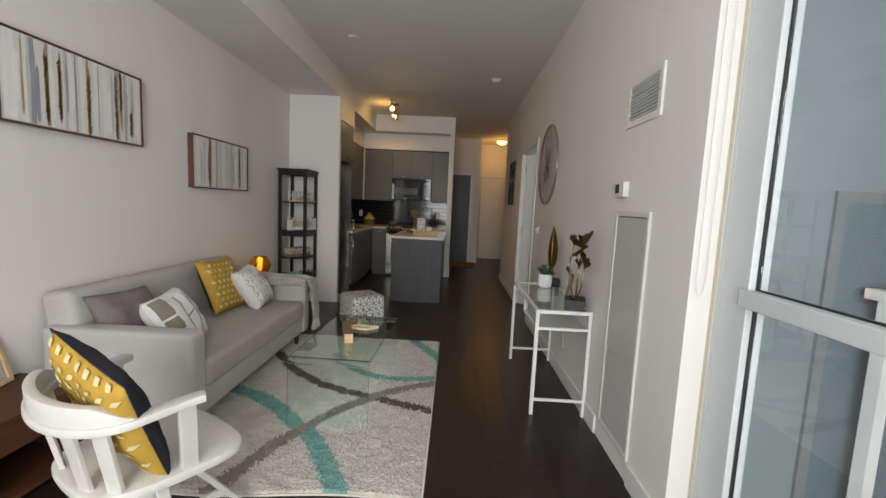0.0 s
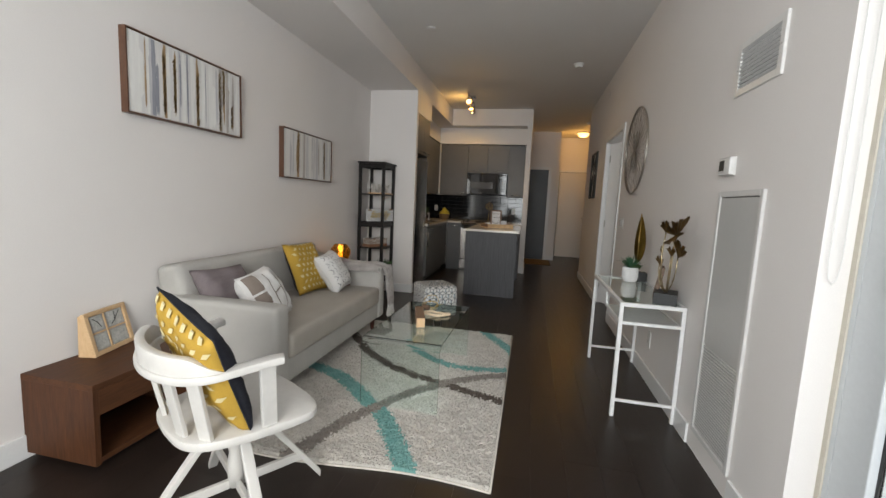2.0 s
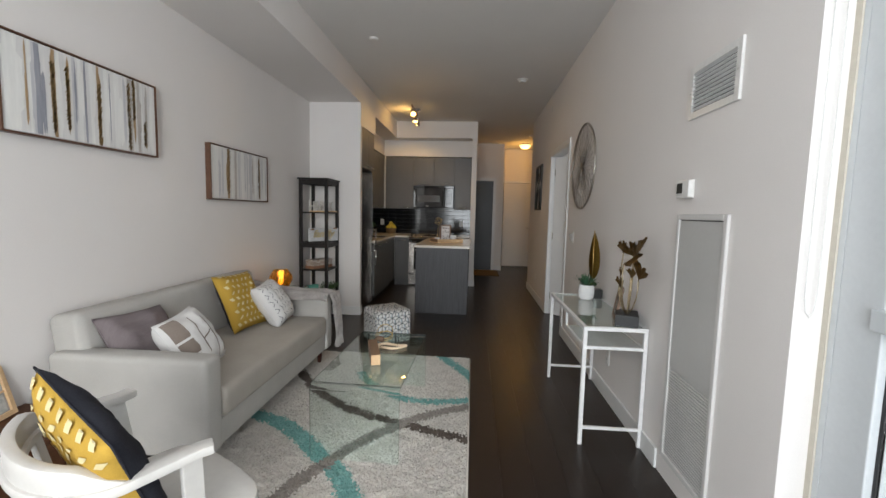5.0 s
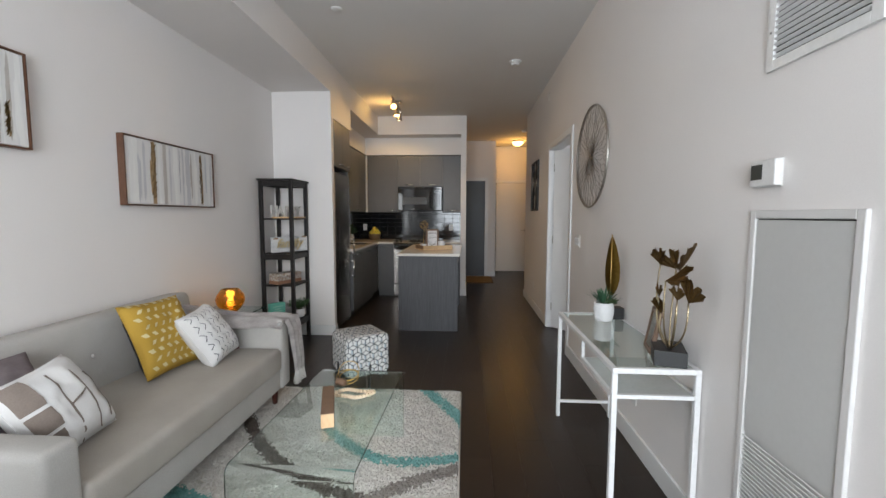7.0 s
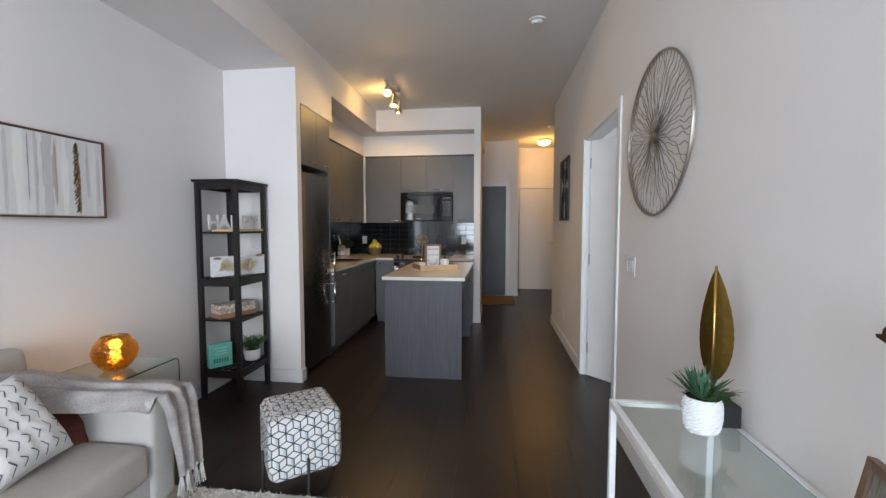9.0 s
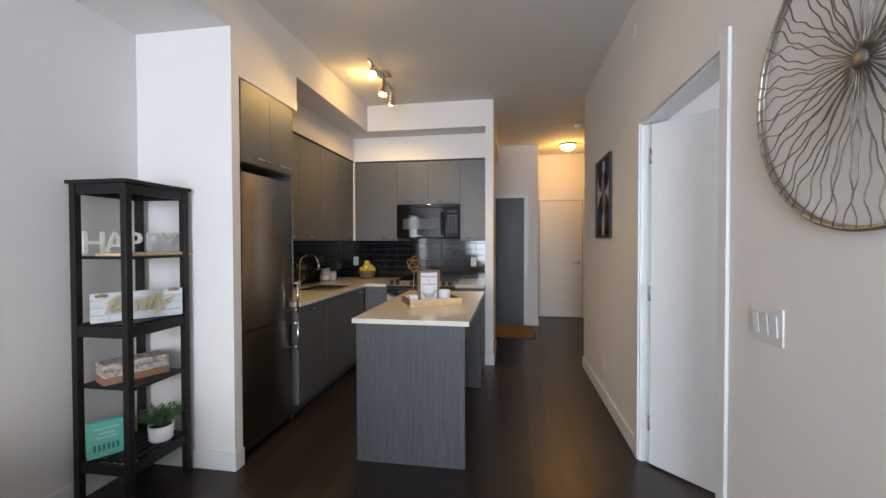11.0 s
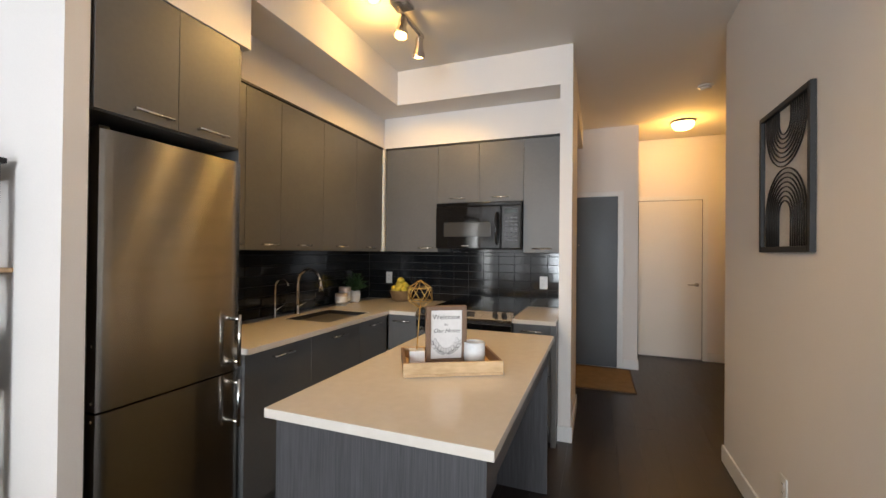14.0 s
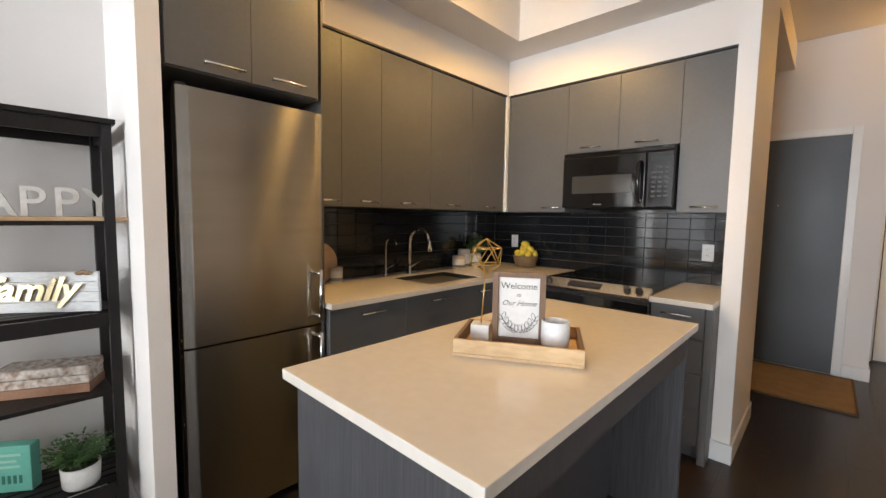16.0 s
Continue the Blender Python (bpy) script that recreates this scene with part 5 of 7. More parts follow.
# ---- wall pictures ----
CANVAS = mat("canvas_ground", (0.70, 0.68, 0.655), (0.60, 0.59, 0.585), 0.8, fine=7, coarse=2.2, grain=(1, 9, 0.55), bump=0.15)
FX = -2.065
FRAMEB = mat("dark_walnut_frame", (0.075, 0.032, 0.017), (0.125, 0.058, 0.032), 0.4, fine=30, coarse=5, grain=(3, 3, 1))
PAINTS = {"grey": mat("paint_grey", (0.44, 0.435, 0.455), (0.56, 0.55, 0.56), 0.8, fine=14, coarse=4, grain=(1, 6, 0.7), bump=0.2),
          "blue": mat("paint_slate", (0.22, 0.23, 0.27), (0.34, 0.34, 0.37), 0.8, fine=14, coarse=4, grain=(1, 6, 0.7), bump=0.2),
          "tan": mat("paint_tan", (0.30, 0.19, 0.095), (0.46, 0.33, 0.20), 0.8, fine=14, coarse=4, grain=(1, 6, 0.7), bump=0.2),
          "white": mat("paint_white", (0.76, 0.75, 0.72), (0.66, 0.65, 0.63), 0.8, fine=14, coarse=4, grain=(1, 6, 0.7), bump=0.2),
          "taupe": mat("paint_taupe", (0.36, 0.325, 0.29), (0.50, 0.465, 0.43), 0.8, fine=14, coarse=4, grain=(1, 6, 0.7), bump=0.2),
          "gold": mat("paint_gold", (0.30, 0.19, 0.06), (0.085, 0.052, 0.022), 0.5, fine=60, bump=0.4)}


def abstract(y0, y1, z0, z1, bands, label, seed):
    o = thing("painting", (XL, (y0 + y1) / 2, z0), 0, label, "painting", "birch paintings")
    bm = box(XL + 0.001, FX, y0, y0 + 0.007, z0, z1)
    box(XL + 0.001, FX, y1 - 0.007, y1, z0, z1, bm=bm)
    box(XL + 0.001, FX, y0 + 0.007, y1 - 0.007, z0, z0 + 0.007, bm=bm)
    box(XL + 0.001, FX, y0 + 0.007, y1 - 0.007, z1 - 0.007, z1, bm=bm)
    part("frame", bm, FRAMEB, o, "dark walnut float frame")
    part("canvas", box(XL + 0.003, FX - 0.0072, y0 + 0.011, y1 - 0.011, z0 + 0.011, z1 - 0.011), CANVAS, o, "off-white painted canvas")
    r = random.Random(seed)
    W_, H_ = y1 - y0 - 0.03, z1 - z0 - 0.03
    for kind in ("white", "grey", "blue", "taupe", "tan", "gold"):
        bm = bmesh.new()
        lay = {"white": 1, "grey": 2, "blue": 3, "taupe": 4, "tan": 5, "gold": 6}[kind]
        for kd, c, w, a, b in bands:
            if kd != kind:
                continue
            for s in range(1 if kd == "gold" else 3):
                cc = c + r.uniform(-0.3, 0.3) * w
                ww = w * r.uniform(0.45, 1.0)
                za, zb = (a, b) if s == 0 else (r.uniform(0, 0.35), r.uniform(0.6, 1))
                if kd == "gold":
                    n = int((zb - za) * 120)
                    for k in range(n):
                        v = za + (zb - za) * k / n
                        u = cc + r.uniform(-0.5, 0.5) * w
                        l = r.uniform(0.010, 0.026)
                        h = r.uniform(0.008, 0.022)
                        yy, zz = y0 + 0.015 + u * W_, z0 + 0.015 + v * H_
                        x = FX - 0.0065 + 0.0003 * lay
                        vs = [bm.verts.new((x, yy + dy, zz + dz)) for dy, dz in ((-l / 2, -h * 0.6), (l * 0.1, -h * 0.2), (l / 2, h), (-l * 0.1, h * 0.3))]
                        bm.faces.new(vs)
                    continue
                n = 26
                L, R = [], []
                for k in range(n + 1):
                    v = za + (zb - za) * k / n
                    tap = min(1, k / 3, (n - k) / 3) if not (za < 0.02 and zb > 0.98) else 1
                    e1 = noise.noise(Vector((cc * 31, v * 5, seed))) * 0.35
                    e2 = noise.noise(Vector((cc * 31 + 7, v * 6, seed))) * 0.35
                    x = FX - 0.0065 + 0.0003 * lay + 0.00005 * s
                    hw = ww * W_ / 2 * max(tap, 0.05)
                    yy = y0 + 0.015 + cc * W_
                    zz = z0 + 0.015 + v * H_
                    L.append(bm.verts.new((x, min(max(yy - hw * (1 + e1), y0 + 0.013), y1 - 0.013), zz)))
                    R.append(bm.verts.new((x, min(max(yy + hw * (1 + e2), y0 + 0.013), y1 - 0.013), zz)))
                for k in range(n):
                    bm.faces.new((L[k], R[k], R[k + 1], L[k + 1]))
        if len(bm.verts):
            part("paint_layer", bm, PAINTS[kind], o, kind.replace("gold", "dark gold flecked").replace("tan", "warm tan") + " paint strokes", kind="stuff")
        else:
            bm.free()
    return o


abstract(2.652, 3.526, 1.649, 2.092, (("white", 0.05, 0.09, 0, 1), ("tan", 0.115, 0.012, 0.3, 1), ("white", 0.14, 0.02, 0, 1), ("grey", 0.165, 0.035, 0, 1), ("blue", 0.185, 0.028, 0, 1), ("blue", 0.205, 0.02, 0, 0.55), ("tan", 0.258, 0.024, 0, 1), ("gold", 0.262, 0.014, 0.05, 0.85),
         ("white", 0.30, 0.04, 0, 1), ("tan", 0.343, 0.018, 0.1, 0.65), ("gold", 0.342, 0.013, 0.12, 0.85), ("grey", 0.385, 0.025, 0, 1), ("blue", 0.392, 0.014, 0.45, 1), ("white", 0.42, 0.03, 0, 1), ("blue", 0.452, 0.014, 0, 1), ("white", 0.50, 0.04, 0, 1),
         ("tan", 0.545, 0.030, 0, 1), ("gold", 0.547, 0.018, 0.0, 0.78), ("white", 0.61, 0.05, 0, 1), ("blue", 0.625, 0.006, 0.75, 0.98), ("white", 0.69, 0.06, 0, 1), ("grey", 0.735, 0.02, 0.3, 1), ("taupe", 0.775, 0.035, 0, 1), ("gold", 0.772, 0.016, 0.02, 0.92),
         ("tan", 0.815, 0.02, 0.5, 1), ("gold", 0.812, 0.014, 0.45, 1), ("taupe", 0.85, 0.035, 0, 1), ("white", 0.885, 0.012, 0, 1), ("gold", 0.905, 0.014, 0.1, 0.45), ("taupe", 0.92, 0.02, 0.3, 1), ("white", 0.965, 0.03, 0, 1)),
         "wide abstract birch painting in grey, tan and gold", 11)
abstract(4.048, 4.925, 1.402, 1.838, (("white", 0.05, 0.08, 0, 1), ("grey", 0.12, 0.03, 0, 0.8), ("grey", 0.17, 0.02, 0.3, 1), ("tan", 0.255, 0.045, 0.0, 1), ("gold", 0.262, 0.045, 0.1, 1.0), ("white", 0.33, 0.04, 0, 1), ("taupe", 0.39, 0.04, 0, 1), ("grey", 0.44, 0.02, 0, 0.7), ("white", 0.5, 0.06, 0, 1),
         ("blue", 0.555, 0.008, 0.4, 1), ("grey", 0.60, 0.03, 0, 1), ("grey", 0.66, 0.06, 0.0, 1), ("taupe", 0.70, 0.02, 0.1, 0.8), ("white", 0.76, 0.05, 0, 1), ("gold", 0.835, 0.028, 0.05, 0.95), ("tan", 0.845, 0.02, 0.0, 0.5), ("grey", 0.90, 0.02, 0.3, 1), ("white", 0.94, 0.03, 0, 1), ("grey", 0.975, 0.015, 0.2, 0.7)),
         "smaller abstract birch painting in pale grey and gold", 23)

# ---- shelf ----
sh = thing("shelf_unit", (-1.89, 5.83, 0), 0, "espresso wood five-tier open shelf with decorations", "shelf")
sx0, sx1, sy0, sy1 = -2.062, -1.722, 5.625, 6.028
part("top", box(sx0 - 0.012, sx1 + 0.012, sy0 - 0.012, sy1 + 0.012, 1.687, 1.706, 0.002), ESPRESSO, sh)
for x in (sx0, sx1 - 0.034):
    for y in (sy0, sy1 - 0.034):
        part("post", box(x, x + 0.034, y, y + 0.034, 0, 1.6865, 0.0015), ESPRESSO, sh)
for z0, z1 in ((1.635, 1.686), (0.895, 0.95), (0.185, 0.24)):
    for x in (sx0 + 0.006, sx1 - 0.024):
        part("rail", box(x, x + 0.018, sy0 + 0.035, sy1 - 0.035, z0, z1), ESPRESSO, sh)
    for y in (sy0 + 0.006, sy1 - 0.024):
        part("rail", box(sx0 + 0.035, sx1 - 0.035, y, y + 0.018, z0, z1), ESPRESSO, sh)
for z in (1.297, 0.617):
    part("shelf", box(sx0 + 0.006, sx1 - 0.006, sy0 + 0.035, sy1 - 0.035, z, z + 0.016, 0.001), ESPRESSO, sh)
for z in (0.93, 0.22):
    for k in range(6):
        x = sx0 + 0.030 + k * 0.049
        part("slat", box(x, x + 0.036, sy0 + 0.025, sy1 - 0.025, z + 0.021, z + 0.033, 0.001), ESPRESSO, sh)
part("wooden_board", box(-1.95, -1.735, 5.66, 6.10, 1.3135, 1.329, 0.002), OAK, None, "light wooden board lying on the top shelf", category="board")
FACE = Matrix(((0, 0, 1, 0), (1, 0, 0, 0), (0, 1, 0, 0), (0, 0, 0, 1)))
hp = thing("letter_sign", (-1.86, 5.80, 1.33), -12, "whitewashed wooden HAPPY letters on the shelf board", "ornament")
LETTER = mat("letter_wood", (0.72, 0.70, 0.66), (0.55, 0.52, 0.48), 0.6, fine=50, coarse=9)
for k, c in enumerate("HAPPY"):
    text_part("letter", c, 0.160, hp.matrix_basis @ Matrix.Translation((0, -0.190 + k * 0.096, 0.0)) @ FACE, LETTER, hp, 0.006, fat=0.0012)
fs = thing("wooden_sign", (-1.835, 5.80, 0.965), -35, "whitewashed plank sign with gold family lettering on the shelf", "sign")
bm = bmesh.new()
for k in range(4):
    box(-0.006, 0.007 + 0.0008 * (k % 2), -0.205, 0.205, k * 0.039, k * 0.039 + 0.0375, 0.001, bm=bm)
part("plank", bm, mat("whitewash", (0.66, 0.66, 0.66), (0.48, 0.48, 0.48), 0.7, fine=40, coarse=10, grain=(1, 1, 8), bump=0.3), fs, world=False)
text_part("lettering", "family", 0.122, fs.matrix_basis @ Matrix.Translation((0.014, -0.01, 0.05)) @ FACE, mat("pale_gold", (0.68, 0.58, 0.36), (0.60, 0.50, 0.30), 0.35, 0.6, bump=0), fs, 0.005, shear=0.35, fat=0.003, label="gold cut-out lettering")
for y, z in ((-0.16, 0.14), (0.16, 0.15)):
    bm = bmesh.new()
    for k in range(3):
        bmesh.ops.create_icosphere(bm, subdivisions=2, radius=0.012, matrix=Matrix.Translation((0.014, y + (k - 1) * 0.014, z + 0.004 * (k % 2))) @ Matrix.Diagonal((0.7, 1.2, 0.7, 1)))
    part("knot", bm, mat("twine", (0.30, 0.19, 0.11), rough=0.9), fs, "brown twine knot", smooth=True, world=False)
cb = thing("carved_box", (-1.895, 5.82, 0.634), -26, "brown box with whitewashed carved lid on the shelf", "box")
CARVED = mat("carved_white", (0.60, 0.56, 0.51), (0.26, 0.17, 0.12), 0.75, fine=45, coarse=45, bump=0.9, dist=0.006)
part("base", box(-0.075, 0.065, -0.152, 0.152, 0.0, 0.036, 0.002), mat("box_wood", (0.24, 0.12, 0.07), (0.32, 0.17, 0.10), 0.6), cb, world=False)
part("body", box(-0.073, 0.063, -0.15, 0.15, 0.0365, 0.07, 0.004), CARVED, cb, world=False)
part("lid", box(-0.075, 0.065, -0.152, 0.152, 0.0715, 0.108, 0.008), CARVED, cb, "carved whitewashed lid", world=False)
tb2 = thing("block_sign", (-1.945, 5.70, 0.2545), -36, "mint green block sign with dark writing on the lowest shelf", "sign")
part("block", box(-0.025, 0.025, -0.082, 0.082, 0.0, 0.185, 0.003), TEAL, tb2, world=False)
t = bmesh.new()
for k, (w, z) in enumerate(((0.10, 0.145), (0.07, 0.12), (0.09, 0.098))):
    box(0.0255, 0.0262, -w / 2, w / 2, z, z + 0.010, bm=t)
part("writing", t, mat("pale_mint", (0.35, 0.62, 0.52), rough=0.6), tb2, "pale unreadable writing", world=False)
t = bmesh.new()
for k in range(6):
    box(0.0255, 0.0262, -0.055 + k * 0.019, -0.055 + k * 0.019 + 0.011, 0.035, 0.068, bm=t)
part("writing", t, mat("dark_teal", (0.03, 0.16, 0.13), rough=0.6), tb2, "dark unreadable writing", world=False)


def leaf_blade(bm, base, direction, length, width, droop=0.3, n=4, thin=0.35):
    d = Vector(direction).normalized()
    side = d.cross(Vector((0, 0, 1)))
    if side.length < 0.05:
        side = Vector((1, 0, 0))
    side.normalize()
    p = Vector(base)
    L, R = [], []
    for k in range(n + 1):
        s = k / n
        w = width * (math.sin(math.pi * min(0.98, s * 0.85 + 0.12))) / 2
        q = p + d * length * s + Vector((0, 0, -droop * length * s * s))
        L.append(bm.verts.new(q - side * w))
        R.append(bm.verts.new(q + side * w + Vector((0, 0, 0.0005))))
    for k in range(n):
        bm.faces.new((L[k], R[k], R[k + 1], L[k + 1])).smooth = True


def bushy(parent, at, spread, height, n, ll, lw, material, seed, name="foliage", up=0.5):
    r = random.Random(seed)
    bm = bmesh.new()
    for k in range(n):
        a = r.uniform(0, 6.283)
        e = r.uniform(0.15, 1.0)
        tip = Vector((math.cos(a) * spread * e, math.sin(a) * spread * e, height * r.uniform(0.35, 1.0) * (1.15 - 0.5 * e)))
        tube([Vector(at), Vector(at) + Vector((tip.x * 0.4, tip.y * 0.4, tip.z * 0.7)), Vector(at) + tip], 0.0009, 4, bm)
        for q in range(9):
            s = 0.3 + 0.7 * q / 9
            b = Vector(at) + tip * s
            leaf_blade(bm, b, (math.cos(a + r.uniform(-1.6, 1.6)), math.sin(a + r.uniform(-1.6, 1.6)), r.uniform(0.0, 1.0)), ll * r.uniform(0.6, 1.1), lw, 0.3, 3)
    return part(name, bm, material, parent, world=False)


pp = thing("potted_plant", (-1.795, 5.89, 0.2545), 0, "bushy green plant in a white pot on the lowest shelf", "plant")
part("pot", lathe([(0.052, 0), (0.060, 0.01), (0.064, 0.088), (0.059, 0.088), (0.056, 0.075), (0, 0.075)], 28), CERAMIC, pp, world=False)
part("soil", lathe([(0.056, 0.076), (0.03, 0.082), (0, 0.083)], 16), SOIL, pp, world=False)
bushy(pp, (0, 0, 0.08), 0.130, 0.150, 105, 0.026, 0.009, LEAF, 5)

# ---- ottoman ----
ot = thing("ottoman", (-0.83, 4.79, 0), 38, "white cube stool with black geometric print on black metal legs", "stool")
OTW = mat("stool_cloth", (0.62, 0.61, 0.59), (0.56, 0.55, 0.53), 0.9, fine=240, bump=0.3, spec=0.2)
OTL = mat("stool_line", (0.03, 0.035, 0.045), rough=0.9)
OTB = mat("stool_blue", (0.36, 0.42, 0.46), (0.44, 0.49, 0.52), 0.9, fine=200)
part("body", box(-0.178, 0.178, -0.178, 0.178, 0.11, 0.43, 0.045, 6), OTW, ot, world=False, smooth=60)


def cube_pattern(u0, u1, v0, v1, s, place, wrap):
    """Interlocked hexagons with three inner lines, as thin printed bands; wrap runs the pattern round a closed side."""
    hw = s * math.cos(radians(30))
    lines, fills = [], []
    nr = int((v1 - v0) / (1.5 * s)) + 2
    ncol = round((u1 - u0) / (2 * hw)) if wrap else int((u1 - u0) / (2 * hw)) + 2
    for r in range(nr):
        for c in range(ncol):
            cx, cy = u0 + c * 2 * hw + (hw if r % 2 else 0), v0 + r * 1.5 * s
            hexa = [(cx + s * math.sin(radians(60 * k)), cy + s * math.cos(radians(60 * k))) for k in range(6)]
            for k in range(3):
                lines.append((hexa[k], hexa[k + 1]))
            ins = [(cx + (x - cx) * 0.86, cy + (y - cy) * 0.86) for x, y in hexa]
            for k in (1, 3, 5):
                lines.append(((cx, cy), hexa[k]))
            fills.append([(cx, cy - 0.004), (ins[3][0], ins[3][1]), ((ins[4][0] + ins[3][0]) / 2, (ins[4][1] + ins[3][1]) / 2), ((ins[5][0] + cx) / 2, (ins[5][1] + cy) / 2)])

    def inside(q):
        return (wrap or u0 <= q[0] <= u1) and v0 <= q[1] <= v1
    lb, fb = bmesh.new(), bmesh.new()
    for a, b in lines:
        if inside(a) or inside(b):
            a, b = [Vector((p[0] if wrap else min(max(p[0], u0), u1), min(max(p[1], v0), v1))) for p in (a, b)]
            if (b - a).length < 0.002:
                continue
            nrm = Vector((-(b - a).y, (b - a).x)).normalized() * 0.0027
            for k in range(4):
                p, q = a.lerp(b, k / 4), a.lerp(b, (k + 1) / 4)
                lb.faces.new([lb.verts.new(place(*w, 0.0012)) for w in (p - nrm, q - nrm, q + nrm, p + nrm)])
    for f in fills:
        if all(inside(q) for q in f):
            fb.faces.new([fb.verts.new(place(*q, 0.0009)) for q in f])
    return lb, fb


def round_side(a, rr=0.045, h=0.178):
    """Distance round the body's four sides to a place on its rounded plan."""
    seg, arc = 2 * (h - rr), rr * math.pi / 2
    a = a % (4 * (seg + arc))
    k, f = divmod(a, seg + arc)
    if f < seg:
        x, y, nx_, ny_ = -h + rr + f, -h, 0, -1
    else:
        t = (f - seg) / rr
        x, y, nx_, ny_ = h - rr + rr * math.sin(t), -h + rr - rr * math.cos(t), math.sin(t), -math.cos(t)
    c, s = math.cos(k * math.pi / 2), math.sin(k * math.pi / 2)
    return x * c - y * s, x * s + y * c, nx_ * c - ny_ * s, nx_ * s + ny_ * c


def side_place(u, v, off):
    """A place on the sides, running over the rounded upper and lower edges."""
    x, y, a, b = round_side(u)
    rr, bend = 0.045, 0.0
    if v > 0.385:
        bend = (v - 0.385) / rr
    elif v < 0.155:
        bend = (v - 0.155) / rr
    inset = rr * (1 - math.cos(bend)) - off * math.cos(bend)
    z = v if bend == 0 else (0.385 if bend > 0 else 0.155) + (rr + off) * math.sin(bend)
    return (x - a * inset, y - b * inset, z)


per = 4 * (2 * 0.133 + 0.045 * math.pi / 2)
lb, fb = cube_pattern(0, per, 0.110, 0.447, per / 40 / math.cos(radians(30)), side_place, True)
lt, ft = cube_pattern(-0.134, 0.134, -0.134, 0.134, 0.0389, lambda u, v, o: (u, v, 0.43 + o), False)
part("print", join(lb, lt), OTL, ot, "dark geometric line print", world=False, kind="stuff")
part("print", join(fb, ft), OTB, ot, "pale blue-grey facets", world=False, kind="stuff")
for k in range(4):
    m = pose(0, 0, 0, 0, 0, 90 * k)
    part("leg", moved(tube([(0.0, -0.186, 0.21), (0.0, -0.186, 0.08), (0.0, -0.180, 0.004)], 0.0075, 8), m), BLACKM, ot, "black metal rod leg", world=False)

# ---- console table and what stands on it ----
ct = thing("console_table", (0.805, 3.86, 0), 0, "slim white metal console table with glass shelves", "table")
tx0, tx1, ty0, ty1, th = 0.622, 0.984, 3.352, 4.362, 0.710
s_ = 0.023
for x in (tx0, tx1 - s_ * 1):
    for y in (ty0, ty1 - s_):
        part("leg", box(x, x + s_, y, y + s_, 0, th - s_ - 0.0005, 0.002), WHITEMET, ct)
bm = box(tx0, tx0 + s_, ty0, ty1, th - s_, th, 0.002)
box(tx1 - s_, tx1, ty0, ty1, th - s_, th, 0.002, bm=bm)
box(tx0 + s_, tx1 - s_, ty0, ty0 + s_, th - s_, th, 0.002, bm=bm)
box(tx0 + s_, tx1 - s_, ty1 - s_, ty1, th - s_, th, 0.002, bm=bm)
part("top_frame", bm, WHITEMET, ct)
part("glass_top", box(tx0 + s_ + 0.0005, tx1 - s_ - 0.0005, ty0 + s_ + 0.0005, ty1 - s_ - 0.0005, th - 0.007, th - 0.001), GLASS, ct, "clear glass top").visible_shadow = False
bm = box(tx0 + 0.003, tx0 + 0.018, ty0 + s_, ty0 + 0.46, 0.578, 0.596, 0.001)
box(tx1 - 0.018, tx1 - 0.003, ty0 + s_, ty0 + 0.46, 0.578, 0.596, 0.001, bm=bm)
box(tx0 + s_, tx1 - s_, ty0 + 0.003, ty0 + 0.018, 0.578, 0.596, 0.001, bm=bm)
box(tx0 + 0.003, tx0 + 0.018, ty0 + 0.46, ty0 + 0.475, 0.578, 0.6865, 0.001, bm=bm)
box(tx1 - 0.018, tx1 - 0.003, ty0 + 0.46, ty0 + 0.475, 0.578, 0.6865, 0.001, bm=bm)
part("shelf_frame", bm, WHITEMET, ct)
part("shelf", box(tx0 + 0.019, tx1 - 0.019, ty0 + 0.019, ty0 + 0.474, 0.584, 0.590), mat("frosted_shelf", (0.60, 0.61, 0.60), rough=0.2, bump=0), ct, "white glass half shelf")
for y in (ty0, ty1 - s_):
    part("crossbar", box(tx0 + s_, tx1 - s_, y + 0.004, y + 0.019, 0.095, 0.112, 0.001), WHITEMET, ct)


def fan_leaf(bm, at, direction, up, size, lobes=3, seed=0):
    """A ginkgo leaf: a ruffled fan on a stalk."""
    r = random.Random(seed)
    d, u = Vector(direction).normalized(), Vector(up).normalized()
    side = d.cross(u).normalized()
    n = 22
    c = bm.verts.new(Vector(at))
    rings = [[], [], []]
    for k in range(n + 1):
        a = radians(-52 + 104 * k / n)
        for q, f in enumerate((0.4, 0.75, 1.0)):
            R = 1.2 * size * f * (1 + (0.05 * math.sin(k * 2.3) + r.uniform(-0.05, 0.05) - 0.45 * math.exp(-((k - n / 2 - 1 + seed % 3) / 1.2) ** 2) - 0.10 * abs(k - n / 2) / n) * (f ** 3))
            p = Vector(at) + (d * math.cos(a) + side * math.sin(a)) * R + u * (0.05 * size * math.sin(k * 1.5) * f + 0.12 * size * f * f)
            rings[q].append(bm.verts.new(p))
    for k in range(n):
        bm.faces.new((c, rings[0][k], rings[0][k + 1])).smooth = True
        for a, b in ((0, 1), (1, 2)):
            bm.faces.new((rings[a][k], rings[b][k], rings[b][k + 1], rings[a][k + 1])).smooth = True


gk = thing("leaf_sculpture", (0.895, 3.46, 0.711), -19, "antique gold ginkgo leaf sculpture on a black block", "sculpture")
part("block", box(-0.0625, 0.0625, -0.0875, 0.0875, 0, 0.066, 0.002), BLACKM, gk, "matt black block base", world=False)
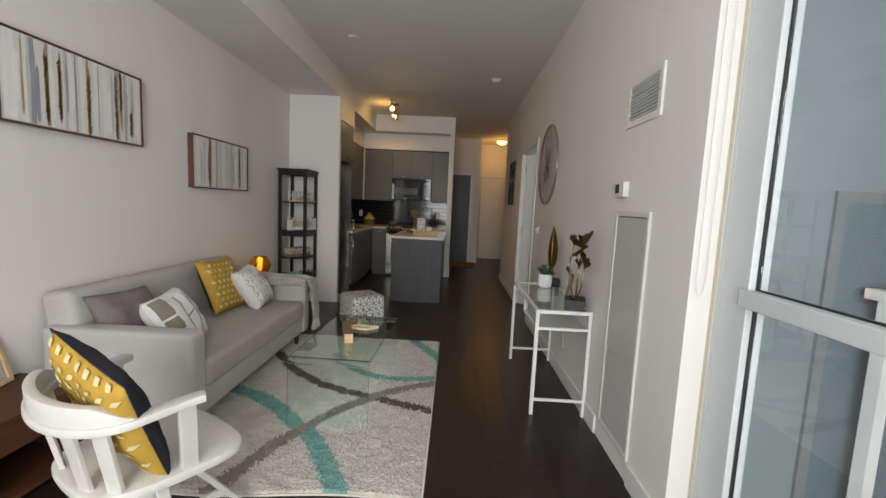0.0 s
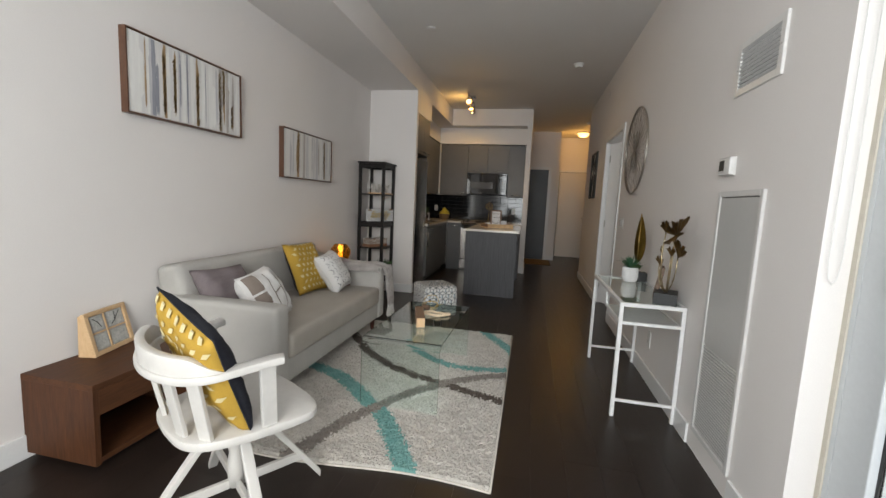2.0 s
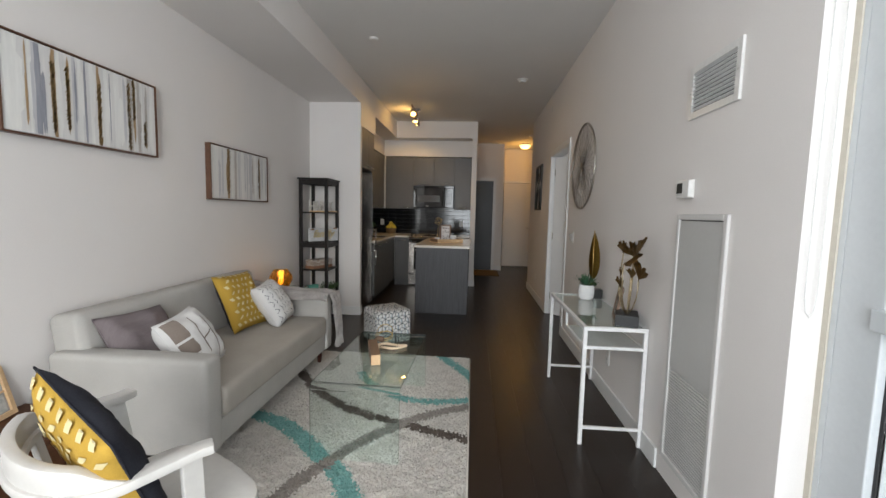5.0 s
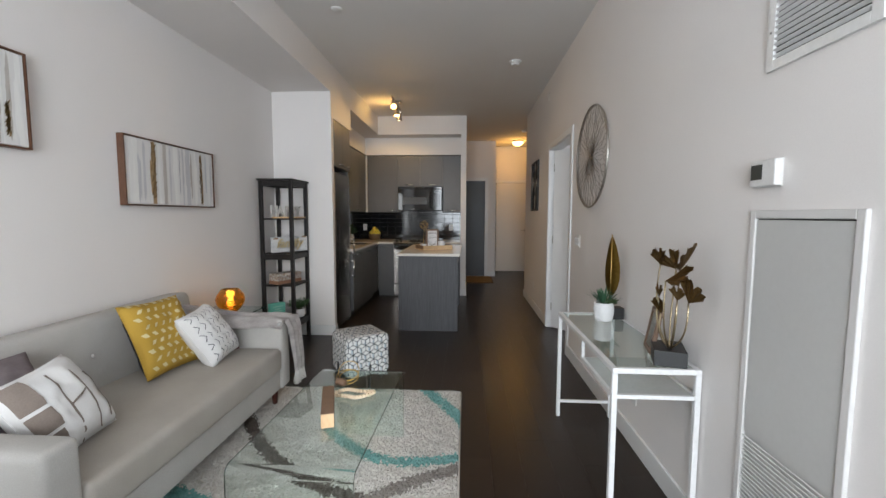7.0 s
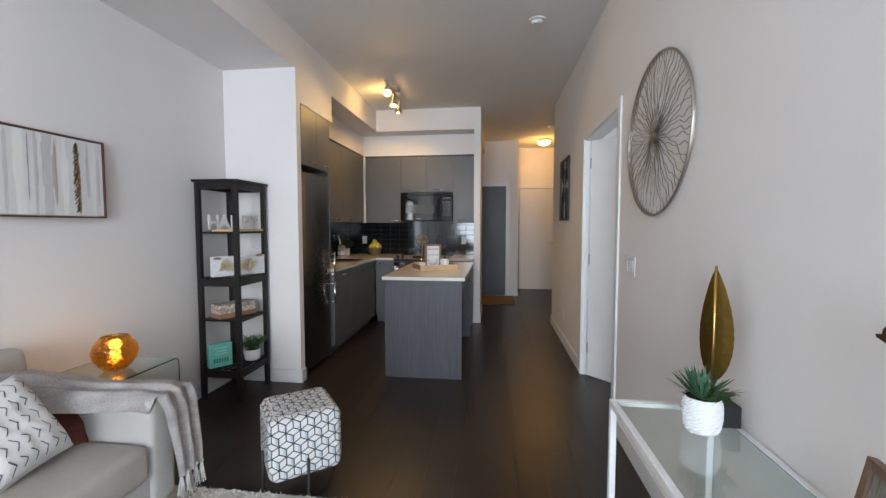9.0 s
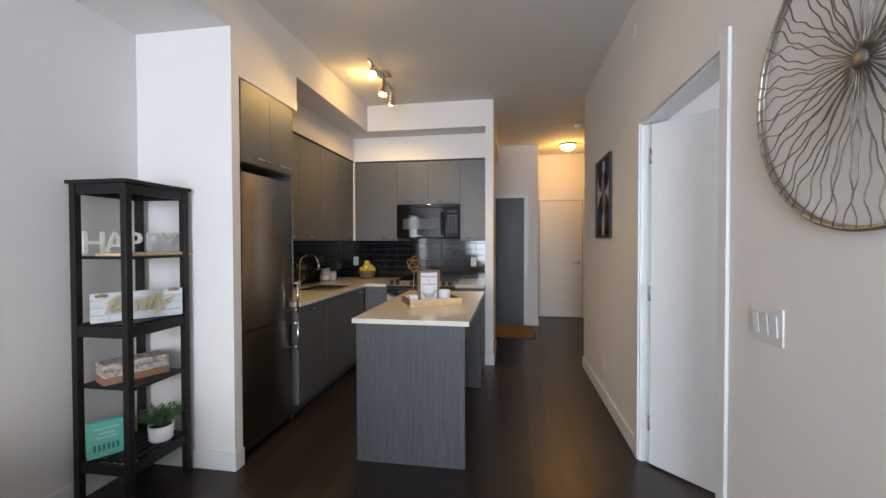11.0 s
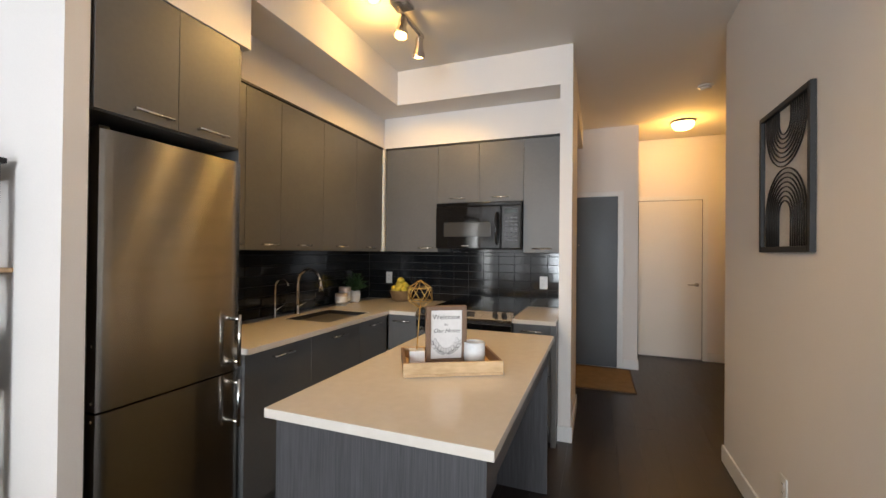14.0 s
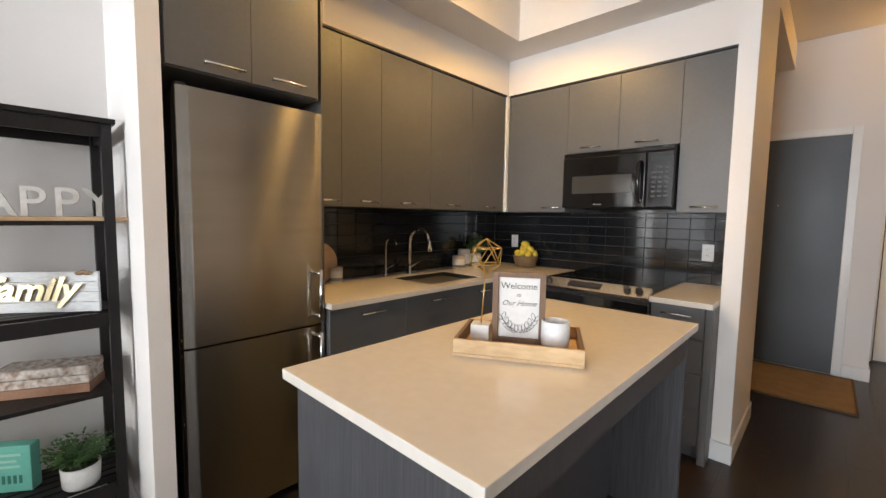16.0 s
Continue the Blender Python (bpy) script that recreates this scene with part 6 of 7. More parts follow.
# each leaf: where its stalk ends, the way it opens, the way it faces, its size
leaves = (((0.885, 3.545, 1.125), (-0.05, 0.15, 1.0), (-0.98, -0.10, 0.1), 0.066), ((0.915, 3.465, 1.115), (-0.20, 0.45, 0.85), (-0.95, -0.20, 0.1), 0.074),
          ((0.895, 3.395, 1.115), (0.10, -0.60, 0.80), (-0.64, 0.48, 0.44), 0.110), ((0.825, 3.365, 1.080), (0.55, -0.75, 0.30), (-0.50, -0.10, 0.85), 0.092),
          ((0.845, 3.435, 0.925), (-0.10, 0.05, 1.0), (-1.0, -0.10, 0.0), 0.062), ((0.865, 3.345, 1.000), (0.05, -0.05, 1.0), (-0.95, -0.25, 0.0), 0.050),
          ((0.885, 3.300, 1.000), (0.08, -0.35, 0.9), (-0.97, -0.20, 0.05), 0.084), ((0.850, 3.470, 0.990), (0.1, 0.0, 1.0), (-1.0, 0.1, 0.1), 0.050))
bm = bmesh.new()
for k, (tip, d, u, sz) in enumerate(leaves):
    t = Vector(tip)
    P0 = Vector((0.880 + 0.004 * (k % 3), 3.432 - 0.004 * (k % 4), 0.779))
    out = Vector((t.x + 0.10 * (t.x - 0.89) - 0.015, P0.y + 1.35 * (t.y - P0.y), 0.80 + 0.22 * (t.z - 0.80)))
    pts = [P0 * (1 - q / 14) ** 2 + out * 2 * (q / 14) * (1 - q / 14) + t * (q / 14) ** 2 for q in range(15)]
    tube(pts, 0.0036, 8, bm)
part("stem", bm, mat("pale_brass", (0.42, 0.34, 0.22), (0.33, 0.26, 0.16), 0.34, 1.0, fine=80, bump=0.1), gk, "curved pale brass wire stems")
for k, (tip, d, u, sz) in enumerate(leaves):
    bm = bmesh.new()
    d = Vector(d).normalized()
    u = Vector(u)
    fan_leaf(bm, tip, d, u - d * u.dot(d), sz, seed=k)
    bmesh.ops.solidify(bm, geom=bm.faces[:], thickness=0.0015)
    part("leaf", bm, DULLGOLD, gk, "ruffled gold ginkgo leaf")

fl = thing("leaf_ornament", (0.93, 4.205, 0.711), 0, "tall gold feather leaf on a small black block", "ornament")
part("block", box(-0.045, 0.045, -0.035, 0.035, 0, 0.07, 0.002), BLACKM, fl, "matt black block base", world=False)
part("rod", tube([(-0.03, 0, 0.07), (-0.03, 0, 0.52)], 0.004, 8), GOLD, fl, world=False)
bm = bmesh.new()
n = 26
rows = []
for k in range(n + 1):
    s = k / n
    w = 0.056 * math.sin(math.pi * min(1, s ** 0.85)) ** 0.75 * (1.0 - 0.03 * (k % 2))
    z = 0.14 + 0.375 * s
    rows.append([bm.verts.new((-0.03 + x * 0.35, y, z - 0.02 * abs(y) / 0.056)) for y, x in ((-w, w * 0.7), (-w * 0.5, w * 0.25), (0, 0), (w * 0.5, w * 0.25), (w, w * 0.7))])
for a, b in zip(rows, rows[1:]):
    for q in range(4):
        bm.faces.new((a[q], a[q + 1], b[q + 1], b[q]))
bmesh.ops.solidify(bm, geom=bm.faces[:], thickness=0.0015)
bm.transform(pose(-0.03, 0, 0, 0, 0, 32) @ Matrix.Translation((0.03, 0, 0)))
part("leaf", bm, mat("bright_gold_leaf", (0.27, 0.17, 0.035), (0.17, 0.105, 0.022), 0.42, 0.9, fine=60, bump=0.2), fl, "ribbed gold feather leaf", world=False)

sp = thing("potted_plant", (0.845, 4.15, 0.711), 0, "spiky green succulent in a white zigzag ribbed pot", "plant")
bm = bmesh.new()
n, mrow = 48, 22
prof = [(0.042, 0), (0.050, 0.012), (0.056, 0.045), (0.056, 0.085), (0.050, 0.112)]
rings = []
for j in range(mrow + 1):
    z = 0.112 * j / mrow
    r = np.interp(z, [p[1] for p in prof], [p[0] for p in prof])
    ring = []
    for i in range(n):
        a = 2 * math.pi * i / n
        zz = abs(((i / n * 10) % 1) - 0.5) * 2
        ring.append(bm.verts.new(((r + (0.0028 if ((j / mrow * 9 + zz * 1.6) % 1) < 0.5 else 0)) * math.cos(a), (r + (0.0028 if ((j / mrow * 9 + zz * 1.6) % 1) < 0.5 else 0)) * math.sin(a), z)))
    rings.append(ring)
for a, b in zip(rings, rings[1:]):
    for i in range(n):
        bm.faces.new((a[i], a[(i + 1) % n], b[(i + 1) % n], b[i]))
bm.faces.new(rings[0])
part("pot", bm, CERAMIC, sp, "white pot with zigzag ribs", world=False)
part("soil", lathe([(0.049, 0.104), (0.0, 0.107)], 16), SOIL, sp, world=False)
bm = bmesh.new()
r = random.Random(3)
for k in range(70):
    a, e = r.uniform(0, 6.283), r.uniform(0.2, 1)
    leaf_blade(bm, (0.02 * math.cos(a), 0.02 * math.sin(a), 0.105), (math.cos(a) * e, math.sin(a) * e, 1.1 - 0.6 * e), r.uniform(0.07, 0.115), 0.010, 0.15, 5)
part("spiky_leaves", bm, LEAFD, sp, world=False)
bushy(sp, (0.03, -0.02, 0.10), 0.07, 0.05, 22, 0.02, 0.011, LEAF, 9, "trailing_leaves")

pf = thing("photo_frame", (0.872, 3.60, 0.711), 76, "small brown wooden photo frame on the console table", "picture frame")
t = bmesh.new()
fw, fh = 0.155, 0.20
for x0, x1, z0, z1 in ((-fw / 2, -fw / 2 + 0.02, 0, fh), (fw / 2 - 0.02, fw / 2, 0, fh), (-fw / 2 + 0.02, fw / 2 - 0.02, 0, 0.02), (-fw / 2 + 0.02, fw / 2 - 0.02, fh - 0.02, fh)):
    box(x0, x1, -0.009, 0.009, z0, z1, 0.0015, bm=t)
TI = pose(0, 0, 0.002, -10, 0, 180)
part("frame", moved(t, TI), BROWNWOOD, pf, world=False)
part("photo", moved(box(-fw / 2 + 0.019, fw / 2 - 0.019, -0.003, 0.003, 0.019, fh - 0.019), TI), mat("frame_photo", (0.34, 0.33, 0.28), (0.12, 0.13, 0.11), 0.2, coarse=20, fine=60, grain=(5, 1, 1), bump=0), pf, "faded picture behind glass", world=False)
part("easel", moved(box(-0.02, 0.02, 0.010, 0.014, 0.02, 0.17), TI), BROWNWOOD, pf, world=False)

# ---- things on the right wall ----
vt = thing("wall_vent", (XR, 2.935, 1.812), 0, "white return air grille with dark horizontal louvres", "vent")
vy0, vy1, vz0, vz1 = 2.715, 3.095, 1.808, 2.050
bm = box(XR - 0.012, XR, vy0, vy0 + 0.032, vz0, vz1, 0.002)
box(XR - 0.012, XR, vy1 - 0.032, vy1, vz0, vz1, 0.002, bm=bm)
box(XR - 0.012, XR, vy0 + 0.032, vy1 - 0.032, vz0, vz0 + 0.032, 0.002, bm=bm)
box(XR - 0.012, XR, vy0 + 0.032, vy1 - 0.032, vz1 - 0.032, vz1, 0.002, bm=bm)
part("frame", bm, PLASTIC, vt)
part("backing", box(XR - 0.003, XR - 0.0015, vy0 + 0.032, vy1 - 0.032, vz0 + 0.032, vz1 - 0.032), BLACKM, vt)
for k in range(10):
    z = vz0 + 0.042 + k * 0.0176
    t = box(-0.0065, 0.0065, vy0 + 0.032, vy1 - 0.032, -0.0012, 0.0012)
    t.transform(Matrix.Translation((XR - 0.0085, 0, z)) @ pose(0, 0, 0, 0, 30))
    part("slat", t, WHITEMET, vt)
for y in (vy0 + 0.016, vy1 - 0.016):
    part("screw", lathe([(0.004, 0), (0.003, 0.002), (0, 0.002)], 10, Matrix.Translation((XR - 0.012, y, (vz0 + vz1) / 2)) @ pose(0, 0, 0, 0, -90)), SILVER, vt)

tm = thing("thermostat", (XR, 3.05, 1.48), 0, "white wall thermostat with a small grey display", "thermostat")
part("plate", box(XR - 0.008, XR, 3.00, 3.125, 1.437, 1.527, 0.003), PLASTIC, tm)
part("body", box(XR - 0.034, XR - 0.008, 2.99, 3.105, 1.440, 1.524, 0.006, 3), PLASTIC, tm)
part("display", box(XR - 0.0355, XR - 0.0342, 3.045, 3.095, 1.462, 1.510), mat("lcd_grey", (0.05, 0.055, 0.05), rough=0.3, bump=0), tm, "dark grey display")

ap = thing("access_panel", (XR, 2.94, 0.11), 0, "pale grey access panel with a louvred lower door", "access panel")
py0, py1, pz0, pz1 = 2.712, 3.118, 0.113, 1.363
bm = box(XR - 0.014, XR, py0, py0 + 0.026, pz0, pz1, 0.003)
box(XR - 0.014, XR, py1 - 0.026, py1, pz0, pz1, 0.003, bm=bm)
box(XR - 0.014, XR, py0 + 0.026, py1 - 0.026, pz0, pz0 + 0.026, 0.003, bm=bm)
box(XR - 0.014, XR, py0 + 0.026, py1 - 0.026, pz1 - 0.026, pz1, 0.003, bm=bm)
part("frame", bm, mat("panel_frame_paint", (0.60, 0.585, 0.57), (0.57, 0.555, 0.54), 0.6, fine=90, coarse=2, bump=0.04), ap)
part("upper_door", box(XR - 0.009, XR - 0.002, py0 + 0.029, py1 - 0.029, 0.597, pz1 - 0.031, 0.001), GREYPANEL, ap, "smooth pale grey door")
# black sheet added so the narrow seam round the upper door looks shaded
part("backing", box(XR - 0.003, XR - 0.0015, py0 + 0.027, py1 - 0.027, 0.5965, pz1 - 0.027), BLACKM, ap)
part("backing", box(XR - 0.003, XR - 0.0015, py0 + 0.027, py1 - 0.027, pz0 + 0.027, 0.5955), GREYPANEL, ap)
for k in range(30):
    z = pz0 + 0.036 + k * 0.0147
    t = box(-0.0065, 0.0065, py0 + 0.028, py1 - 0.028, -0.0015, 0.0015)
    t.transform(Matrix.Translation((XR - 0.008, 0, z + 0.004)) @ pose(0, 0, 0, 0, 60))
    part("slat", t, PLASTIC, ap)


def outlet(name, at, axis, w=0.07, h=0.115, gangs=1, label="white duplex wall outlet", kind="outlet"):
    """A cover plate on a wall: axis x faces -x, axis y faces -y."""
    o = thing(name, at, -90 if axis == "x" else 0, label, kind)
    part("plate", box(-w / 2, w / 2, -0.006, 0, -h / 2, h / 2, 0.002), PLASTIC, o, world=False)
    for g in range(gangs):
        cx = (g - (gangs - 1) / 2) * 0.046
        if kind == "outlet":
            for z in (-0.02, 0.02):
                f = part("socket", box(cx - 0.016, cx + 0.016, -0.0085, -0.006, z - 0.014, z + 0.014, 0.002), PLASTIC, o, world=False)
                t = box(cx - 0.007, cx - 0.005, -0.0088, -0.0084, z - 0.002, z + 0.007)
                box(cx + 0.005, cx + 0.007, -0.0088, -0.0084, z - 0.002, z + 0.007, bm=t)
                part("slot", t, BLACKM, f, world=False)
        else:
            part("rocker", moved(box(cx - 0.016, cx + 0.016, -0.004, 0, -0.033, 0.033, 0.001), Matrix.Translation((0, -0.0065, 0)) @ pose(0, 0, 0, 4)), CERAMIC, o, world=False)
    return o


outlet("wall_outlet", (XR, 7.59, 0.325), "x", label="white wall outlet above the hall baseboard")
outlet("wall_outlet", (XR, 4.01, 0.312), "x", label="white wall outlet behind the console table")
outlet("light_switch", (XR, 5.31, 1.122), "x", 0.165, 0.115, 3, "white triple rocker light switch", "switch")
outlet("wall_outlet", (-0.273, 9.034, 1.13), "y", label="white duplex outlet on the black tiles")
outlet("wall_outlet", (-1.845, 9.034, 1.13), "y", label="white outlet in the corner of the tiles")
part("sprinkler_cover", lathe([(0.045, 0), (0.045, 0.003), (0.03, 0.007), (0, 0.007)], 24, Matrix.Translation((XR, 6.753, 2.772)) @ pose(0, 0, 0, 0, -90)), PLASTIC, None, "round white sprinkler cover on the wall", category="sprinkler")
part("sprinkler_cover", lathe([(0.045, 0), (0.045, 0.004), (0.035, 0.010), (0, 0.010)], 24, Matrix.Translation((-1.027, 4.958, CZ)) @ pose(0, 0, 0, 180)), PLASTIC, None, "round white sprinkler cover on the ceiling", category="sprinkler")
for x, y in ((0.51, 6.137), (1.108, 9.645)):
    sd = thing("smoke_detector", (x, y, CZ), 0, "round white smoke detector on the ceiling", "smoke detector")
    part("base", lathe([(0.065, 0), (0.065, -0.012), (0.058, -0.014), (0, -0.014)], 28), PLASTIC, sd, world=False, smooth=35)
    part("cap", lathe([(0.045, -0.0145), (0.045, -0.03), (0.036, -0.038), (0, -0.040)], 28), PLASTIC, sd, world=False, smooth=35)

# wire wheel on the wall
wh = thing("wall_sculpture", (XR - 0.022, 4.94, 1.80), 0, "round silver wire wheel sculpture with wavy spokes", "wall art")
R = 0.388
part("rim", tube([(0, R * math.cos(k / 64 * 6.28318), R * math.sin(k / 64 * 6.28318)) for k in range(64)], 0.0065, 8, closed=True), SILVER, wh, "round silver hoop", world=False)
part("rim", tube([(0.010, (R - 0.006) * math.cos(k / 64 * 6.28318), (R - 0.006) * math.sin(k / 64 * 6.28318)) for k in range(64)], 0.0035, 6, closed=True), SILVER, wh, "round silver hoop", world=False)
rr_ = random.Random(4)
SPOKE = mat("spoke_silver", (0.30, 0.27, 0.24), (0.20, 0.18, 0.16), 0.4, 0.9, fine=60, bump=0.1)
for k in range(64):
    a = k / 64 * 2 * math.pi
    ph = rr_.uniform(0, 6.28)
    pts = []
    for q in range(19):
        s = q / 18
        r = 0.02 + (R - 0.02) * s
        w = 0.055 * math.sin(s * 9 + ph) * s * (1 - 0.4 * s) * 0.35 + 0.008 * math.sin(s * 25 + ph) * s
        pts.append((-0.006 + (0.010 if k % 2 else 0) * (1 - s), r * math.cos(a + w / max(r, 0.05)), r * math.sin(a + w / max(r, 0.05))))
    part("spoke", tube(pts, 0.0017, 4), SPOKE, wh, world=False)
part("hub", lathe([(0.024, 0), (0.022, 0.008), (0.01, 0.012), (0, 0.012)], 20, pose(0, 0, 0, 0, -90)), SPOKE, wh, world=False)

# black arch relief
ar = thing("wall_relief", (XR - 0.001, 7.575, 1.762), -90, "black framed relief with interlocking arch lines", "wall art")
hw, hh = 0.272, 0.346
t = box(-hw, -hw + 0.026, -0.022, 0, -hh, hh, 0.002)
box(hw - 0.026, hw, -0.022, 0, -hh, hh, 0.002, bm=t)
box(-hw + 0.026, hw - 0.026, -0.022, 0, hh - 0.026, hh, 0.002, bm=t)
box(-hw + 0.026, hw - 0.026, -0.022, 0, -hh, -hh + 0.026, 0.002, bm=t)
part("frame", t, BLACKM, ar, "matt black wooden frame", world=False)
part("backing", box(-hw + 0.026, hw - 0.026, -0.004, 0, -hh + 0.026, hh - 0.026), mat("relief_backing", (0.60, 0.57, 0.54), rough=0.8), ar, "pale backing", world=False)
for k in range(8):
    r = 0.064 + 0.0212 * k
    for s in (1, -1):
        cy = 0.045 + s * 0.218
        edge = s * (hh - 0.026)
        arc = [(r * math.cos(a), 0, cy - s * r * math.sin(a)) for a in np.linspace(0, math.pi, 21)]
        pts = [(float(a), float(b), float(c)) for a, b, c in ([(r, 0, edge)] + arc + [(-r, 0, edge)])]
        t = tube(pts, 0.0034, 6)
        t.transform(Matrix.Translation((0, -0.009, 0)) @ Matrix.Diagonal((1, 1.1, 1, 1)))
        part("arch", t, BLACKM, ar, world=False)

# ---- ceiling lamps ----
tl = thing("track_light", (-1.0, 7.56, CZ), 0, "brushed steel three-head track light on the ceiling", "ceiling light")
part("canopy", box(-1.045, -0.925, 7.50, 7.62, CZ - 0.022, CZ - 0.0005, 0.003), STEEL, tl)
part("bar", box(-1.012, -0.988, 7.19, 7.92, CZ - 0.048, CZ - 0.0225, 0.003), STEEL, tl)
BULB = glow("warm_bulb", (1.0, 0.50, 0.14), 14)
for y, tgt in ((7.27, (-0.55, 5.9, 1.4)), (7.60, (-1.0, 7.15, 0.9)), (7.86, (-1.25, 8.3, 1.2))):
    P0 = Vector((-1.0, y, CZ - 0.048))
    J = P0 + Vector((0, 0, -0.045))
    d = (Vector(tgt) - J).normalized()
    h = part("head", lathe([(0.0, -0.03), (0.022, -0.028), (0.027, -0.01), (0.028, 0.045), (0.041, 0.075), (0.044, 0.105), (0.041, 0.105), (0.036, 0.075), (0.022, 0.05), (0, 0.045)], 24, Matrix.Translation(J) @ d.to_track_quat("Z", "Y").to_matrix().to_4x4()), STEEL, tl, "steel spot head", smooth=50)
    part("stem", tube([P0, J], 0.006, 8), STEEL, h)
    bp = J + d * 0.094
    part("bulb", lathe([(0.034, 0), (0.034, 0.008), (0.024, 0.018), (0, 0.022)], 20, Matrix.Translation(J + d * 0.088) @ d.to_track_quat("Z", "Y").to_matrix().to_4x4()), BULB, h, "glowing warm bulb")
    lamp("track_bulb_light", 'SPOT', look(J + d * 0.125, tgt), 15, WARM, spot=136, radius=0.03)
lamp("track_spill", 'POINT', Matrix.Translation((-1.16, 7.56, CZ - 0.16)), 3.0, WARM, radius=0.04)

dl_ = thing("ceiling_light", (1.11, 10.72, CZ), 0, "glowing frosted glass dome ceiling light in the hall", "ceiling light")
part("rim", lathe([(0.128, 0), (0.134, -0.012), (0.128, -0.024), (0.121, -0.024), (0.121, 0)], 32), STEEL, dl_, world=False, smooth=35)
part("shade", lathe([(0.121, -0.022), (0.116, -0.055), (0.088, -0.088), (0.042, -0.104), (0, -0.107)], 32), glow("dome_glass", (1.0, 0.58, 0.22), 4), dl_, "glowing frosted dome", world=False)
part("finial", lathe([(0.008, -0.106), (0.009, -0.119), (0, -0.123)], 12), STEEL, dl_, world=False)
lamp("hall_light", 'POINT', Matrix.Translation((1.11, 10.70, CZ - 0.20)), 10.5, (1.0, 0.50, 0.10), radius=0.10)
lamp("bedroom_daylight", 'AREA', look((3.2, 3.6, 1.6), (1.5, 6.4, 1.3)), 55, (0.92, 0.96, 1.0), size=1.8, size_y=1.8)

# ---- door mat ----
dm = thing("door_mat", (0.10, 10.18, 0), 0, "brown woven jute door mat inside the entry", "mat")
bm = box(-0.35, 0.545, 9.76, 10.61, 0.0005, 0.010, 0.003)
part("weave", bm, MAT_M, dm)
bm = box(-0.36, 0.555, 9.745, 9.7595, 0.0005, 0.012, 0.002)
box(-0.36, 0.555, 10.6105, 10.625, 0.0005, 0.012, 0.002, bm=bm)
box(0.5455, 0.560, 9.7595, 10.6105, 0.0005, 0.012, 0.002, bm=bm)
part("border", bm, mat("mat_border", (0.10, 0.065, 0.035), rough=0.95), dm, "darker bound border")

# ---- on the kitchen worktop ----
def faucet(name, at, h, reach, r, label, spray=True):
    f = thing(name, at, 0, label, "faucet")
    part("base", lathe([(r * 2.1, 0), (r * 2.0, 0.006), (r * 1.4, 0.012), (r * 1.3, 0.06), (r, 0.065)], 20), CHROME, f, world=False, smooth=50)
    R_ = reach / 2
    pts = [(0, 0, 0.05), (0, 0, h - R_)] + [(R_ - R_ * math.cos(a), 0, h - R_ + R_ * math.sin(a)) for a in np.linspace(0.15, math.pi * 0.93, 14)]
    last = pts[-1]
    part("spout", tube([tuple(float(c) for c in p) for p in pts], r, 12), CHROME, f, "curved chrome spout", world=False)
    if spray:
        part("spray_head", tube([(float(last[0]), 0, float(last[2])), (float(last[0]) + 0.012, 0, float(last[2]) - 0.08)], r * 1.35, 12), CHROME, f, world=False)
    part("lever", tube([(0, 0.012, 0.05), (0, 0.035, 0.06), (0.02, 0.075, 0.085)], r * 0.55, 8), CHROME, f, world=False)
    return f


faucet("faucet", (-2.0, 7.83, 0.9105), 0.345, 0.21, 0.012, "tall chrome gooseneck kitchen faucet")
faucet("filter_tap", (-2.02, 7.615, 0.9105), 0.28, 0.12, 0.006, "small chrome filter tap beside the faucet", False)


def canister(at, r, h, label):
    c = thing("canister", at, 0, label, "canister", "worktop canisters")
    part("body", lathe([(r * 0.92, 0), (r, 0.008), (r, h * 0.75), (r * 0.96, h * 0.77)], 24), CERAMIC, c, world=False, smooth=50)
    part("lid", lathe([(r * 0.99, h * 0.775), (r * 0.99, h), (r * 0.94, h * 1.02), (0, h * 1.02)], 24), mat("canister_lid", (0.52, 0.42, 0.35), (0.60, 0.50, 0.42), 0.5), c, "pale wooden lid", world=False, smooth=50)
    part("band", lathe([(r * 1.005, 0.010), (r * 1.005, 0.03)], 24), mat("grey_band", (0.25, 0.25, 0.25), rough=0.6), c, world=False)


canister((-1.98, 8.38, 0.9105), 0.056, 0.105, "short white canister with a pale wooden lid")
canister((-2.025, 8.50, 0.9105), 0.056, 0.150, "taller white canister with a pale wooden lid")
canister((-2.02, 7.20, 0.9105), 0.042, 0.095, "small white canister near the fridge")
kp = thing("potted_plant", (-2.01, 8.64, 0.9105), 0, "bright green herb in a white pot on the worktop", "plant")
part("pot", lathe([(0.042, 0), (0.052, 0.014), (0.058, 0.07), (0.053, 0.108), (0.049, 0.108), (0.048, 0.095), (0, 0.095)], 24), CERAMIC, kp, world=False)
bushy(kp, (0, 0, 0.10), 0.14, 0.19, 90, 0.036, 0.018, LEAF, 12)
cbd = thing("cutting_board", (-2.075, 7.105, 0.9105), 0, "round wooden cutting board leaning on the wall", "cutting board")
t = lathe([(0.0, 0), (0.13, 0), (0.132, 0.004), (0.132, 0.012), (0.13, 0.016), (0, 0.016)], 40)
t.transform(Matrix.Translation((-0.005, 0, 0.131)) @ pose(0, 0, 0, 0, 80))
part("board", t, OAK, cbd, world=False, smooth=40)

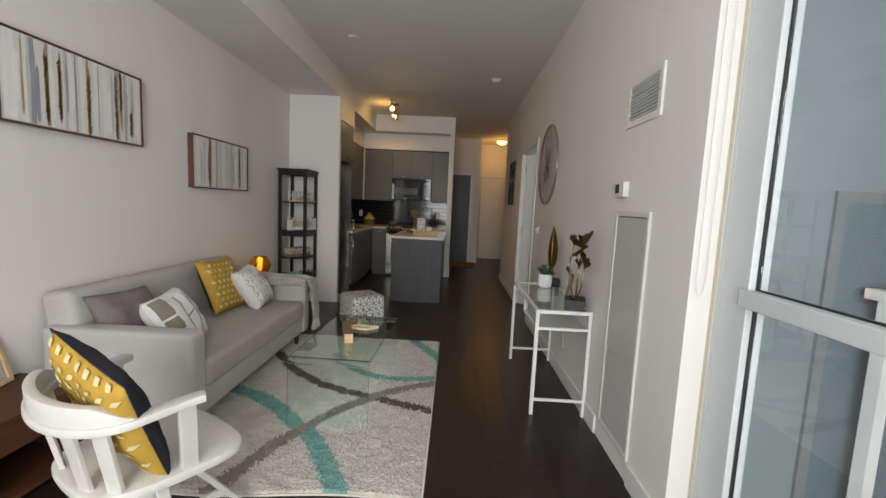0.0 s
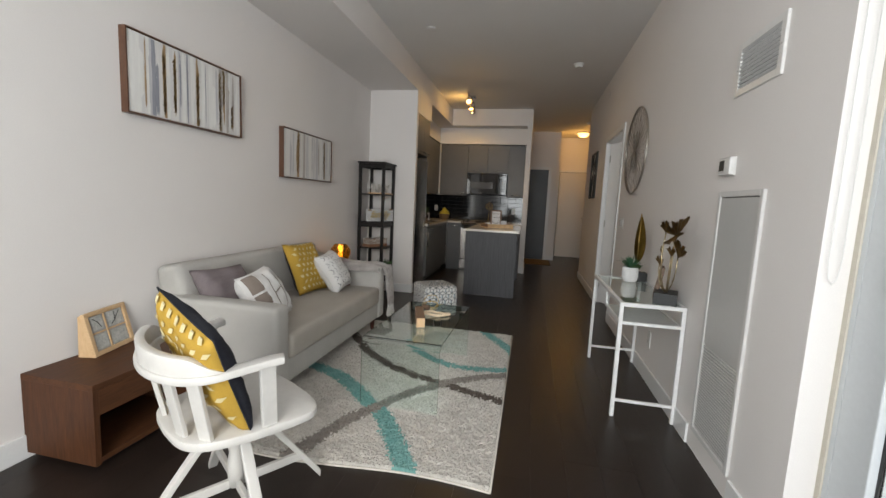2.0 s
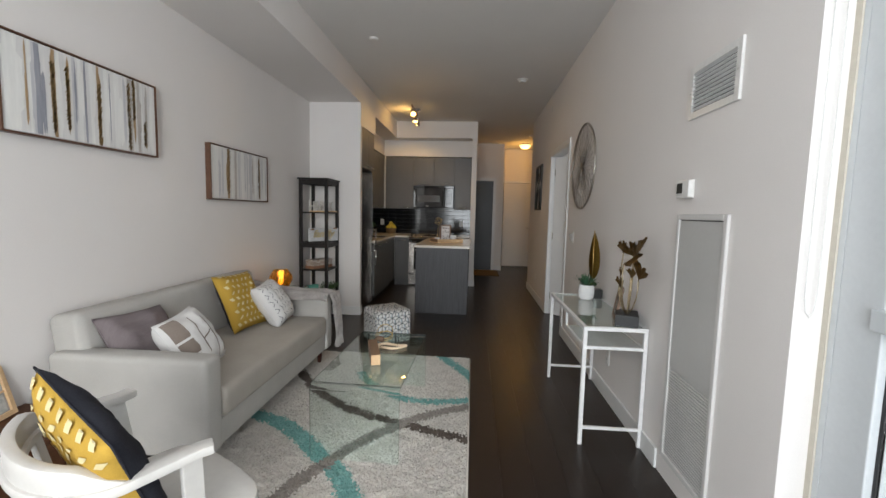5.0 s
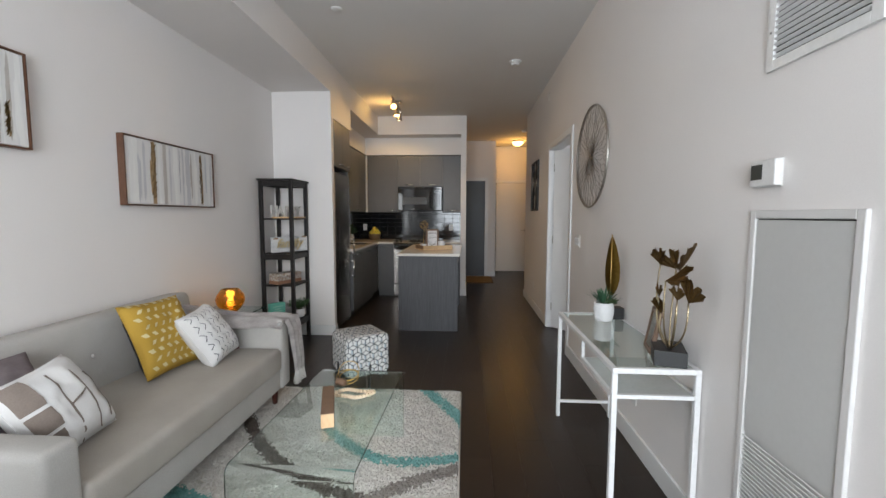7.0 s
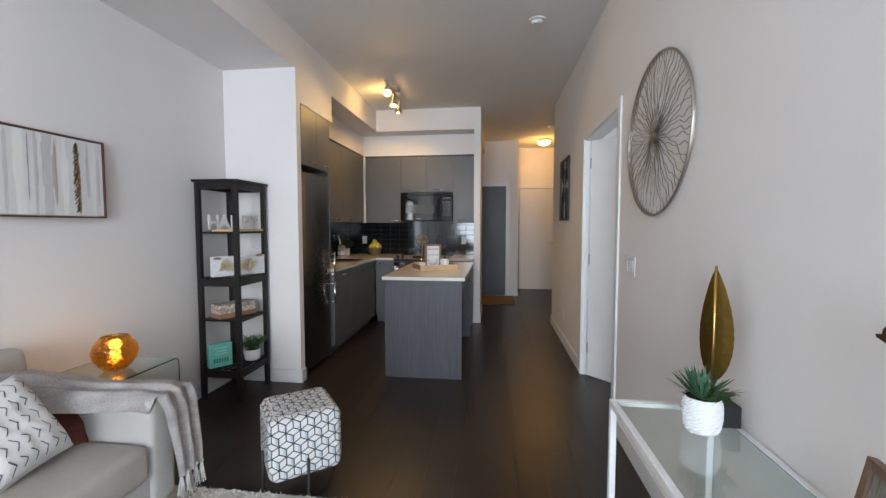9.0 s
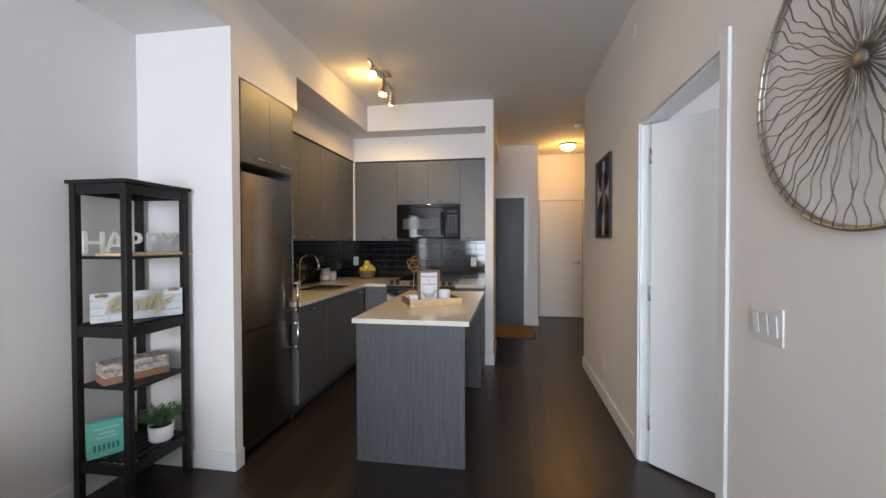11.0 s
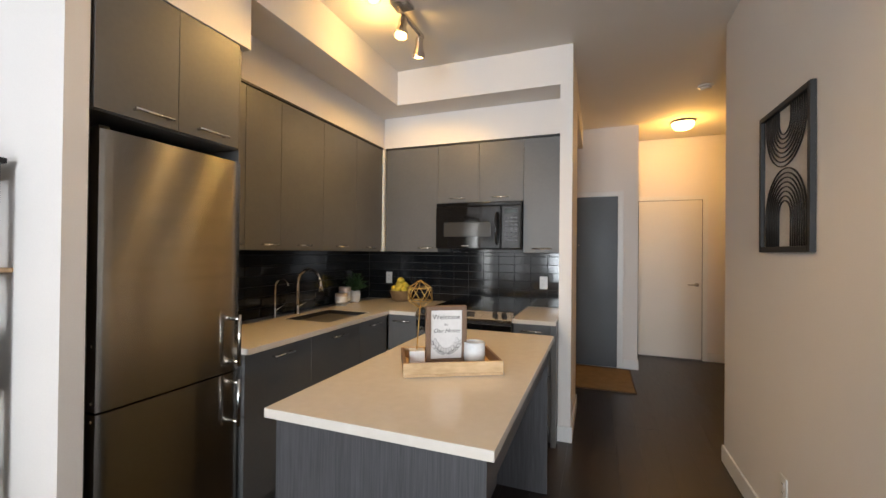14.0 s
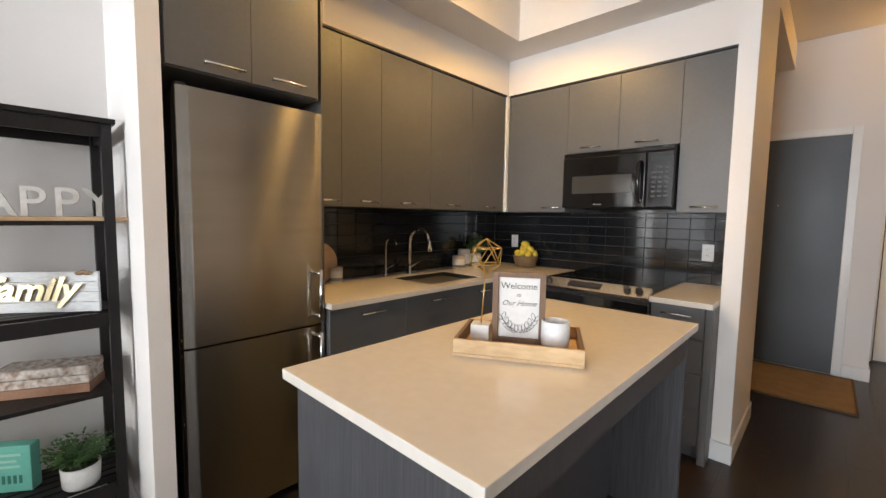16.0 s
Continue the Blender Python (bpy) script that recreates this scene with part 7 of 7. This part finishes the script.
lb_ = thing("fruit_bowl", (-1.64, 8.90, 0.9105), 0, "dark wire bowl piled with yellow lemons", "fruit bowl")
BOWLM = mat("bowl_wood", (0.11, 0.07, 0.035), (0.20, 0.13, 0.07), 0.5, bump=0.3, fine=40)
part("bowl", lathe([(0.065, 0), (0.088, 0.012), (0.112, 0.105), (0.107, 0.105), (0.080, 0.018), (0, 0.016)], 28), BOWLM, lb_, world=False, smooth=50)
r = random.Random(8)
for k, (x, y, z) in enumerate(((-0.04, -0.03, 0.085), (0.04, -0.03, 0.085), (0.0, 0.04, 0.085), (-0.045, 0.035, 0.09), (0.045, 0.03, 0.09), (0, -0.045, 0.095), (-0.015, 0, 0.125), (0.028, 0.01, 0.122), (0.0, -0.005, 0.165))):
    t = lathe([(0.0, -0.040), (0.006, -0.036), (0.020, -0.026), (0.029, 0.0), (0.020, 0.026), (0.006, 0.036), (0, 0.040)], 16)
    t.transform(Matrix.Translation((x * 1.35, y * 1.35, z * 1.05 + 0.030)) @ Matrix.Scale(1.12, 4) @ pose(0, 0, 0, r.uniform(0, 180), r.uniform(40, 140), r.uniform(0, 180)))
    part("lemon", t, LEMON, lb_, world=False, smooth=True)

# tray, welcome sign, mug and geometric ornament on the island
tz = 0.9105
tr = thing("serving_tray", (-0.415, 6.915, tz), 28.4, "pale wooden tray on the island worktop", "tray")
TW, TD = 0.40, 0.285
part("base", box(-TW / 2, TW / 2, -TD / 2, TD / 2, 0, 0.010, 0.001), OAK, tr, world=False)
TRAYW = mat("tray_burl", (0.42, 0.27, 0.13), (0.68, 0.49, 0.29), 0.5, fine=14, coarse=5, grain=(1.0, 3, 3.5), bump=0.1)
part("side", box(-TW / 2, TW / 2, -TD / 2, -TD / 2 + 0.013, 0.0105, 0.055, 0.002), TRAYW, tr, world=False)
part("side", box(-TW / 2, TW / 2, TD / 2 - 0.013, TD / 2, 0.0105, 0.055, 0.002), TRAYW, tr, world=False)
part("side", box(-TW / 2, -TW / 2 + 0.013, -TD / 2 + 0.0135, TD / 2 - 0.0135, 0.0105, 0.055, 0.002), BROWNWOOD, tr, world=False)
part("side", box(TW / 2 - 0.013, TW / 2, -TD / 2 + 0.0135, TD / 2 - 0.0135, 0.0105, 0.055, 0.002), BROWNWOOD, tr, world=False)
ws = thing("welcome_sign", (-0.438, 6.938, tz + 0.0105), 32, "brown framed white sign reading Welcome to Our Home in the tray", "sign")
SW, SH = 0.178, 0.245
t = box(-SW / 2, -SW / 2 + 0.02, -0.016, 0.016, 0, SH, 0.0015)
box(SW / 2 - 0.02, SW / 2, -0.016, 0.016, 0, SH, 0.0015, bm=t)
box(-SW / 2 + 0.02, SW / 2 - 0.02, -0.016, 0.016, 0, 0.018, 0.0015, bm=t)
box(-SW / 2 + 0.02, SW / 2 - 0.02, -0.016, 0.016, SH - 0.018, SH, 0.0015, bm=t)
part("frame", t, BROWNWOOD, ws, world=False)
part("board", box(-SW / 2 + 0.0195, SW / 2 - 0.0195, -0.006, 0.006, 0.0175, SH - 0.0175), mat("sign_white", (0.74, 0.73, 0.72), rough=0.6, bump=0), ws, "white sign board", world=False)
INK = mat("ink_black", (0.02, 0.02, 0.022), rough=0.7, bump=0)
SM = ws.matrix_basis @ Matrix(((1, 0, 0, 0), (0, 0, -1, -0.0062), (0, 1, 0, 0), (0, 0, 0, 1)))
text_part("lettering", "Welcome", 0.031, SM @ Matrix.Translation((0, 0.187, 0)), INK, ws, 0.0003)
text_part("lettering", "to", 0.019, SM @ Matrix.Translation((0, 0.160, 0)), INK, ws, 0.0003)
text_part("lettering", "Our Home", 0.026, SM @ Matrix.Translation((0, 0.129, 0)), INK, ws, 0.0003, shear=0.4)
t = bmesh.new()
for s in (-1, 1):
    stem = [(s * (0.002 + 0.058 * k / 10), -0.0068, 0.036 + 0.055 * (k / 10) ** 2) for k in range(11)]
    tube(stem, 0.0007, 4, t)
    for k in range(1, 10, 2):
        x, _, z = stem[k]
        for u in (-1, 1):
            a = radians(60 - 35 * u) if s > 0 else radians(120 + 35 * u)
            a += 0.25 * k / 10 * s
            L = 0.026
            lp = []
            for q in range(13):
                ang = q / 12 * 2 * math.pi
                lx, lz = L / 2 + L / 2 * math.cos(ang), 0.006 * math.sin(ang)
                lp.append((x + lx * math.cos(a) - lz * math.sin(a), -0.0068, z + lx * math.sin(a) + lz * math.cos(a)))
            tube(lp[:-1], 0.0008, 4, t, closed=True)
part("leaf_drawing", t, INK, ws, "black line drawing of leafy twigs", world=False)
mg = thing("candle_cup", (-0.322, 6.985, tz + 0.0105), 0, "white marbled ceramic candle cup in the tray", "cup")
part("cup", lathe([(0.036, 0), (0.044, 0.006), (0.047, 0.03), (0.046, 0.088), (0.043, 0.09), (0.042, 0.084), (0.042, 0.05), (0, 0.048)], 36), mat("marble_cup", (0.74, 0.74, 0.745), (0.60, 0.62, 0.63), 0.25, coarse=22, fine=60, bump=0), mg, world=False, smooth=60)
gd = thing("geometric_ornament", (-0.545, 6.868, tz + 0.0105), 28, "gold wire polyhedron on a rod with a marble cube base", "ornament")
part("cube", box(-0.032, 0.032, -0.032, 0.032, 0, 0.060, 0.002), mat("marble_cube", (0.72, 0.72, 0.72), (0.62, 0.62, 0.63), 0.3, coarse=20, bump=0), gd, world=False)
part("rod", tube([(0, 0, 0.06), (0.012, 0, 0.245)], 0.0024, 8), GOLD, gd, world=False)
t = bmesh.new()
bmesh.ops.create_icosphere(t, subdivisions=1, radius=0.060)
t.transform(Matrix.Translation((0.012, 0, 0.297)) @ pose(0, 0, 0, 0, 0, 18))
w = bmesh.new()
for e in t.edges:
    tube([e.verts[0].co.copy(), e.verts[1].co.copy()], 0.0018, 6, w)
t.free()
part("polyhedron", w, GOLD, gd, "gold wire polyhedron", world=False)

# ---- tiles and planks, last ----
tile_meshes = {}


def tile_at(axis, a, b, z0, z1, parent_):
    """One tile: along x on the back wall, along y on the left wall; equal tiles share a mesh."""
    key = (axis, round(b - a, 4), round(z1 - z0, 4))
    if key not in tile_meshes:
        if axis == "y":
            t = box(0, b - a, -0.007, 0.001, 0, z1 - z0, 0.0012, 1)
        else:
            t = box(-0.001, 0.007, 0, b - a, 0, z1 - z0, 0.0012, 1)
        me_ = bpy.data.meshes.new("tile")
        t.to_mesh(me_)
        t.free()
        me_.materials.append(TILE)
        tile_meshes[key] = me_
    o = new("tile", tile_meshes[key])
    o.parent = parent_
    tl_ = random.uniform(-0.25, 0.25)
    o.matrix_basis = pose(a, 9.042, z0, tl_, 0, random.uniform(-0.2, 0.2)) if axis == "y" else pose(XL + 0.017, a, z0, 0, tl_, random.uniform(-0.2, 0.2))


gw = structure("backsplash_back", box(XL + 0.006, -0.092, 9.042, 9.0595, 0.9105, 1.40), GROUT, "grouted backing of the tiled back wall")
gl = structure("backsplash_left", box(XL + 0.0005, XL + 0.0165, 6.813, 9.041, 0.9105, 1.40), GROUT, "grouted backing of the tiled side wall")
part("tile", box(-1.175, -0.407, 9.036, 9.058, 1.4005, 1.445, 0.001), TILE, gw)
g = 0.0015
for rrow in range(7):
    z0 = 0.913 + rrow * 0.0755
    z1 = min(z0 + 0.0755 - 2 * g, 1.399)
    x = -0.094
    while x > XL + 0.03:
        a = max(x - 0.1485, XL + 0.026)
        tile_at("y", a + g, x - g, z0, z1, gw)
        x = a
        if x <= XL + 0.0261:
            break
    y = 9.033
    while y > 6.84:
        a = max(y - 0.1485, 6.831)
        tile_at("x", a + g, y - g, z0, z1, gl)
        y = a

fl_ = bpy.data.objects["floor"]
pm = {}
rp_ = random.Random(21)
W_ = 0.165
rows_ = []
x = XL - 0.05
while x < 2.55:
    rows_.append(x)
    x += W_
count = 0
rest = bmesh.new()
for i, x in enumerate(rows_):
    y = -1.15 + rp_.uniform(-1.2, 0)
    while y < 11.9:
        L = 1.22
        a, b = max(y, -1.2), min(y + L, 11.95)
        y += L
        if b - a < 0.03:
            continue
        if x > XR + 0.05 and b < 8.3:
            box(x + 0.0006, x + W_ - 0.0006, a + 0.0006, b - 0.0006, -0.0038, 0, 0.0, bm=rest)
            continue
        key = round(b - a, 2)
        if key not in pm:
            t = box(0.0003, W_ - 0.0003, 0.0003, key - 0.0003, -0.0039, 0, 0)
            me_ = bpy.data.meshes.new("plank")
            t.to_mesh(me_)
            t.free()
            me_.materials.append(FLOORM)
            pm[key] = me_
        o = new("plank", pm[key])
        o.parent = fl_
        o.matrix_basis = Matrix.Translation((x, a, 0))
        count += 1
o = part("planks_rest", rest, FLOORM, fl_, "dark planks in the next room", kind="stuff")
